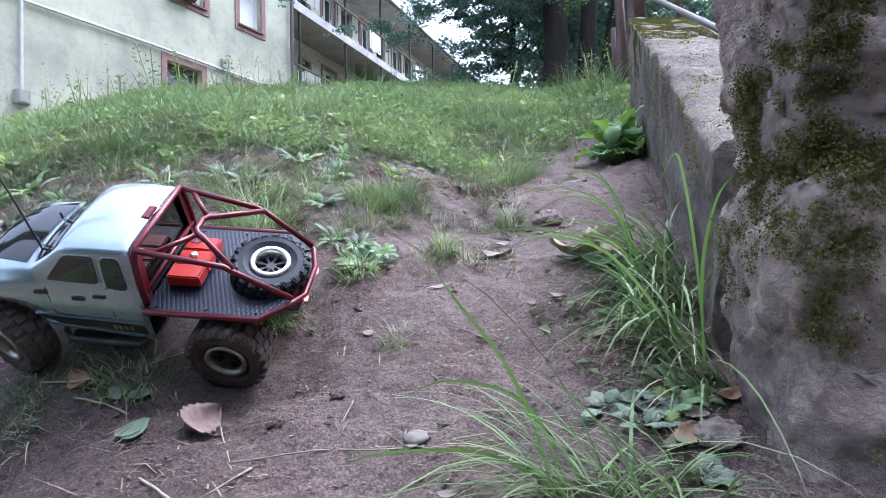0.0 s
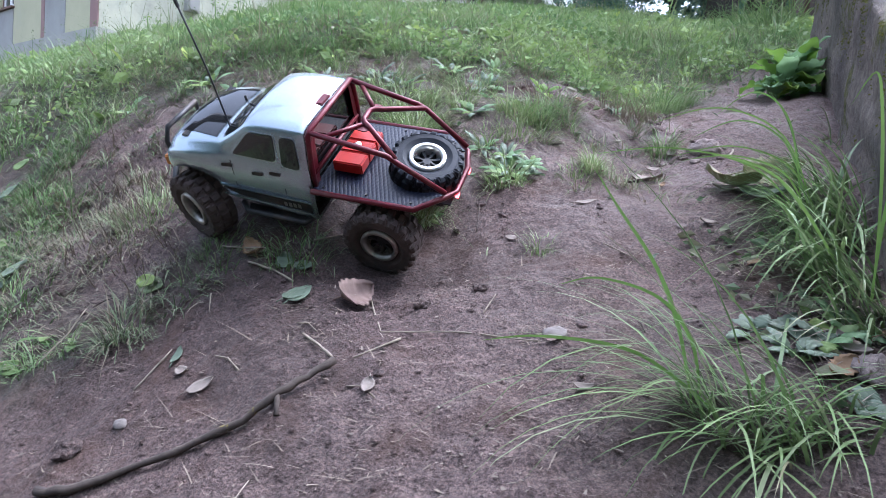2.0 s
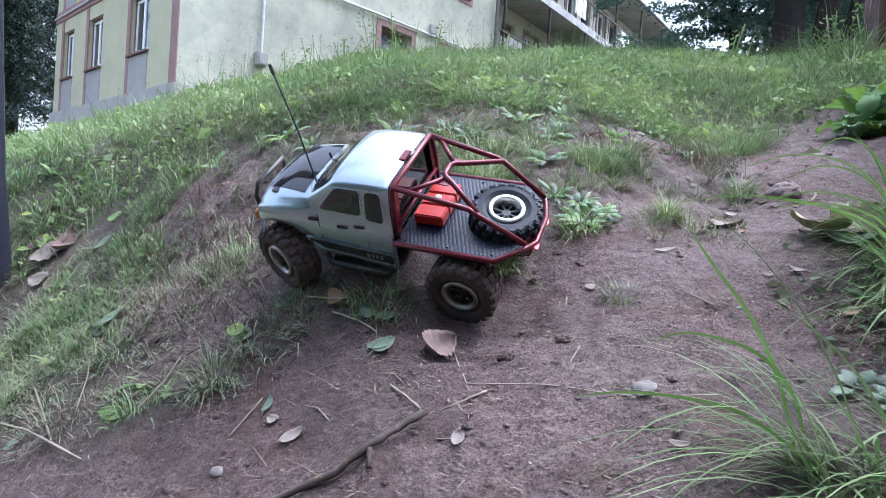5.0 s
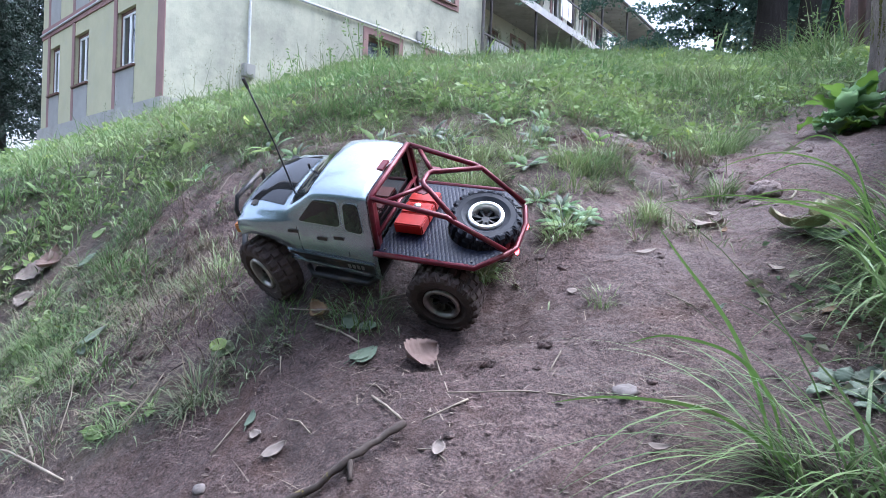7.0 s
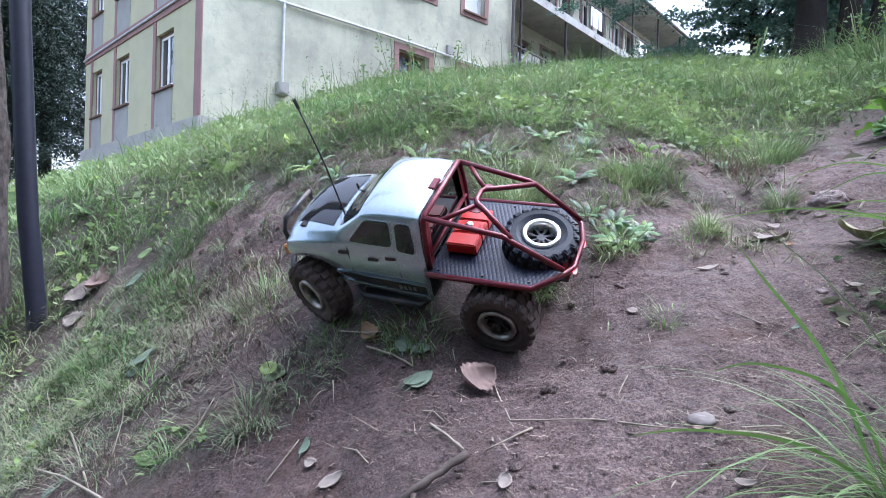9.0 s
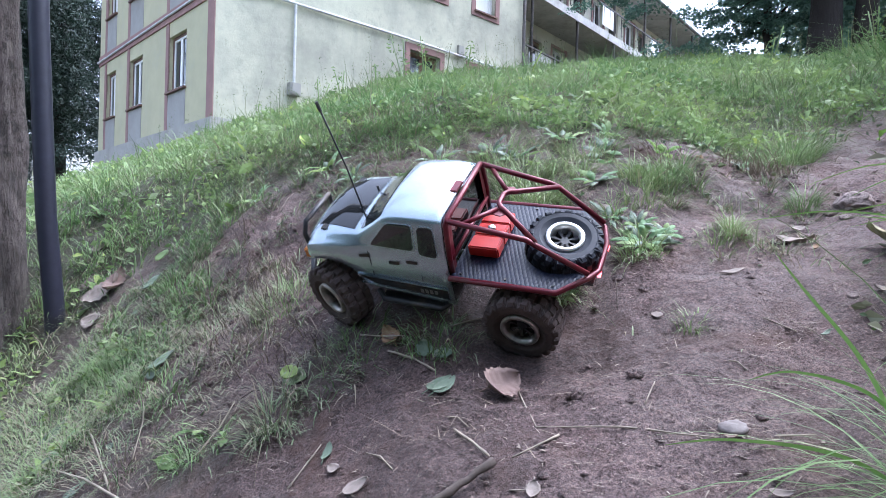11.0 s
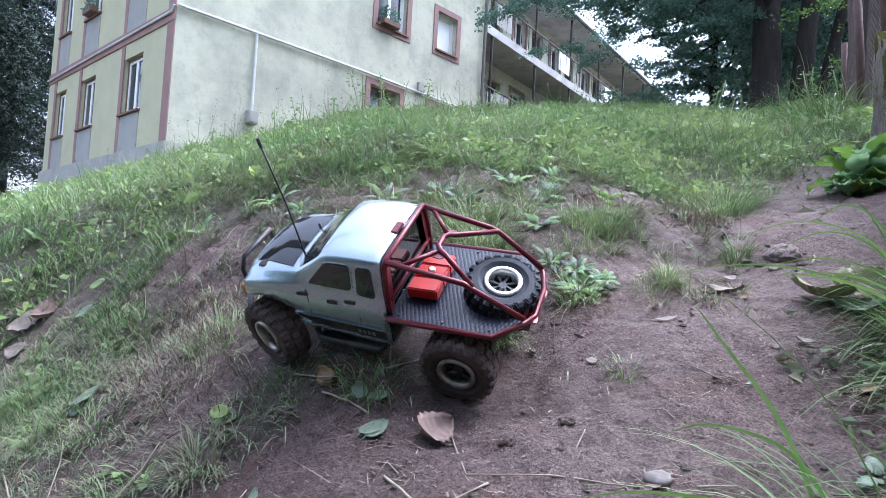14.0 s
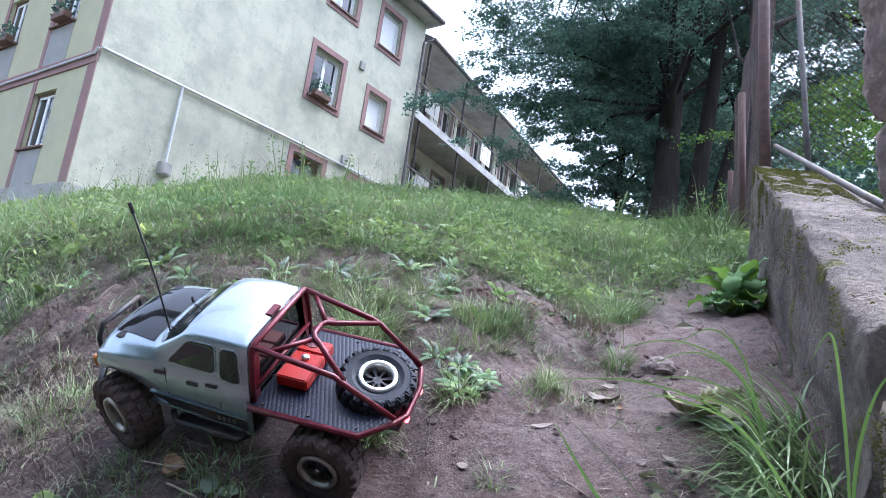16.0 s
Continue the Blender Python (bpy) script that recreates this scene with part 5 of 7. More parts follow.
for sgn in (1, -1):
    part("rail", tube_bm([(0.080, sgn * 0.074, 0.218), (KX + 0.012, sgn * 0.068, KZ + 0.004), (KX, sgn * 0.069, KZ - 0.003), (-0.114, sgn * 0.058, BZ + 0.006)], 0.0042, 8), M_RED, cage, "", True)
    part("strut", tube_bm([(0.062, sgn * 0.073, 0.212), (0.022, sgn * 0.023, 0.208)], 0.0036, 8), M_RED, cage, "", True)
    part("gusset", sheet_bm([(0.030, sgn * 0.034, 0.2075), (0.022, sgn * 0.020, 0.2075), (0.008, sgn * 0.030, 0.205), (0.014, sgn * 0.036, 0.206)][::sgn], 0.0015), M_RED, cage, "drilled red gusset plate")
    part("hoop_web", sheet_bm([(0.082, sgn * 0.083, BZ), (0.082, sgn * 0.083, 0.165), (0.080, sgn * 0.068, 0.215), (0.080, sgn * 0.062, 0.215), (0.081, sgn * 0.070, BZ)][::sgn], 0.001), M_RED, cage)
part("cross_hoop", tube_bm([(KX, -0.067, KZ), (0.008, -0.025, 0.206), (0.018, -0.019, 0.209), (0.023, -0.011, 0.210), (0.023, 0.011, 0.210), (0.018, 0.019, 0.209), (0.008, 0.025, 0.206), (KX, 0.067, KZ)], 0.0042, 8), M_RED, cage, "", True)
part("cross_bar", tube_bm([(0.082, -0.08, 0.150), (0.082, 0.08, 0.150)], 0.0035, 8), M_RED, cage, "", True)
part("brake_light", box_bm(0.0865, 0.098, -0.014, 0.014, 0.2225, 0.2275), M_RED, truck, "small dark red roof lamp", bevel=0.001)
for k, y in enumerate((-0.031, 0.0, 0.031)):
    part("fuel_cell" if k == 1 else "box_rib", box_bm(0.022, 0.070, y - 0.0147, y + 0.0147, BZ + 0.002, BZ + 0.021), M_REDBOX, truck, "bright red ribbed box", bevel=0.002)
lm = lathe_bm([(0.0001, 0), (0.006, 0), (0.006, 0.004), (0.003, 0.006), (0.0001, 0.006)], 14)
bmesh.ops.transform(lm, matrix=Matrix.Translation((0.046, 0.0, BZ + 0.021)) @ pose(0, 0, 0, 90), verts=lm.verts)
part("filler_cap", lm, M_CHROME, truck, "", True)


def tyre_bm(R, r, w):
    """A crawler tyre in one skin: rounded carcass, its tread cut into chunky lugs."""
    prof = [(0.0, -0.36), (0.35, -0.49), (0.64, -0.49), (0.66, -0.50), (0.72, -0.515), (0.80, -0.51), (0.98, -0.44), (1.0, -0.38), (1.0, -0.20), (1.0, -0.17), (1.0, -0.14), (1.0, 0.14), (1.0, 0.17), (1.0, 0.20), (1.0, 0.38), (0.98, 0.44), (0.80, 0.51), (0.72, 0.515), (0.66, 0.50), (0.64, 0.49), (0.35, 0.49), (0.0, 0.36)]
    n, lugs = 160, 20
    bm = bmesh.new()
    grid = []
    for share, v in prof:
        ring = []
        for k in range(n):
            off = 0.5 if v > 0.15 else (0.25 if v > -0.15 else 0.0)
            ph = (k / n * lugs + off + 0.5 * abs(v)) % 1
            proud = ph < 0.62 and abs(abs(v) - 0.17) > 0.02
            rad = r + (R - r) * share - (0.0 if proud or share < 0.75 else (0.0042 if share > 0.9 else 0.0020))
            side = 0.93 if not proud and 0.7 < share < 0.99 else 1.0
            ring.append(bm.verts.new((rad * math.cos(2 * math.pi * k / n), v * w * side, rad * math.sin(2 * math.pi * k / n))))
        grid.append(ring)
    for i in range(len(grid)):
        a, b = grid[i], grid[(i + 1) % len(grid)]
        for k in range(n):
            bm.faces.new((a[k], a[(k + 1) % n], b[(k + 1) % n], b[k]))
    return bm


def rim_bm(r, w):
    bm = lathe_bm([(r * 0.79, w * 0.30), (r * 0.81, w * 0.47), (r * 1.01, w * 0.47), (r * 1.02, w * 0.36), (r * 0.98, -w * 0.36), (r * 0.90, -w * 0.36), (r * 0.78, w * 0.10)], 36)
    return bm


def hub_bm(r, w):
    """A spoked wheel centre in one skin."""
    bm = bmesh.new()
    n = 64
    grid = []
    for share in (0.03, 0.14, 0.20, 0.23, 0.40, 0.55, 0.70, 0.79):
        ring = []
        for k in range(n):
            spoke = (k * 8 / n) % 1 < 0.4
            depth = 0.22 if share < 0.28 else (0.20 if spoke else 0.0)
            ring.append(bm.verts.new((share * r * math.cos(2 * math.pi * k / n), depth * w, share * r * math.sin(2 * math.pi * k / n))))
        grid.append(ring)
    for a, b in zip(grid, grid[1:]):
        for k in range(n):
            bm.faces.new((a[k], a[(k + 1) % n], b[(k + 1) % n], b[k]))
    bm.faces.new(grid[0])
    return bm


def wheel(name, at, R, tyre_mat, rim_mat, hub_mat):
    wh = put(name, None, truck)
    wh.matrix_basis = at
    part("tyre", tyre_bm(R, R * 0.50, R * 0.80), tyre_mat, wh)
    part("rim", rim_bm(R * 0.50, R * 0.80), rim_mat, wh, "alloy beadlock ring", True)
    part("hub", hub_bm(R * 0.50, R * 0.80), hub_mat, wh)
    return wh


DROP = {(REAR, -1): 0.018, (WB, -1): 0.006}
for x, steer in ((REAR, 0.0), (WB, -20.0)):
    for sgn in (1, -1):
        wheel("wheel", Matrix.Translation((x, sgn * 0.092, HUB - DROP.get((x, sgn), 0.003))) @ pose(0, 0, 0, 0, 0, (0 if sgn > 0 else 180) + steer), 0.059, M_MUDDY, M_RIM, M_BLACK)
spare = wheel("spare_wheel", Matrix.Translation((SPARE_AT[0], SPARE_AT[1], BZ + 0.004)) @ pose(0, 0, 0, 84, -9, 0), 0.056, M_RUBBER, M_CHROME, M_BLACK)
tagged(spare, "clean black spare tyre with polished ring")
# running gear
for y in (0.028, -0.028):
    part("chassis_rail", box_bm(-0.10, 0.34, y - 0.0025, y + 0.0025, 0.083, 0.100), M_BLACK, truck)
for x in (REAR, WB):
    part("axle", tube_bm([(x, -0.075, HUB), (x, 0.075, HUB)], 0.007, 10), M_BLACK, truck, "", True)
    lm = lathe_bm([(0.0001, -0.012), (0.012, -0.010), (0.015, 0), (0.012, 0.010), (0.0001, 0.012)], 16)
    bmesh.ops.transform(lm, matrix=Matrix.Translation((x, 0.012, HUB)) @ pose(0, 0, 0, 0, 0, 90), verts=lm.verts)
    part("axle_housing", lm, M_BLACK, truck, "", True)
    for sgn in (1, -1):
        part("shock", tube_bm([(x, sgn * 0.050, HUB + 0.004), (x + (0.02 if x < 0.1 else -0.02), sgn * 0.036, 0.112)], 0.0055, 10), M_BLACK, truck, "", True)
        part("link", tube_bm([(x, sgn * 0.040, HUB - 0.004), (0.15, sgn * 0.030, 0.078)], 0.003, 8), M_CHROME, truck, "", True)
part("skid", box_bm(0.10, 0.205, -0.036, 0.036, 0.072, 0.084), M_BLACK, truck, bevel=0.004)
part("driveshaft", tube_bm([(REAR + 0.012, 0.012, HUB), (0.13, 0.010, 0.082), (0.17, 0.010, 0.082), (0.288, 0.012, HUB)], 0.003, 8), M_CHROME, truck, "", True)
for y in (-0.03, 0.03):
    part("tail_lamp", box_bm(-0.1255, -0.121, y - 0.004, y + 0.004, 0.108, 0.115), M_TAIL, truck, "small red tail lamp")
part("interior", box_bm(0.095, 0.20, -0.06, 0.06, 0.10, 0.158), M_BLACK, truck)
# shadow-side inner arches
for sgn in (1, -1):
    part("inner_fender", box_bm(0.24, 0.345, sgn * 0.05 - 0.002, sgn * 0.05 + 0.002, 0.10, 0.150), M_BLACK, truck)


# ---- grass, weeds and litter ----
def open_ground(x, y):
    """Away from the truck's wheels, the wall and the pillar."""
    lx, ly = x + 0.48, y - 1.0
    clear = (np.abs(lx) > 0.24) | (np.abs(ly) > 0.14)
    return clear & ((x < 0.158 + 0.225 * y - 0.01) | (y > 2.8) | (y < 0.6)) & ~((x > 0.28) & (y < 0.96))


np.random.seed(21)


def scatter(n, az0, az1, r0, r1):
    az = np.radians(np.random.uniform(az0, az1, n))
    r = np.exp(np.random.uniform(math.log(r0), math.log(r1), n))
    return r * np.sin(az), r * np.cos(az), r


def clumpy(x, y, f, seed):
    return np.array([noise.noise((a * f, b * f, seed)) for a, b in zip(x, y)])


def keep_turf(x, y, hard=0.55, floor=0.33):
    t = turf(x, y) + 0.30 * clumpy(x, y, 3.2, 2.0) + 0.45 * clumpy(x, y, 8.0, 5.0) + 0.35 * clumpy(x, y, 20.0, 7.0)
    return (np.random.rand(len(x)) < np.clip((t - floor) / (0.75 * hard), 0.0, 1)) & open_ground(x, y)


def fan(cx, cy, per, length, spread, width, lean0=0.15, lean1=1.2, curl=0.5, shape=None, joints=3):
    """Plants of several blades or leaves spreading from each root."""
    i = np.repeat(np.arange(len(cx)), per)
    n = len(i)
    th, q = np.random.uniform(0, 6.283, n), np.sqrt(np.random.rand(n))
    px, py = cx[i] + spread[i] * q * np.cos(th), cy[i] + spread[i] * q * np.sin(th)
    lean = lean0 + (lean1 - lean0) * np.clip(q * np.random.uniform(0.5, 1.3, n), 0, 1.15)
    L = length[i] * np.clip(np.random.gamma(6, 1 / 6, n), 0.4, 1.7) * (1.1 - 0.3 * q)
    return blades(np.stack([px, py, surfs(px, py) - 0.004], -1), th + np.random.normal(size=n) * 0.5, L, lean, width[i] * np.random.uniform(0.6, 1.4, n), curl, joints, shape)


OVATE = (0.25, 0.95, 0.85, 0.0)
# a short sward, then clumps standing out of it
x, y, r = scatter(185000, -66, 27, 0.75, 14.0)
ok = keep_turf(x, y, 0.8)
x, y, r = x[ok], y[ok], r[ok]
n = len(x)
tall = np.clip(np.random.gamma(3.2, 0.31, n) * (0.032 + 0.010 * np.clip(r - 1.5, 0, 5)) * (1 + 0.5 * clumpy(x, y, 2.3, 9.0)), 0.012, 0.2)
wide = (0.0010 + 0.0011 * r) * np.random.uniform(0.6, 1.5, n)
worn = (turf(x, y) - 0.22 * (x < -0.9) + 0.40 * clumpy(x, y, 4.5, 41.0) < 0.80) & (r < 3.7)


def sward(pick, name, material, lean0, lean1, curl):
    """A stand of grass blades over the picked roots."""
    k = int(pick.sum())
    return put(name, fast_mesh(name, *blades(np.stack([x, y, surfs(x, y) - 0.004], -1)[pick], np.random.uniform(0, 6.283, k), tall[pick], np.random.uniform(lean0, lean1, k), wide[pick], curl), material))


lawn = sward(~worn, "grass", M_GRASS, 0.1, 1.25, 0.55)
tagged(lawn, "uneven meadow grass growing over the upper bank", "grass", kind="stuff")
mat_grass = sward(worn, "matted_grass", M_MATTED, 0.6, 1.5, 0.45)
tagged(mat_grass, "thin trampled grass mixed with dead blades on the bank", "grass", kind="stuff")
x, y, r = scatter(13500, -66, 27, 0.9, 13.0)
ok = keep_turf(x, y, 0.9, 0.40)
x, y, r = x[ok], y[ok], r[ok]
size = (0.048 + 0.017 * np.clip(r - 1.3, 0, 5)) * np.clip(np.random.gamma(5, 0.2, len(x)), 0.4, 1.9) * (1 + 0.5 * clumpy(x, y, 1.7, 51.0))
low = r < 2.0
pairs = [fan(x[low], y[low], 42, size[low], 0.45 * size[low], 0.0007 + 0.0007 * r[low], 0.2, 1.35, 0.6), fan(x[~low], y[~low], 26, size[~low], 0.5 * size[~low], 0.0008 + 0.0008 * r[~low], 0.1, 1.2, 0.55)]
meadow = put("meadow_clumps", fast_mesh("meadow_clumps", *joined(pairs), M_GRASS))
tagged(meadow, "clumps of longer grass standing out of the meadow", "grass", kind="stuff")
# broad-leaved weeds: rosettes and small leaves between them
x, y, r = scatter(17000, -64, 25, 1.0, 11.0)
ok = keep_turf(x, y, 0.9, 0.40) & (clumpy(x, y, 2.6, 14.0) + 0.7 * clumpy(x, y, 9.0, 15.0) > -0.05) & (np.random.rand(len(x)) < np.where(x > -0.8, 0.85, 0.25))
x, y, r = x[ok], y[ok], r[ok]
size = (0.010 + 0.0105 * r) * np.clip(np.random.gamma(5, 0.2, len(x)), 0.4, 1.8)
weeds = put("meadow_weeds", fast_mesh("meadow_weeds", *fan(x, y, 7, size, 0.12 * size, 0.34 * size, 0.5, 1.35, 0.35, OVATE), M_WEED))
tagged(weeds, "low broad-leaved weeds among the grass", "weeds", kind="stuff")
x, y, r = scatter(105000, -64, 24, 1.6, 11.0)
ok = keep_turf(x, y, 0.9, 0.45) & (clumpy(x, y, 2.6, 14.0) + 0.7 * clumpy(x, y, 11.0, 15.0) > 0.0) & (turf(x, y) > 0.45) & (np.random.rand(len(x)) < np.where(x > -0.8, 0.85, 0.3))
x, y, r = x[ok], y[ok], r[ok]
n = len(x)
clover = put("meadow_clover", fast_mesh("meadow_clover", *leaf_cards(np.stack([x, y, surfs(x, y) + 0.006 + np.random.rand(n) * 0.018 * r], -1), np.random.gamma(4.0, 0.25, n) * (0.006 + 0.0062 * r), flat=0.5, aspect=0.55), M_WEED))
tagged(clover, "small clover-like leaves scattered through the meadow", "weeds", kind="stuff")
# tall seed stalks along the crest
x, y, r = scatter(230, -46, 16, 4.2, 9.5)
n = len(x)
root = np.stack([x, y, surfs(x, y)], -1)
yaw, lean, tall = np.random.uniform(0, 6.283, n), np.random.uniform(0, 0.3, n), np.random.uniform(0.18, 0.50, n) * np.random.uniform(0.7, 1.0, n)
way = np.stack([np.sin(lean) * np.cos(yaw), np.sin(lean) * np.sin(yaw), np.cos(lean)], -1)
i = np.repeat(np.arange(n), 9)
up = np.random.uniform(0.68, 1.0, len(i))
heads = root[i] + way[i] * (tall[i] * up)[:, None] + np.random.normal(size=(len(i), 3)) * (0.035 * tall[i] * (1.15 - up) * 3)[:, None]
stalks = put("seed_stalks", fast_mesh("seed_stalks", *joined([blades(root, yaw, tall, lean, 0.0007 * r, 0.02), leaf_cards(heads, 0.0025 * r[i] * np.random.uniform(0.7, 1.4, len(i)), aspect=0.45)]), M_SEED))
tagged(stalks, "tall thin seed stalks standing above the meadow", "grass", kind="stuff")
# dry straw and plant litter lying on the soil
x, y, r = scatter(120000, -64, 24, 0.55, 3.0)
ok = open_ground(x, y) & (np.random.rand(len(x)) < np.clip(0.015 + (0.25 + 0.6 * np.sqrt(turf(x, y))) * clumpy(x, y, 7.0, 30.0) * (y > 0.7) + 0.6 * np.sqrt(turf(x, y)) * (y > 0.75) + 0.35 * (x < -0.62) * (y > 0.95), 0.012, 0.75))
x, y, r = x[ok], y[ok], r[ok]
n = len(x)
litter = put("dry_litter", fast_mesh("dry_litter", *blades(np.stack([x, y, surfs(x, y) + 0.002 + 0.018 * np.random.rand(n) * turf(x, y)], -1), np.random.uniform(0, 6.283, n), np.random.gamma(2.5, 0.011, n), np.random.uniform(1.25, 1.6, n), np.random.uniform(0.0006, 0.0018, n), 0.05), M_DRY))
tagged(litter, "dry straw and dead stems strewn over the soil", "litter", kind="stuff")
# chips of bark and straw trodden into the path
np.random.seed(35)
x, y, r = scatter(3600, -56, 24, 0.5, 2.2)
ok = open_ground(x, y) & (turf(x, y) < 0.5)
x, y = x[ok], y[ok]
n = len(x)
chips = put("straw_chips", fast_mesh("straw_chips", *blades(np.stack([x, y, surfs(x, y) + 0.002], -1), np.random.uniform(0, 6.283, n), np.random.gamma(2.2, 0.0034, n), np.random.uniform(1.35, 1.6, n), np.random.gamma(2.0, 0.0007, n), 0.03), M_CHIP))
tagged(chips, "short chips of straw and bark trodden into the path", "litter", kind="stuff")
# broken lumps on the cut faces of the bank
np.random.seed(33)
n = 700
k = np.random.randint(0, 3, n)
x = np.array([-1.12, -0.05, -0.90])[k] + np.random.normal(size=n) * np.array([0.17, 0.18, 0.16])[k]
y = np.array([1.36, 1.66, 1.05])[k] + np.random.normal(size=n) * np.array([0.10, 0.08, 0.10])[k]
s = np.clip(np.random.gamma(1.3, 0.0024, n), 0.001, 0.012)
ball = bmesh.new()
bmesh.ops.create_icosphere(ball, subdivisions=1, radius=1.0)
ball.verts.ensure_lookup_table()
ball_v, ball_f = np.array([v.co[:] for v in ball.verts]), np.array([[v.index for v in f.verts] for f in ball.faces])
ball.free()
m = len(ball_v)
v = np.stack([x, y, surfs(x, y)], -1)[:, None, :] + ball_v[None] * (s[:, None, None] * np.random.uniform(0.55, 1.4, (n, m, 1)))
lumps = put("soil_lumps", fast_mesh("soil_lumps", v.reshape(-1, 3), (np.arange(n)[:, None, None] * m + ball_f[None]).reshape(-1, 3), M_SOIL, True))
tagged(lumps, "broken lumps of brown earth on the cut bank", "soil", kind="stuff")
# small crumbs of earth and grit
np.random.seed(31)
x, y, r = scatter(9000, -60, 22, 0.55, 2.4)
ok = open_ground(x, y) & (turf(x, y) < 0.6)
x, y = x[ok], y[ok]
n = len(x)
s = np.random.gamma(1.5, 0.0009, n)
oct_v = np.array([[1, 0, 0], [-1, 0, 0], [0, 1, 0], [0, -1, 0], [0, 0, 0.7], [0, 0, -0.7]], float)
oct_f = np.array([[0, 2, 4], [2, 1, 4], [1, 3, 4], [3, 0, 4], [2, 0, 5], [1, 2, 5], [3, 1, 5], [0, 3, 5]])
v = np.stack([x, y, surfs(x, y)], -1)[:, None, :] + oct_v[None] * (s[:, None, None] * np.random.uniform(0.6, 1.4, (n, 6, 1)))
crumbs = put("soil_crumbs", fast_mesh("soil_crumbs", v.reshape(-1, 3), (np.arange(n)[:, None, None] * 6 + oct_f[None]).reshape(-1, 3), M_SOIL, True))
tagged(crumbs, "small crumbs of earth and grit on the path", "soil", kind="stuff")


def tuft(x, y, n, length, spread, seed, label, lean=0.7, width=0.0016, toward=None, material=None, joints=3):
    """A clump of arching grass blades from one root."""
    n = n if joints == 8 else int(n * 1.5)
    np.random.seed(seed)
    th, rr = np.random.uniform(0, 6.283, n), spread * np.sqrt(np.random.rand(n))
    px, py = x + rr * np.cos(th), y + rr * np.sin(th)
    yaw = th + np.random.normal(size=n) * 0.5
    if toward is not None:
        yaw = np.where(np.random.rand(n) < (0.9 if x > 0.2 else 0.65), radians(toward) + np.random.normal(size=n) * 0.6, yaw)
    L = length * np.random.gamma(6, 1 / 6, n)
    lean_of = np.abs(np.random.normal(size=n)) * lean * 0.6 + 0.25
    v, f = blades(np.stack([px, py, surfs(px, py) - 0.006], -1), yaw, L, lean_of, np.random.uniform(0.6, 1.4, n) * width, 0.55, joints)
    if joints < 8:
        ob = put("grass_tuft", fast_mesh("grass_tuft", v, f, material or M_LONG))
    else:
        ob = new("grass_tuft")
        base = Vector((x, y, surf(x, y)))
        ob.location = base
        nv, nf = len(v) // n, len(f) // n
        for k in range(n):
            put("blade", fast_mesh("blade", v[k * nv:(k + 1) * nv] - np.array(base), f[:nf], material or M_LONG), ob)
    return tagged(ob, label, "grass", group="grass tufts on the bank")


# low matted clumps between the bare places
np.random.seed(43)
pairs = []
for k in range(640):
    cx, cy = (np.random.uniform(-1.95, -0.62), np.random.uniform(0.82, 1.5)) if k % 5 < 2 else (np.random.uniform(-1.5, 0.16), np.random.uniform(1.13, 1.95))
    if np.random.rand() > 0.42 + 0.5 * float(turf(cx, cy)) or not bool(open_ground(np.array(cx), np.array(cy))):
        continue
    m = np.random.randint(25, 90)
    th, rr = np.random.uniform(0, 6.283, m), np.random.uniform(0.015, 0.05) * np.sqrt(np.random.rand(m))
    px, py = cx + rr * np.cos(th), cy + rr * np.sin(th)
    pairs.append(blades(np.stack([px, py, surfs(px, py) - 0.003], -1), th + np.random.normal(size=m) * 0.6, np.random.uniform(0.03, 0.055) * np.random.gamma(5, 0.2, m), np.random.uniform(0.5, 1.45, m), np.random.uniform(0.0012, 0.0030, m), 0.5))
clumps = put("low_grass", fast_mesh("low_grass", *joined(pairs), M_MATTED))
tagged(clumps, "low matted grass clumps scattered over the worn bank", "grass", kind="stuff")
# mown and trampled grass lying flat on the lower bank
np.random.seed(47)
n = 6500
k = np.random.randint(0, 7, n)
x = np.array([-0.58, -0.70, -0.96, -1.18, -1.40, -0.88, -1.15])[k] + np.random.normal(size=n) * np.array([0.060, 0.05, 0.12, 0.13, 0.16, 0.10, 0.10])[k]
y = np.array([0.850, 0.80, 0.90, 0.98, 1.06, 1.10, 1.16])[k] + np.random.normal(size=n) * np.array([0.040, 0.03, 0.06, 0.08, 0.10, 0.08, 0.08])[k]
ok = clumpy(x, y, 14.0, 71.0) + 0.6 * clumpy(x, y, 34.0, 72.0) > 0.05 + 0.22 * (k < 2)
x, y = x[ok], y[ok]
n = len(x)
flat = blades(np.stack([x, y, surfs(x, y) + 0.002 + 0.010 * np.random.rand(n)], -1), np.random.uniform(0, 6.283, n), np.random.gamma(4, 0.0085, n), np.random.uniform(1.05, 1.6, n), np.random.uniform(0.0010, 0.0026, n), 0.25)
clippings = put("grass_clippings", fast_mesh("grass_clippings", *flat, M_CLIP))
tagged(clippings, "pale trampled grass clippings lying on the lower bank", "litter", kind="stuff")
# dead blades under the long grass at the pillar
xa, ya = np.random.uniform(0.12, 0.31, 900), np.random.uniform(0.58, 1.0, 900)
near = open_ground(xa, ya) & (xa > 0.38 - 0.25 * ya)
xa, ya = xa[near], ya[near]
k = len(xa)
thatch = put("dead_grass", fast_mesh("dead_grass", *blades(np.stack([xa, ya, surfs(xa, ya) + 0.002], -1), np.random.uniform(0, 6.283, k), np.random.gamma(4, 0.011, k), np.random.uniform(1.1, 1.6, k), np.random.uniform(0.0007, 0.002, k), 0.1), M_DRY))
tagged(thatch, "dead brown grass lying at the pillar's foot", "litter", kind="stuff")
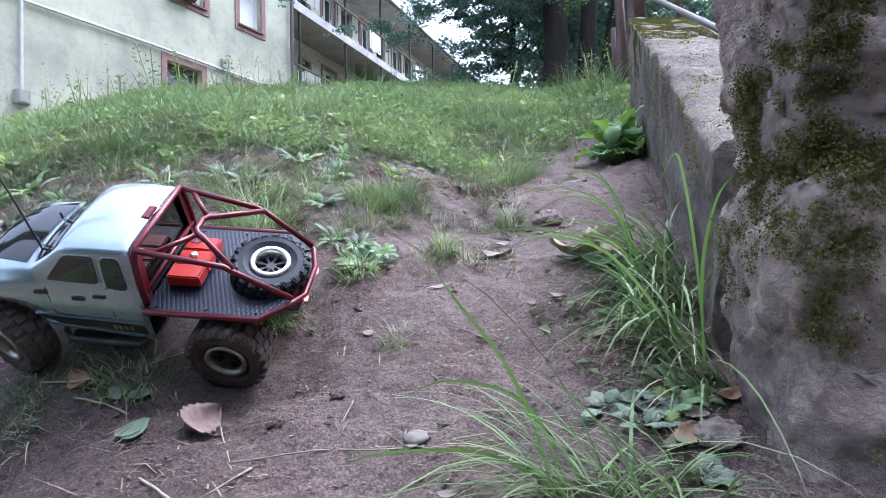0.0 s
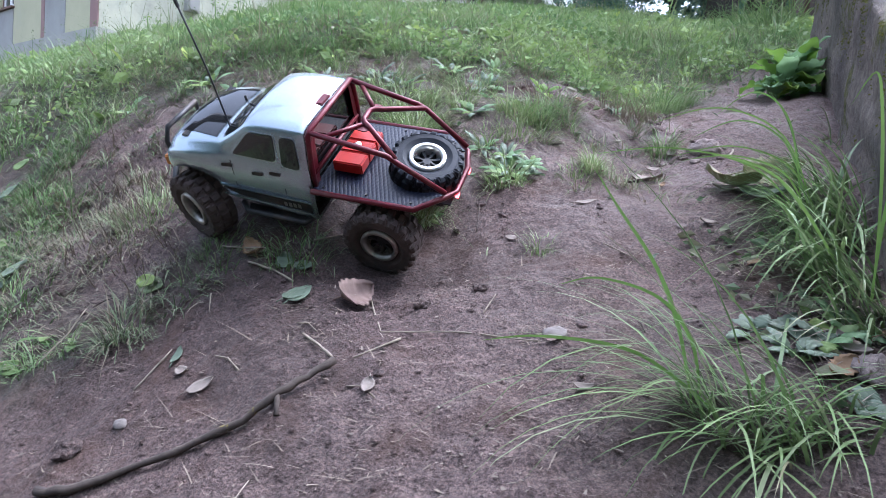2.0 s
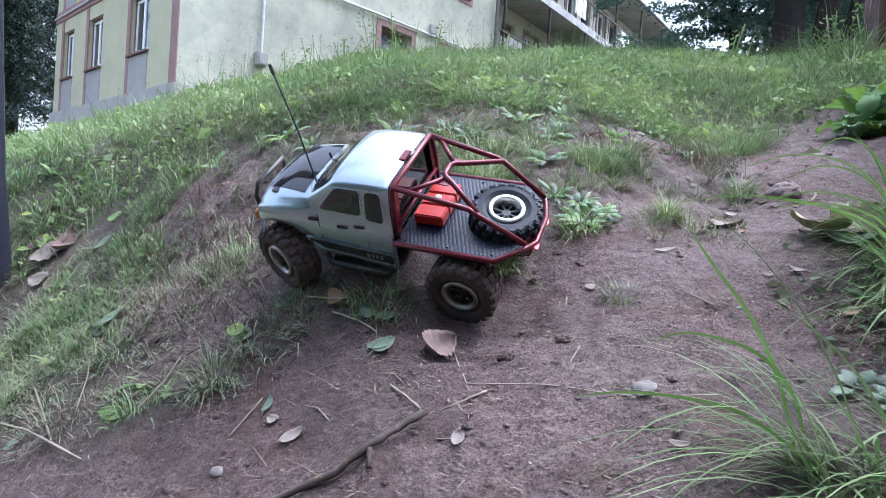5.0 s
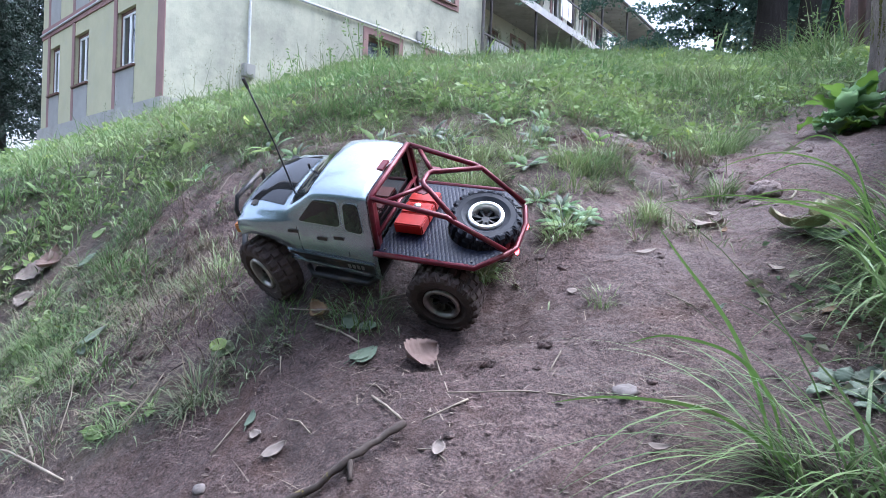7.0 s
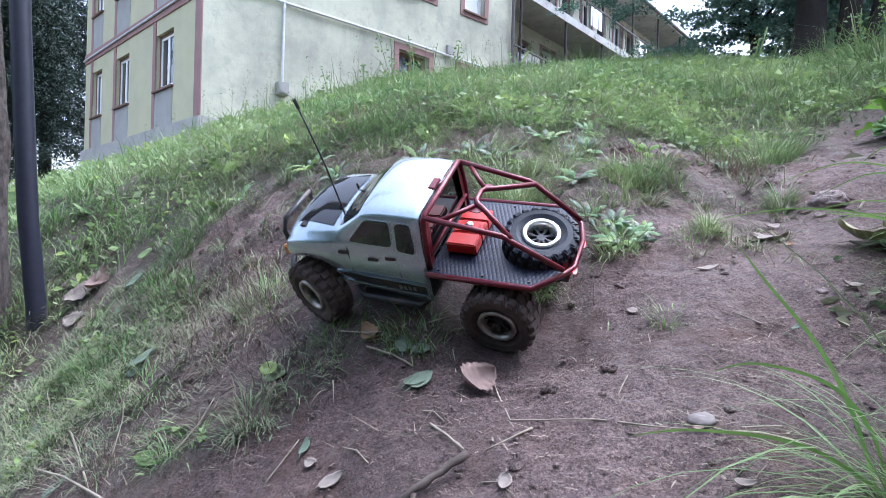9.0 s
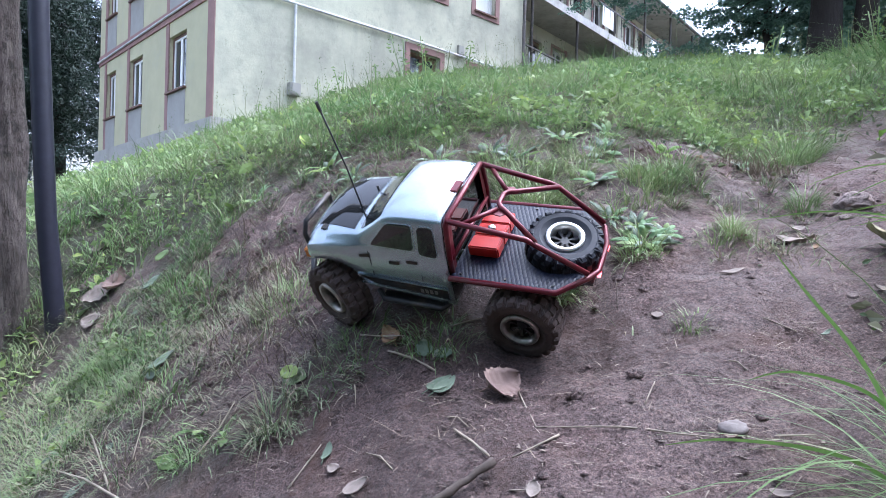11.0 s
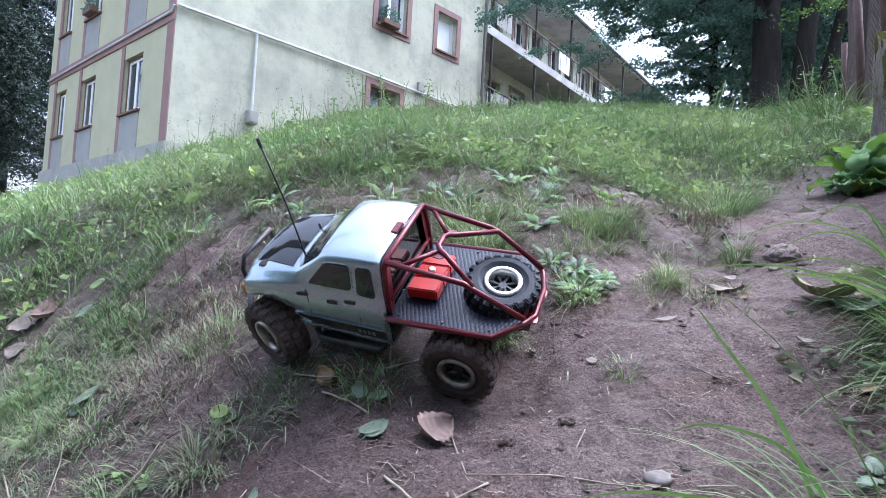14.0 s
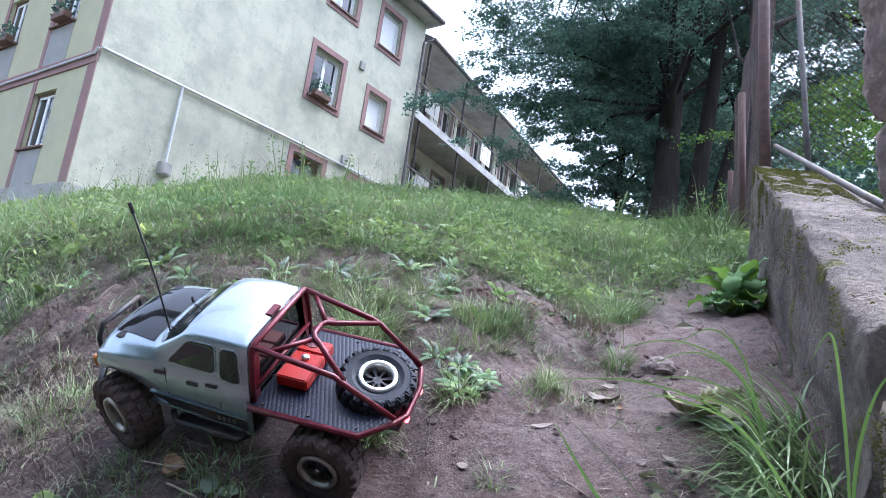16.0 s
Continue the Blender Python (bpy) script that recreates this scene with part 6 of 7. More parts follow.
# scraps of leaf on the bank
x, y = np.random.uniform(-1.95, 0.5, 5200), np.random.uniform(0.72, 3.0, 5200)
ok = open_ground(x, y) & (np.random.rand(5200) < 0.03 + 0.85 * turf(x, y) * (0.5 + clumpy(x, y, 5.0, 61.0))) & ((y > 1.1) | (x < -0.6))
xa, ya = np.random.uniform(0.10, 0.31, 260), np.random.uniform(0.58, 1.0, 260)
near = open_ground(xa, ya) & (xa > 0.36 - 0.25 * ya)
x, y = np.concatenate([x[ok], xa[near]]), np.concatenate([y[ok], ya[near]])
scraps = put("leaf_litter", fast_mesh("leaf_litter", *leaf_cards(np.stack([x, y, surfs(x, y) + 0.005 + 0.012 * (y > 1.9)], -1), np.random.gamma(3.0, 0.005, len(x)) * (0.55 + 0.35 * y) + 0.005, flat=0.7, aspect=0.55, fold=0.4), M_SCRAP))
tagged(scraps, "scraps of dead and wilted leaves over the bank", "litter", kind="stuff")


THIN = "small tuft of thin green grass on bare soil"
WIDE_T = "broad tuft of fine drooping grass on the bank"
for k, (x, y, n, length, spread, lab) in enumerate([
        (-0.404, 1.30, 420, 0.075, 0.055, WIDE_T), (0.19, 2.00, 360, 0.10, 0.07, WIDE_T), (-0.173, 1.16, 160, 0.055, 0.04, THIN), (-0.319, 1.05, 220, 0.060, 0.035, THIN), (-0.022, 1.265, 110, 0.045, 0.022, THIN),
        (-0.430, 0.885, 60, 0.045, 0.035, THIN), (-0.685, 0.785, 200, 0.060, 0.035, THIN), (-0.575, 1.115, 180, 0.055, 0.05, WIDE_T), (-0.154, 1.44, 220, 0.065, 0.05, WIDE_T), (-0.78, 1.265, 160, 0.06, 0.05, WIDE_T),
        (-1.02, 0.82, 160, 0.055, 0.08, WIDE_T), (-1.28, 1.02, 260, 0.065, 0.14, WIDE_T), (-1.55, 1.12, 260, 0.07, 0.16, WIDE_T), (0.13, 1.50, 120, 0.06, 0.03, THIN), (-0.60, 0.93, 40, 0.045, 0.04, THIN), (-0.09, 0.96, 60, 0.03, 0.02, THIN)]):
    tuft(x, y, n, length, spread, 100 + k, lab, 1.05 if y < 0.9 else 0.8, 0.0016, None, M_MATTED if y < 0.9 else None)
for k, (x, y, n, length, spread, lab) in enumerate([
        (-0.32, 1.066, 260, 0.062, 0.045, THIN), (-0.465, 0.885, 70, 0.05, 0.05, THIN), (-0.02, 1.231, 110, 0.045, 0.025, THIN), (-0.40, 1.262, 380, 0.075, 0.07, WIDE_T), (-0.585, 1.10, 260, 0.065, 0.05, WIDE_T), (-0.85, 1.08, 260, 0.06, 0.08, WIDE_T),
        (-0.675, 1.438, 260, 0.065, 0.06, WIDE_T), (-0.20, 1.41, 220, 0.065, 0.05, WIDE_T), (0.14, 1.84, 360, 0.085, 0.06, WIDE_T), (-0.563, 1.552, 260, 0.07, 0.07, WIDE_T), (-0.338, 1.625, 260, 0.07, 0.07, WIDE_T), (-0.592, 0.872, 70, 0.045, 0.05, THIN), (-0.46, 1.42, 420, 0.08, 0.07, WIDE_T)]):
    tuft(x, y, n, length, spread, 700 + k, lab, 0.95)
for k, (x, y, n, length, spread) in enumerate(((-0.604, 0.885, 45, 0.045, 0.05), (-0.463, 0.891, 60, 0.050, 0.045), (-0.18, 1.325, 110, 0.055, 0.05), (-0.052, 1.203, 70, 0.045, 0.035), (-1.02, 0.93, 110, 0.060, 0.06), (-1.15, 1.0, 130, 0.065, 0.07), (-1.32, 0.92, 150, 0.07, 0.08))):
    tuft(x, y, n, length, spread, 740 + k, "loose tuft of grass on the trampled lower bank", 1.15, 0.0018)
STRAWY = "matted dry brown grass hanging from the cut bank"
for k, (x, y, n, length, spread) in enumerate([(-1.0, 1.22, 260, 0.07, 0.06), (-1.12, 1.24, 260, 0.07, 0.06), (-0.90, 1.12, 260, 0.06, 0.07), (0.02, 1.72, 200, 0.07, 0.05), (0.08, 1.70, 200, 0.07, 0.05), (-0.95, 1.02, 300, 0.06, 0.08), (-0.84, 0.97, 260, 0.06, 0.07), (-1.25, 1.42, 160, 0.06, 0.05), (-0.16, 1.60, 140, 0.055, 0.06), (-0.60, 1.62, 200, 0.06, 0.08), (-1.08, 1.10, 260, 0.06, 0.07), (-0.72, 0.90, 200, 0.055, 0.06), (-1.35, 1.30, 200, 0.06, 0.08)]):
    tuft(x, y, n // 2, length, spread, 800 + k, STRAWY, 1.6, 0.0017, 250, M_DRY)
tr = random.Random(9)
for k in range(70):
    x, y = tr.uniform(-1.6, 0.15), tr.uniform(1.10, 1.9)
    if bool(open_ground(np.array(x), np.array(y))) and tr.random() < 0.15 + 0.8 * float(turf(x, y)):
        tuft(x, y, tr.randint(60, 190), tr.uniform(0.035, 0.075), tr.uniform(0.02, 0.05), 500 + k, tr.choice([THIN, WIDE_T]), 1.0)
# the long clumps beside the path and at the pillar's foot
LONG_CLUMP, DROOP = "large clump of long bright grass beside the path", "dense clump of long drooping grass against the stone pillar"
clump_path = tuft(0.115, 0.600, 95, 0.165, 0.030, 150, LONG_CLUMP, 1.2, 0.0031, 178, None, 8)
tuft(0.165, 0.585, 85, 0.15, 0.035, 151, LONG_CLUMP, 1.1, 0.0031, 190, None, 8)
tuft(0.215, 0.60, 55, 0.12, 0.04, 154, LONG_CLUMP, 1.1, 0.0034, 200, None, 8)
clump_pillar = tuft(0.30, 0.85, 120, 0.150, 0.045, 152, DROOP, 1.2, 0.0036, 182, None, 8)
tuft(0.335, 0.97, 110, 0.145, 0.045, 153, DROOP, 1.2, 0.0034, 178, None, 8)
tuft(0.30, 0.76, 90, 0.10, 0.04, 155, DROOP, 1.2, 0.0032, 190, None, 8)
WALL_CLUMP = "clump of long grass at the foot of the concrete wall"
clump_wall = tuft(0.335, 1.06, 110, 0.155, 0.045, 640, WALL_CLUMP, 1.15, 0.0036, 182, None, 8)
for k, (x, y, n, length) in enumerate(((0.30, 1.01, 70, 0.15), (0.355, 1.14, 80, 0.13), (0.285, 0.93, 60, 0.14))):
    tuft(x, y, n, length, 0.045, 641 + k, WALL_CLUMP, 1.15, 0.0036, 182, None, 8)
TALL = "tall arching grass at the head of the wall"
for k, (az, r) in enumerate(((12.0, 4.4), (14.0, 3.9), (13.0, 5.2), (15.0, 4.6), (10.5, 5.6), (16.0, 5.4), (11.5, 6.4))):
    tuft(r * math.sin(radians(az)), r * math.cos(radians(az)), 150, 0.26, 0.14, 160 + k, TALL, 0.9, 0.0058, None, None, 5)


def long_blade(points, width, label, clump):
    """One long strap of grass along points."""
    pts = [Vector(p) for p in points]
    fine = []
    for i in range(len(pts) - 1):
        for t in np.linspace(0, 1, 6, endpoint=False):
            p0, p1, p2, p3 = pts[max(i - 1, 0)], pts[i], pts[i + 1], pts[min(i + 2, len(pts) - 1)]
            fine.append(0.5 * ((2 * p1) + (p2 - p0) * t + (2 * p0 - 5 * p1 + 4 * p2 - p3) * t * t + (3 * p1 - p0 - 3 * p2 + p3) * t ** 3))
    fine.append(pts[-1])
    bm = bmesh.new()
    rows = []
    m = len(fine)
    for i, p in enumerate(fine):
        d = (fine[min(i + 1, m - 1)] - fine[max(i - 1, 0)]).normalized()
        s = d.cross(Vector((0, 1, 0.2))).normalized()
        w = width * min(1.0, 0.4 + i / m * 2) * (1 - (i / (m - 1)) ** 3)
        rows.append([bm.verts.new(p - s * w / 2), bm.verts.new(p + Vector((0, 0.12 * w, -0.12 * w))), bm.verts.new(p + s * w / 2)])
    for a, b in zip(rows, rows[1:]):
        for j in range(2):
            bm.faces.new((a[j], a[j + 1], b[j + 1], b[j]))
    bmesh.ops.remove_doubles(bm, verts=bm.verts, dist=1e-6)
    bmesh.ops.translate(bm, verts=bm.verts, vec=-clump.location)
    return part("blade", bm, M_BLADE, clump, label, True)


BLADE = "single long grass blade arching over the path"
gz = surf(0.09, 0.62)
long_blade([(0.09, 0.62, gz), (0.072, 0.63, gz + 0.07), (0.045, 0.64, gz + 0.13), (0.0, 0.65, gz + 0.19), (-0.025, 0.655, gz + 0.225)], 0.0045, BLADE, clump_path)
long_blade([(0.10, 0.63, gz), (0.085, 0.63, gz + 0.06), (0.05, 0.63, gz + 0.10), (-0.01, 0.62, gz + 0.115), (-0.05, 0.61, gz + 0.105)], 0.004, BLADE, clump_path)
long_blade([(0.11, 0.60, gz), (0.03, 0.59, gz + 0.05), (-0.06, 0.59, gz + 0.055), (-0.12, 0.58, gz + 0.045)], 0.004, BLADE, clump_path)
gz = surf(0.31, 0.80)
long_blade([(0.31, 0.80, gz), (0.30, 0.79, gz + 0.12), (0.285, 0.78, gz + 0.22), (0.27, 0.77, gz + 0.26), (0.245, 0.76, gz + 0.22)], 0.004, BLADE, clump_pillar)
long_blade([(0.30, 0.78, gz), (0.295, 0.76, gz + 0.12), (0.31, 0.75, gz + 0.20), (0.335, 0.745, gz + 0.235)], 0.0045, BLADE, clump_pillar)
gw = surf(0.33, 1.06)
PALE_BLADE = "long grey-green grass blade bending over the path"
for k, (dx, dy, up) in enumerate(((-0.22, 0.06, 0.10), (-0.26, -0.02, 0.15), (-0.17, 0.10, 0.14), (-0.20, -0.10, 0.07), (-0.13, 0.02, 0.17), (-0.30, 0.04, 0.08))):
    bx, by = 0.325 - 0.012 * k, 1.06 - 0.02 * k
    long_blade([(bx, by, gw), (bx + dx * 0.22, by + dy * 0.3, gw + up * 0.75), (bx + dx * 0.6, by + dy * 0.6, gw + up), (bx + dx, by + dy, gw + up * 0.78)], 0.0030, PALE_BLADE, clump_wall)
long_blade([(0.30, 0.82, gz), (0.20, 0.83, gz + 0.14), (0.08, 0.84, gz + 0.17)], 0.004, BLADE, clump_pillar)


def leaf_mesh(length, width, curl, seed, lobed=False, solid=True):
    """A dry or fresh leaf: pointed outline, folded along its rib and curled."""
    rnd = random.Random(seed)
    bm = bmesh.new()
    n = 24 if lobed else 12
    rows = []
    for i in range(n + 1):
        t = i / n
        w = width / 2 * math.sin(math.pi * t ** 0.8) ** 0.7 * (1 + (0.14 * lobed * math.sin(t * 38 + seed) if lobed else 0.06 * math.sin(t * 30)))
        xx = length * (t - 0.5)
        rowv = []
        for j in range(-3, 4):
            u = j / 3
            zz = curl * length * ((t - 0.5) ** 2 * 1.2 + 0.3 * (width / length) * u * u) + 0.05 * length * noise.noise((t * 4, u * 2, seed))
            rowv.append(bm.verts.new((xx, u * w, zz)))
        rows.append(rowv)
    for a, b in zip(rows, rows[1:]):
        for j in range(6):
            bm.faces.new((a[j], a[j + 1], b[j + 1], b[j]))
    bmesh.ops.remove_doubles(bm, verts=bm.verts, dist=1e-6)
    if solid:
        ext = bmesh.ops.extrude_face_region(bm, geom=list(bm.faces))
        bmesh.ops.translate(bm, verts=[g for g in ext["geom"] if isinstance(g, bmesh.types.BMVert)], vec=(0, 0, -0.0006))
    tube_bm([(-length * 0.5, 0, curl * length * 0.3), (-length * 0.75, 0.01 * length, curl * length * 0.2)], 0.0008, 5, bm)
    return bm


def leaf_at(x, y, length, width, curl, yaw, material, label, seed, lobed=False, lift=0.004, tilt=(0, 0)):
    ob = part("fallen_leaf", leaf_mesh(length, width, curl, seed, lobed), material, None, "", True)
    ob.matrix_world = slope_pose(x, y, yaw, lift) @ pose(0, 0, 0, tilt[0], tilt[1], 0)
    return tagged(ob, label, "leaf", group="fallen leaves on the bank")


leaf_at(-0.332, 0.803, 0.052, 0.056, 0.55, 20, M_DEAD, "folded pinkish-brown dead leaf on the mud", 1, 0.6, 0.010, (20, -8))
leaf_at(0.083, 1.262, 0.068, 0.038, 0.5, 10, M_PALE, "pale crumpled dead leaf on the path", 2, True)
leaf_at(-0.029, 1.10, 0.042, 0.011, 0.15, 25, M_PALE, "slim pale dead leaf on the path", 3)
leaf_at(-0.285, 1.139, 0.045, 0.035, 0.2, 40, M_SAGE, "grey-green fallen leaf beside a tuft", 45)
leaf_at(-0.53, 0.876, 0.036, 0.022, 0.4, 15, M_DEAD, "pinkish dead leaf among grass stems", 46, True)
leaf_at(-0.471, 0.655, 0.036, 0.018, 0.3, 50, M_PALE, "pale brown dead leaf on the mud", 4)
leaf_at(-0.411, 0.795, 0.042, 0.026, 0.2, 70, M_SAGE, "grey-green fallen leaf on the mud", 5)
leaf_at(-1.128, 1.005, 0.062, 0.048, 0.2, 30, M_SAGE, "broad grey-green leaf among grass", 6)
leaf_at(-1.88, 1.53, 0.14, 0.09, 0.5, 60, M_PALE, "large pale crumpled leaf in the grass", 7, True)
leaf_at(-1.80, 1.42, 0.09, 0.06, 0.4, 10, M_PALE, "large pale crumpled leaf in the grass", 8, True)
leaf_at(-0.69, 0.85, 0.055, 0.035, 0.15, 0, M_WEED, "fresh green leaf lying on the soil", 9)
leaf_at(-0.474, 0.868, 0.040, 0.028, 0.15, 100, M_SAGE, "grey-green fallen leaf on the mud", 10)
leaf_at(-0.438, 0.860, 0.035, 0.022, 0.15, 10, M_SAGE, "grey-green fallen leaf on the mud", 11)
leaf_at(-0.42, 0.80, 0.044, 0.030, 0.2, 75, M_SAGE, "grey-green fallen leaf on the mud", 12)
leaf_at(-0.535, 0.88, 0.045, 0.03, 0.6, 140, M_BROWN, "curled brown leaf beside a tuft", 13, True)
leaf_at(0.317, 0.742, 0.045, 0.02, 0.5, 20, M_BROWN, "curled orange-brown leaf at the pillar's foot", 14)
leaf_at(0.223, 0.717, 0.050, 0.026, 0.4, 10, M_SAGE, "grey-green leaf under long grass", 15, True)
leaf_at(0.200, 0.740, 0.040, 0.024, 0.5, 60, M_SAGE, "grey-green leaf under long grass", 16, True)
leaf_at(0.255, 0.70, 0.045, 0.024, 0.5, 120, M_PALE, "pale dead leaf under long grass", 43, True)
leaf_at(0.235, 0.665, 0.04, 0.024, 0.5, 220, M_BROWN, "curled brown leaf under long grass", 44, True)
leaf_at(0.215, 1.175, 0.105, 0.062, 0.6, 150, M_OLIVE, "wilting olive leaf lying curled on the path", 17, True, 0.012, (24, 0))
leaf_at(0.285, 1.185, 0.100, 0.070, 0.7, 40, M_OLIVE, "wilting olive leaf lying curled on the path", 18, True, 0.014, (28, 6))
leaf_at(0.208, 1.165, 0.05, 0.018, 0.5, 10, M_PALE, "pale curled edge of a fallen leaf", 27, False, 0.008)
leaf_at(0.262, 1.145, 0.085, 0.042, 0.5, 170, M_SAGE, "pale underside of a fallen leaf", 19, False, 0.008)
leaf_at(-2.129, 1.72, 0.06, 0.04, 0.4, 20, M_PALE, "pale crumpled dead leaf in the grass", 30, True)
leaf_at(-2.04, 1.60, 0.08, 0.05, 0.4, 80, M_PALE, "pale crumpled dead leaf in the grass", 31, True)
leaf_at(-1.83, 1.53, 0.11, 0.07, 0.6, 120, M_DEAD, "large pinkish crumpled leaf in the grass", 32, True, 0.015, (20, 0))
leaf_at(-1.69, 1.37, 0.09, 0.06, 0.3, 20, M_DEAD, "pinkish crumpled leaf in the grass", 33, True)
leaf_at(-1.63, 1.52, 0.09, 0.045, 0.2, 10, M_WEED, "broad fresh green leaf among grass", 34, False, 0.03)
leaf_at(-1.567, 1.42, 0.10, 0.05, 0.2, 30, M_SAGE, "broad grey-green leaf among grass", 35, False, 0.02)
leaf_at(-1.42, 1.445, 0.055, 0.03, 0.4, 60, M_PALE, "pale crumpled dead leaf on the cut bank", 36, True)
leaf_at(-1.134, 1.02, 0.065, 0.055, 0.15, 70, M_SAGE, "broad grey-green leaf among grass", 37, False, 0.015)
leaf_at(-0.70, 0.85, 0.055, 0.028, 0.15, 0, M_WEED, "fresh green leaf lying on the soil", 38, False, 0.012)
leaf_at(-0.87, 0.765, 0.05, 0.022, 0.15, 20, M_WEED, "fresh green leaf lying on the soil", 39)
leaf_at(-1.10, 0.80, 0.075, 0.045, 0.15, 60, M_SAGE, "lobed grey-green leaf on the mud", 40, True)
leaf_at(-0.95, 1.40, 0.035, 0.02, 0.4, 60, M_PALE, "pale curled dead leaf on the bank", 41, True)
leaf_at(-0.862, 0.757, 0.05, 0.02, 0.1, 5, M_WEED, "fresh green leaf lying on the soil", 20)
leaf_at(-1.45, 1.03, 0.09, 0.06, 0.2, 80, M_SAGE, "broad grey-green leaf among grass", 21)
leaf_at(0.10, 1.36, 0.035, 0.02, 0.3, 30, M_PALE, "small pale dead leaf on the path", 22)
leaf_at(-0.55, 0.72, 0.03, 0.016, 0.3, 120, M_SAGE, "grey-green fallen leaf on the mud", 23)
rnd = random.Random(77)
for k in range(34):
    x, y = rnd.uniform(-1.5, 0.2), rnd.uniform(0.62, 1.75)
    if bool(open_ground(np.array(x), np.array(y))):
        s = rnd.uniform(0.014, 0.034)
        leaf_at(x, y, s, s * rnd.uniform(0.4, 0.75), rnd.uniform(0.1, 0.6), rnd.uniform(0, 360), rnd.choice([M_PALE, M_SAGE, M_DEAD, M_BROWN, M_PALE]), "small dry leaf scrap on the bank", 200 + k)


def rosette(x, y, n, length, width, seed, label, upright=0.5, material=None, teeth=1.2, bow=-0.4):
    """A broad-leaved weed: leaves on stalks from one crown."""
    rnd = random.Random(seed)
    plant = tagged(new("weed_plant"), label, "plant", group="broad-leaved weeds")
    plant.matrix_world = slope_pose(x, y, rnd.uniform(0, 360))
    for k in range(n):
        L = length * rnd.uniform(0.6, 1.2)
        bm = leaf_mesh(L, width * rnd.uniform(0.7, 1.2), bow, seed + k, teeth, False)
        bmesh.ops.transform(bm, matrix=pose(0, 0, 0, 0, 0, k * 137.5 + rnd.uniform(-20, 20)) @ pose(0, 0, 0, 0, -(4 + rnd.uniform(2, 42) * upright), 0) @ Matrix.Translation((L * 0.75, 0, 0.004)), verts=bm.verts)
        part("leaf", bm, material or rnd.choice([M_DOCK, M_WEED, M_SAGE]), plant, "", True)
    return plant


ROS = "low dandelion-like weed with toothed leaves on the bank"
for k, (x, y, n, length, width, up) in enumerate([(-0.19, 1.215, 26, 0.038, 0.015, 0.5), (-0.14, 1.20, 16, 0.036, 0.015, 0.4), (-0.30, 1.045, 14, 0.04, 0.016, 0.4), (-0.80, 1.34, 18, 0.055, 0.022, 0.5), (-0.88, 1.29, 16, 0.055, 0.022, 0.4), (-0.72, 1.26, 10, 0.05, 0.022, 0.4), (-0.60, 1.60, 14, 0.07, 0.026, 0.6), (-0.42, 1.70, 14, 0.07, 0.026, 0.6), (-1.10, 1.62, 14, 0.07, 0.028, 0.6), (-0.29, 1.56, 12, 0.05, 0.022, 0.4), (-0.32, 1.80, 12, 0.06, 0.026, 0.6), (0.43, 2.60, 14, 0.06, 0.03, 0.5), (-0.17, 1.17, 10, 0.055, 0.018, 0.4), (-0.30, 1.10, 9, 0.04, 0.016, 0.5), (-0.856, 1.316, 14, 0.06, 0.018, 0.4), (-0.73, 1.56, 14, 0.07, 0.022, 0.6),
                                                   (-0.244, 1.25, 12, 0.05, 0.018, 0.7), (-0.286, 1.354, 14, 0.055, 0.024, 0.4), (-0.75, 1.44, 14, 0.06, 0.024, 0.5), (-0.559, 1.294, 8, 0.045, 0.02, 0.4), (-0.176, 1.181, 16, 0.058, 0.020, 0.5), (-1.30, 0.92, 9, 0.05, 0.02, 0.4), (-0.95, 1.50, 12, 0.06, 0.02, 0.6), (-0.5, 1.52, 12, 0.06, 0.022, 0.6), (-0.3, 1.62, 12, 0.055, 0.022, 0.6), (0.02, 1.72, 12, 0.05, 0.02, 0.6), (-1.35, 1.6, 12, 0.07, 0.025, 0.6), (0.30, 2.35, 10, 0.06, 0.03, 0.5), (-0.05, 1.95, 10, 0.05, 0.025, 0.6)]):
    rosette(x, y, max(5, int(n * 0.7)), length * 0.8, width * 0.72, 300 + 20 * k, ROS, up, None, 1.6)
DOCK = "bright leafy dock plant growing against the concrete wall"


def dock_leaf(length, width, steep, arch, seed):
    """A long-stalked broad leaf rising from the crown and arching outward, with a wavy edge."""
    bm = bmesh.new()
    n, rows = 16, []
    x = z = 0.0
    for i in range(n + 1):
        t = i / n
        a = steep - arch * t ** 1.6
        if i:
            x, z = x + length / n * math.cos(a), z + length / n * math.sin(a)
        u = (t - 0.28) / 0.72
        w = 0.0016 if u <= 0 else 0.0016 + width / 2 * math.sin(math.pi * u ** 0.75) ** 0.75
        wave = 0.10 * width * math.sin(u * 21 + seed) if u > 0 else 0
        row = []
        for j in (-1, -0.5, 0, 0.5, 1):
            lift = (0.30 * abs(j) * w + wave * j * j * (1 if j > 0 else -0.8))
            row.append(bm.verts.new((x - lift * math.sin(a), j * w * (1 + 0.08 * math.sin(u * 33 + seed)), z + lift * math.cos(a))))
        rows.append(row)
    for a, b in zip(rows, rows[1:]):
        for j in range(4):
            bm.faces.new((a[j], a[j + 1], b[j + 1], b[j]))
    return bm


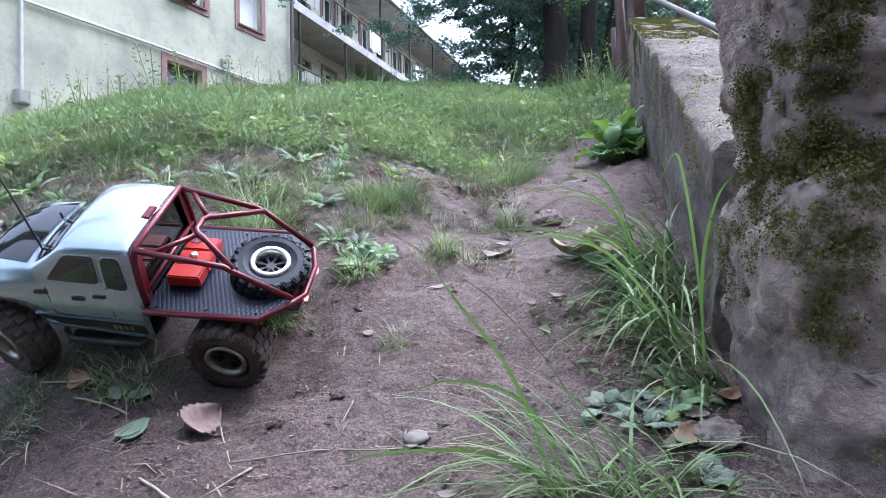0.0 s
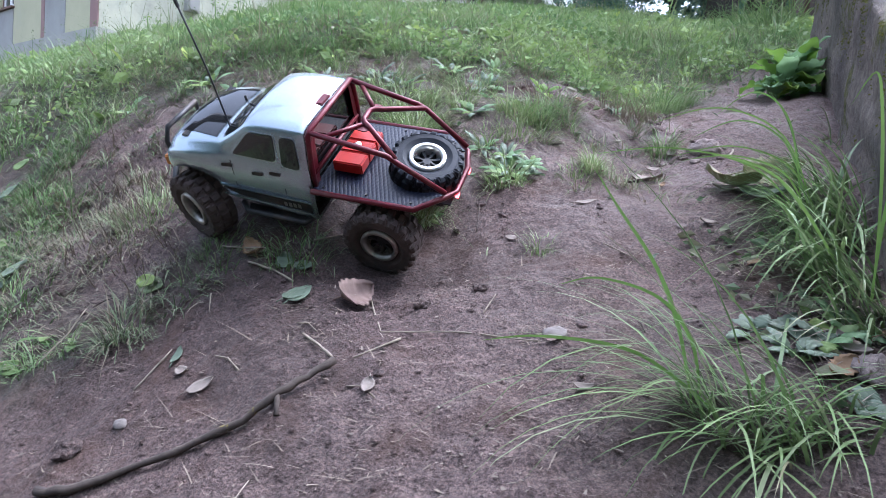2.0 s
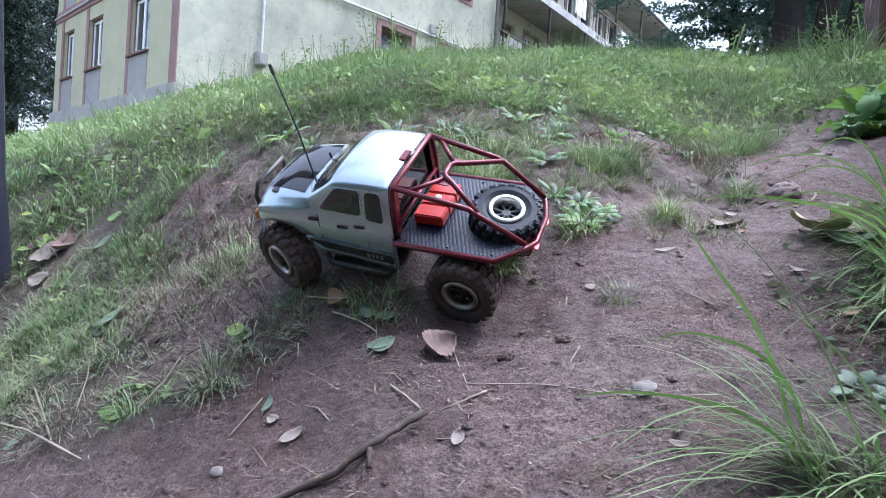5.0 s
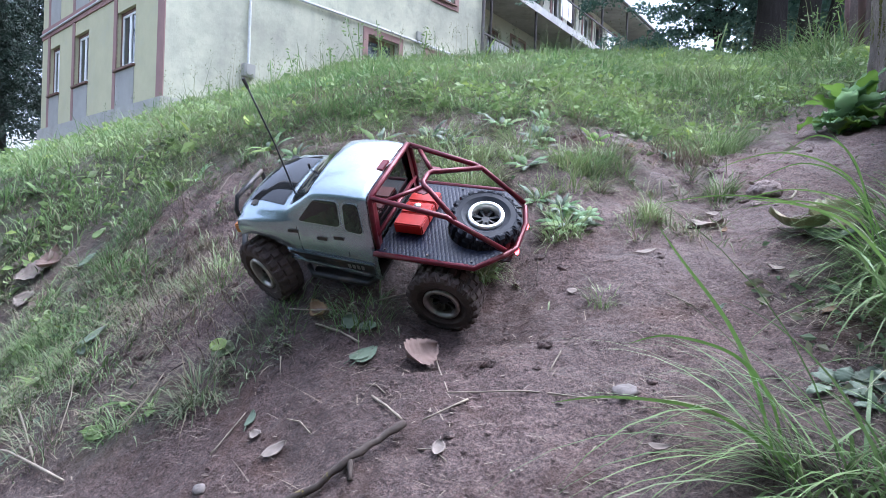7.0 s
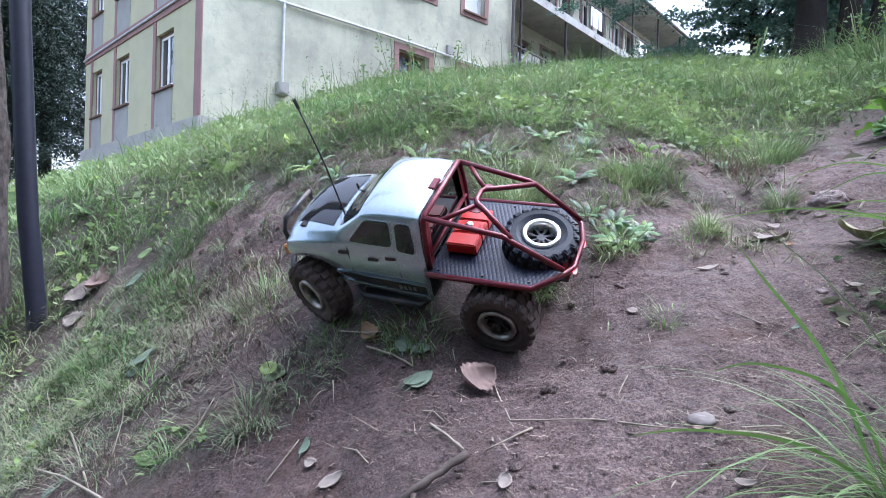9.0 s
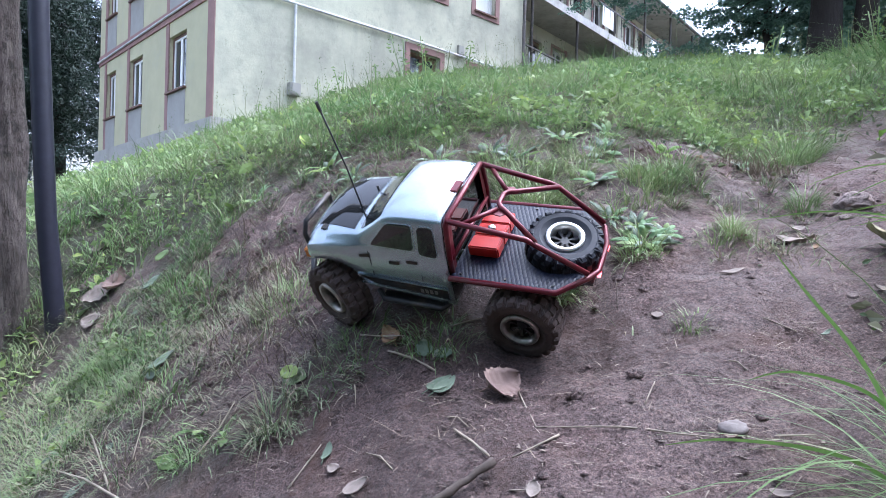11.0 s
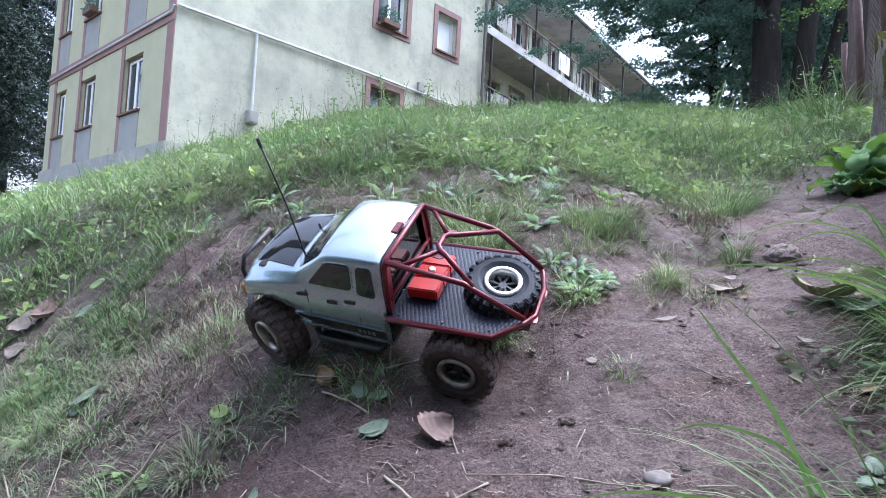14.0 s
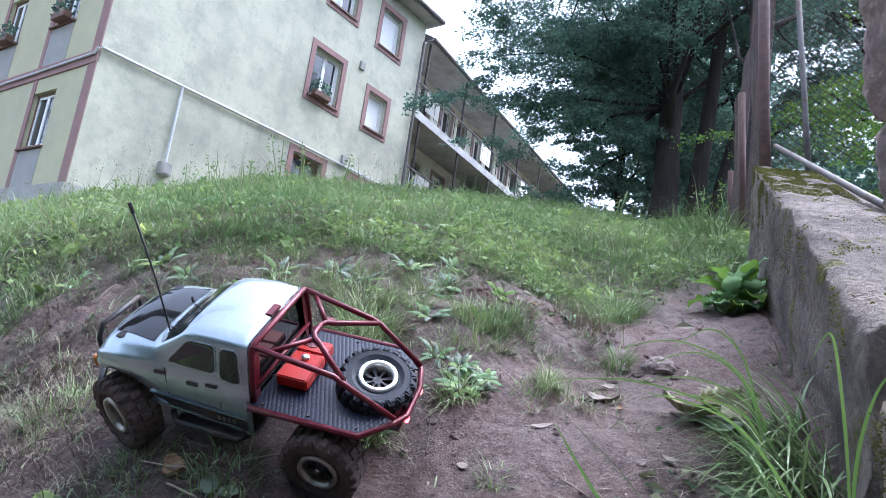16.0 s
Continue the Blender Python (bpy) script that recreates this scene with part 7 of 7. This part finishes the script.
def dock(x, y, n, length, width, seed, label):
    rnd = random.Random(seed)
    plant = tagged(new("dock_plant"), label, "plant", group="broad-leaved weeds")
    plant.matrix_world = Matrix.Translation((x, y, surf(x, y) - 0.003))
    for k in range(n):
        out = (k + 0.5) / n
        L = length * rnd.uniform(0.8, 1.15) * (1.05 - 0.3 * out)
        bm = dock_leaf(L, width * rnd.uniform(0.75, 1.2), radians(88 - 48 * out + rnd.uniform(-7, 7)), radians(rnd.uniform(30, 75) + 45 * out), seed + k)
        bmesh.ops.transform(bm, matrix=pose(0, 0, 0, 0, 0, k * 137.5 + rnd.uniform(-25, 25)), verts=bm.verts)
        part("leaf", bm, M_BRIGHT if rnd.random() < 0.28 else M_DOCK, plant, "", True)
    return plant


dock(0.535, 2.00, 17, 0.180, 0.060, 900, DOCK)
dock(0.485, 1.96, 11, 0.150, 0.056, 930, DOCK)
dock(0.555, 2.10, 9, 0.165, 0.058, 950, DOCK)
dock(0.465, 1.91, 9, 0.085, 0.055, 940, "grey-green broad leaves at the foot of the wall")
for k, (x, y, n, length, width) in enumerate(((0.235, 0.72, 8, 0.035, 0.020), (0.20, 0.69, 7, 0.035, 0.018), (0.265, 0.755, 8, 0.035, 0.02), (0.17, 0.735, 6, 0.03, 0.018))):
    rosette(x, y, n, length, width, 1100 + 20 * k, "small broad-leaved weed among litter by the pillar", 0.6, M_SAGE if k % 2 else None)
rosette(0.245, 0.624, 12, 0.022, 0.020, 960, "small round-leaved rosette at the pillar's foot", 0.6, M_SAGE)
rosette(-0.161, 1.66, 5, 0.035, 0.024, 980, "yellow-green young leaves standing above the grass", 1.5, M_BRIGHT)
def tall_weed(az, r, tall, seed):
    """A leafy stem standing in the meadow."""
    np.random.seed(seed)
    x, y, z = on_ray(az, r)
    weed = tagged(new("tall_weed"), "tall leafy weed standing above the meadow grass", "plant", group="tall weeds in the meadow")
    weed.matrix_world = Matrix.Translation((x, y, z))
    for j in range(2):
        dx, dy = np.random.normal(size=2) * 0.06
        part("stem", tube_bm([(0, 0, -0.02), (dx * 0.5, dy * 0.5, tall * 0.5), (dx, dy, tall * np.random.uniform(0.8, 1.1))], 0.005, 6), M_WEED, weed, "", True)
        n = 26
        t = np.random.rand(n) ** 0.8
        th = np.random.uniform(0, 6.283, n)
        reach = (1 - 0.7 * t) * 0.22 * tall
        v = np.stack([dx * t + np.cos(th) * reach, dy * t + np.sin(th) * reach, t * tall], -1)
        put("leaves", fast_mesh("leaves", *leaf_cards(v, np.random.uniform(0.5, 1.1, n) * 0.125 * tall, flat=0.5, aspect=0.4), M_WEED), weed)
    return weed


for k, (az, r, tall) in enumerate(((-33, 6.2, 0.30), (-31, 7.0, 0.4), (-25.5, 6.4, 0.5), (-23.5, 7.2, 0.5), (-20, 6.5, 0.4), (-28, 6.8, 0.35), (-15, 4.2, 0.22), (-38, 6.2, 0.25), (5, 5.2, 0.3), (12.5, 6.5, 0.5), (14.5, 6.0, 0.45))):
    tall_weed(az, r, tall, 1000 + k)


def clod(x, y, size, material, label, seed, name="clod", flat=0.55, yaw=0):
    bm = bmesh.new()
    bmesh.ops.create_icosphere(bm, subdivisions=4 if size > 0.02 else 3, radius=size)
    for v in bm.verts:
        v.co.z *= flat
        v.co.x *= 1.25
    worn = 0.35 if name == "stone" else (0.62 if size > 0.02 else 1.0)
    warped(bm, size * 0.32 * worn, 1.1 / size, seed)
    warped(bm, size * 0.30 * worn, 2.6 / size, seed + 2)
    warped(bm, size * 0.16 * worn, 6.5 / size, seed + 4)
    warped(bm, size * 0.10, 14.0 / size, seed + 6)
    ob = part(name, bm, material, None, "", True)
    ob.matrix_world = slope_pose(x, y, yaw, size * flat * 0.3)
    return tagged(ob, label, "stone" if name == "stone" else "soil")


clod(0.215, 1.455, 0.027, M_CLOD, "crumbly grey-brown clod of earth on the path", 3, "clod", 0.85, 20)
for k, (x, y, s) in enumerate(((0.17, 1.44, 0.010), (0.19, 1.41, 0.008), (0.245, 1.42, 0.009), (0.155, 1.47, 0.007), (0.26, 1.46, 0.006), (0.225, 1.39, 0.005), (0.12, 1.42, 0.006))):
    clod(x, y, s, M_CLOD if k % 2 else M_SOIL, "crumb of earth broken off the clod", 440 + k)
clod(0.272, 0.668, 0.022, M_CLOD, "crumbly grey-brown clod of earth by the pillar", 5)
clod(-0.051, 0.722, 0.0125, M_PEBBLE, "smooth pale pebble set in the mud", 7, "stone", 0.5)
clod(-0.561, 0.627, 0.008, M_PEBBLE, "small pale pebble set in the mud", 9, "stone", 0.6)
clod(-0.23, 0.79, 0.012, M_SOIL, "small dark clod of mud", 11)
clod(-0.61, 0.60, 0.016, M_SOIL, "small dark clod of mud", 13)
clod(-0.16, 0.83, 0.010, M_SOIL, "small dark clod of mud", 15)
for k in range(12):
    x, y = rnd.uniform(-0.9, 0.22), rnd.uniform(0.6, 1.3)
    if bool(open_ground(np.array(x), np.array(y))) and float(turf(x, y)) < 0.4:
        clod(x, y, rnd.uniform(0.004, 0.009), rnd.choice([M_SOIL, M_SOIL, M_CLOD]), "small lump lying on the muddy path", 400 + k, "stone" if k % 2 else "clod")


def twig(points, radius, material, label, lift=0.003, knobs=0):
    pts = [Vector((p[0], p[1], surf(p[0], p[1]) + (p[2] if len(p) > 2 else lift))) for p in points]
    fine = []
    for a, b in zip(pts, pts[1:]):
        for t in (0, 0.33, 0.66):
            q = a.lerp(b, t)
            fine.append(q + Vector((0, 0, 0.6 * radius * noise.noise(q * 60))))
    fine.append(pts[-1])
    bm = tube_bm(fine, radius, 8, None, [0.75 + 0.4 * noise.noise((i * 0.9, radius * 900, 0)) for i in range(len(fine))])
    ob = part("twig", bm, material, None, "", True)
    return tagged(ob, label, "twig", group="twigs and stalks on the ground")


twig([(-0.60, 0.545, 0.004), (-0.558, 0.545, 0.006), (-0.446, 0.570, 0.007), (-0.373, 0.586, 0.008), (-0.342, 0.603, 0.009), (-0.320, 0.628, 0.012), (-0.298, 0.652, 0.014)], 0.0062, M_TWIG, "knobbly dark stick with yellow lichen on the mud")
twig([(-0.343, 0.602, 0.008), (-0.335, 0.585, 0.002)], 0.004, M_TWIG, "short broken side twig of the stick")
STALK = "bent pale dry stalk lying on the mud"
twig([(-0.322, 0.84), (-0.300, 0.79), (-0.266, 0.722), (-0.166, 0.722), (-0.074, 0.712), (0.03, 0.735)], 0.0014, M_STRAW, STALK)
twig([(-0.463, 0.95), (-0.435, 1.023)], 0.0016, M_STRAW, "straight pale straw stuck in a tuft", 0.012)
twig([(-0.366, 0.712, 0.004), (-0.335, 0.690, 0.006), (-0.308, 0.668, 0.004)], 0.0024, M_STRAW, "short pale twig on the mud")
twig([(-0.236, 0.708), (-0.281, 0.668)], 0.0018, M_STRAW, "short pale twig on the mud")
twig([(-0.53, 0.86), (-0.48, 0.845), (-0.44, 0.83)], 0.0022, M_STRAW, "short pale twig on the mud")
twig([(0.04, 1.28), (0.07, 1.262)], 0.004, M_TWIG, "short dark twig on the path")
twig([(0.245, 1.36, 0.004), (0.262, 1.40, 0.018), (0.268, 1.44, 0.004)], 0.0028, M_STRAW, "curved pale root on the path")
twig([(-1.23, 0.928), (-1.09, 0.83), (-0.973, 0.75)], 0.0024, M_STRAW, STALK, 0.012)
twig([(-1.379, 0.928), (-1.08, 0.79), (-0.841, 0.683)], 0.0030, M_STRAW, STALK, 0.010)
for pts in ([(-0.60, 0.90), (-0.55, 0.878), (-0.505, 0.866)], [(-0.445, 0.905), (-0.39, 0.955), (-0.335, 0.99)], [(-0.98, 0.80), (-1.02, 0.86), (-1.06, 0.90)], [(-0.80, 0.74), (-0.79, 0.79), (-0.785, 0.82)], [(-0.90, 0.90), (-0.86, 0.94), (-0.83, 0.96)]):
    twig([(x, y, 0.006 + 0.006 * i) for i, (x, y) in enumerate(pts)], 0.0017, M_STRAW, "pale dry stalk lying on the trampled bank")
for k in range(40):
    x, y, a, L = rnd.uniform(-1.2, 0.25), rnd.uniform(0.6, 1.5), rnd.uniform(0, 6.28), rnd.uniform(0.02, 0.07)
    if bool(open_ground(np.array(x), np.array(y))):
        twig([(x, y), (x + L * math.cos(a) * 0.5, y + L * math.sin(a) * 0.5 + 0.004), (x + L * math.cos(a), y + L * math.sin(a))], rnd.uniform(0.0006, 0.0014), rnd.choice([M_STRAW, M_STRAW, M_TWIG]), "thin dry stem lying on the soil")
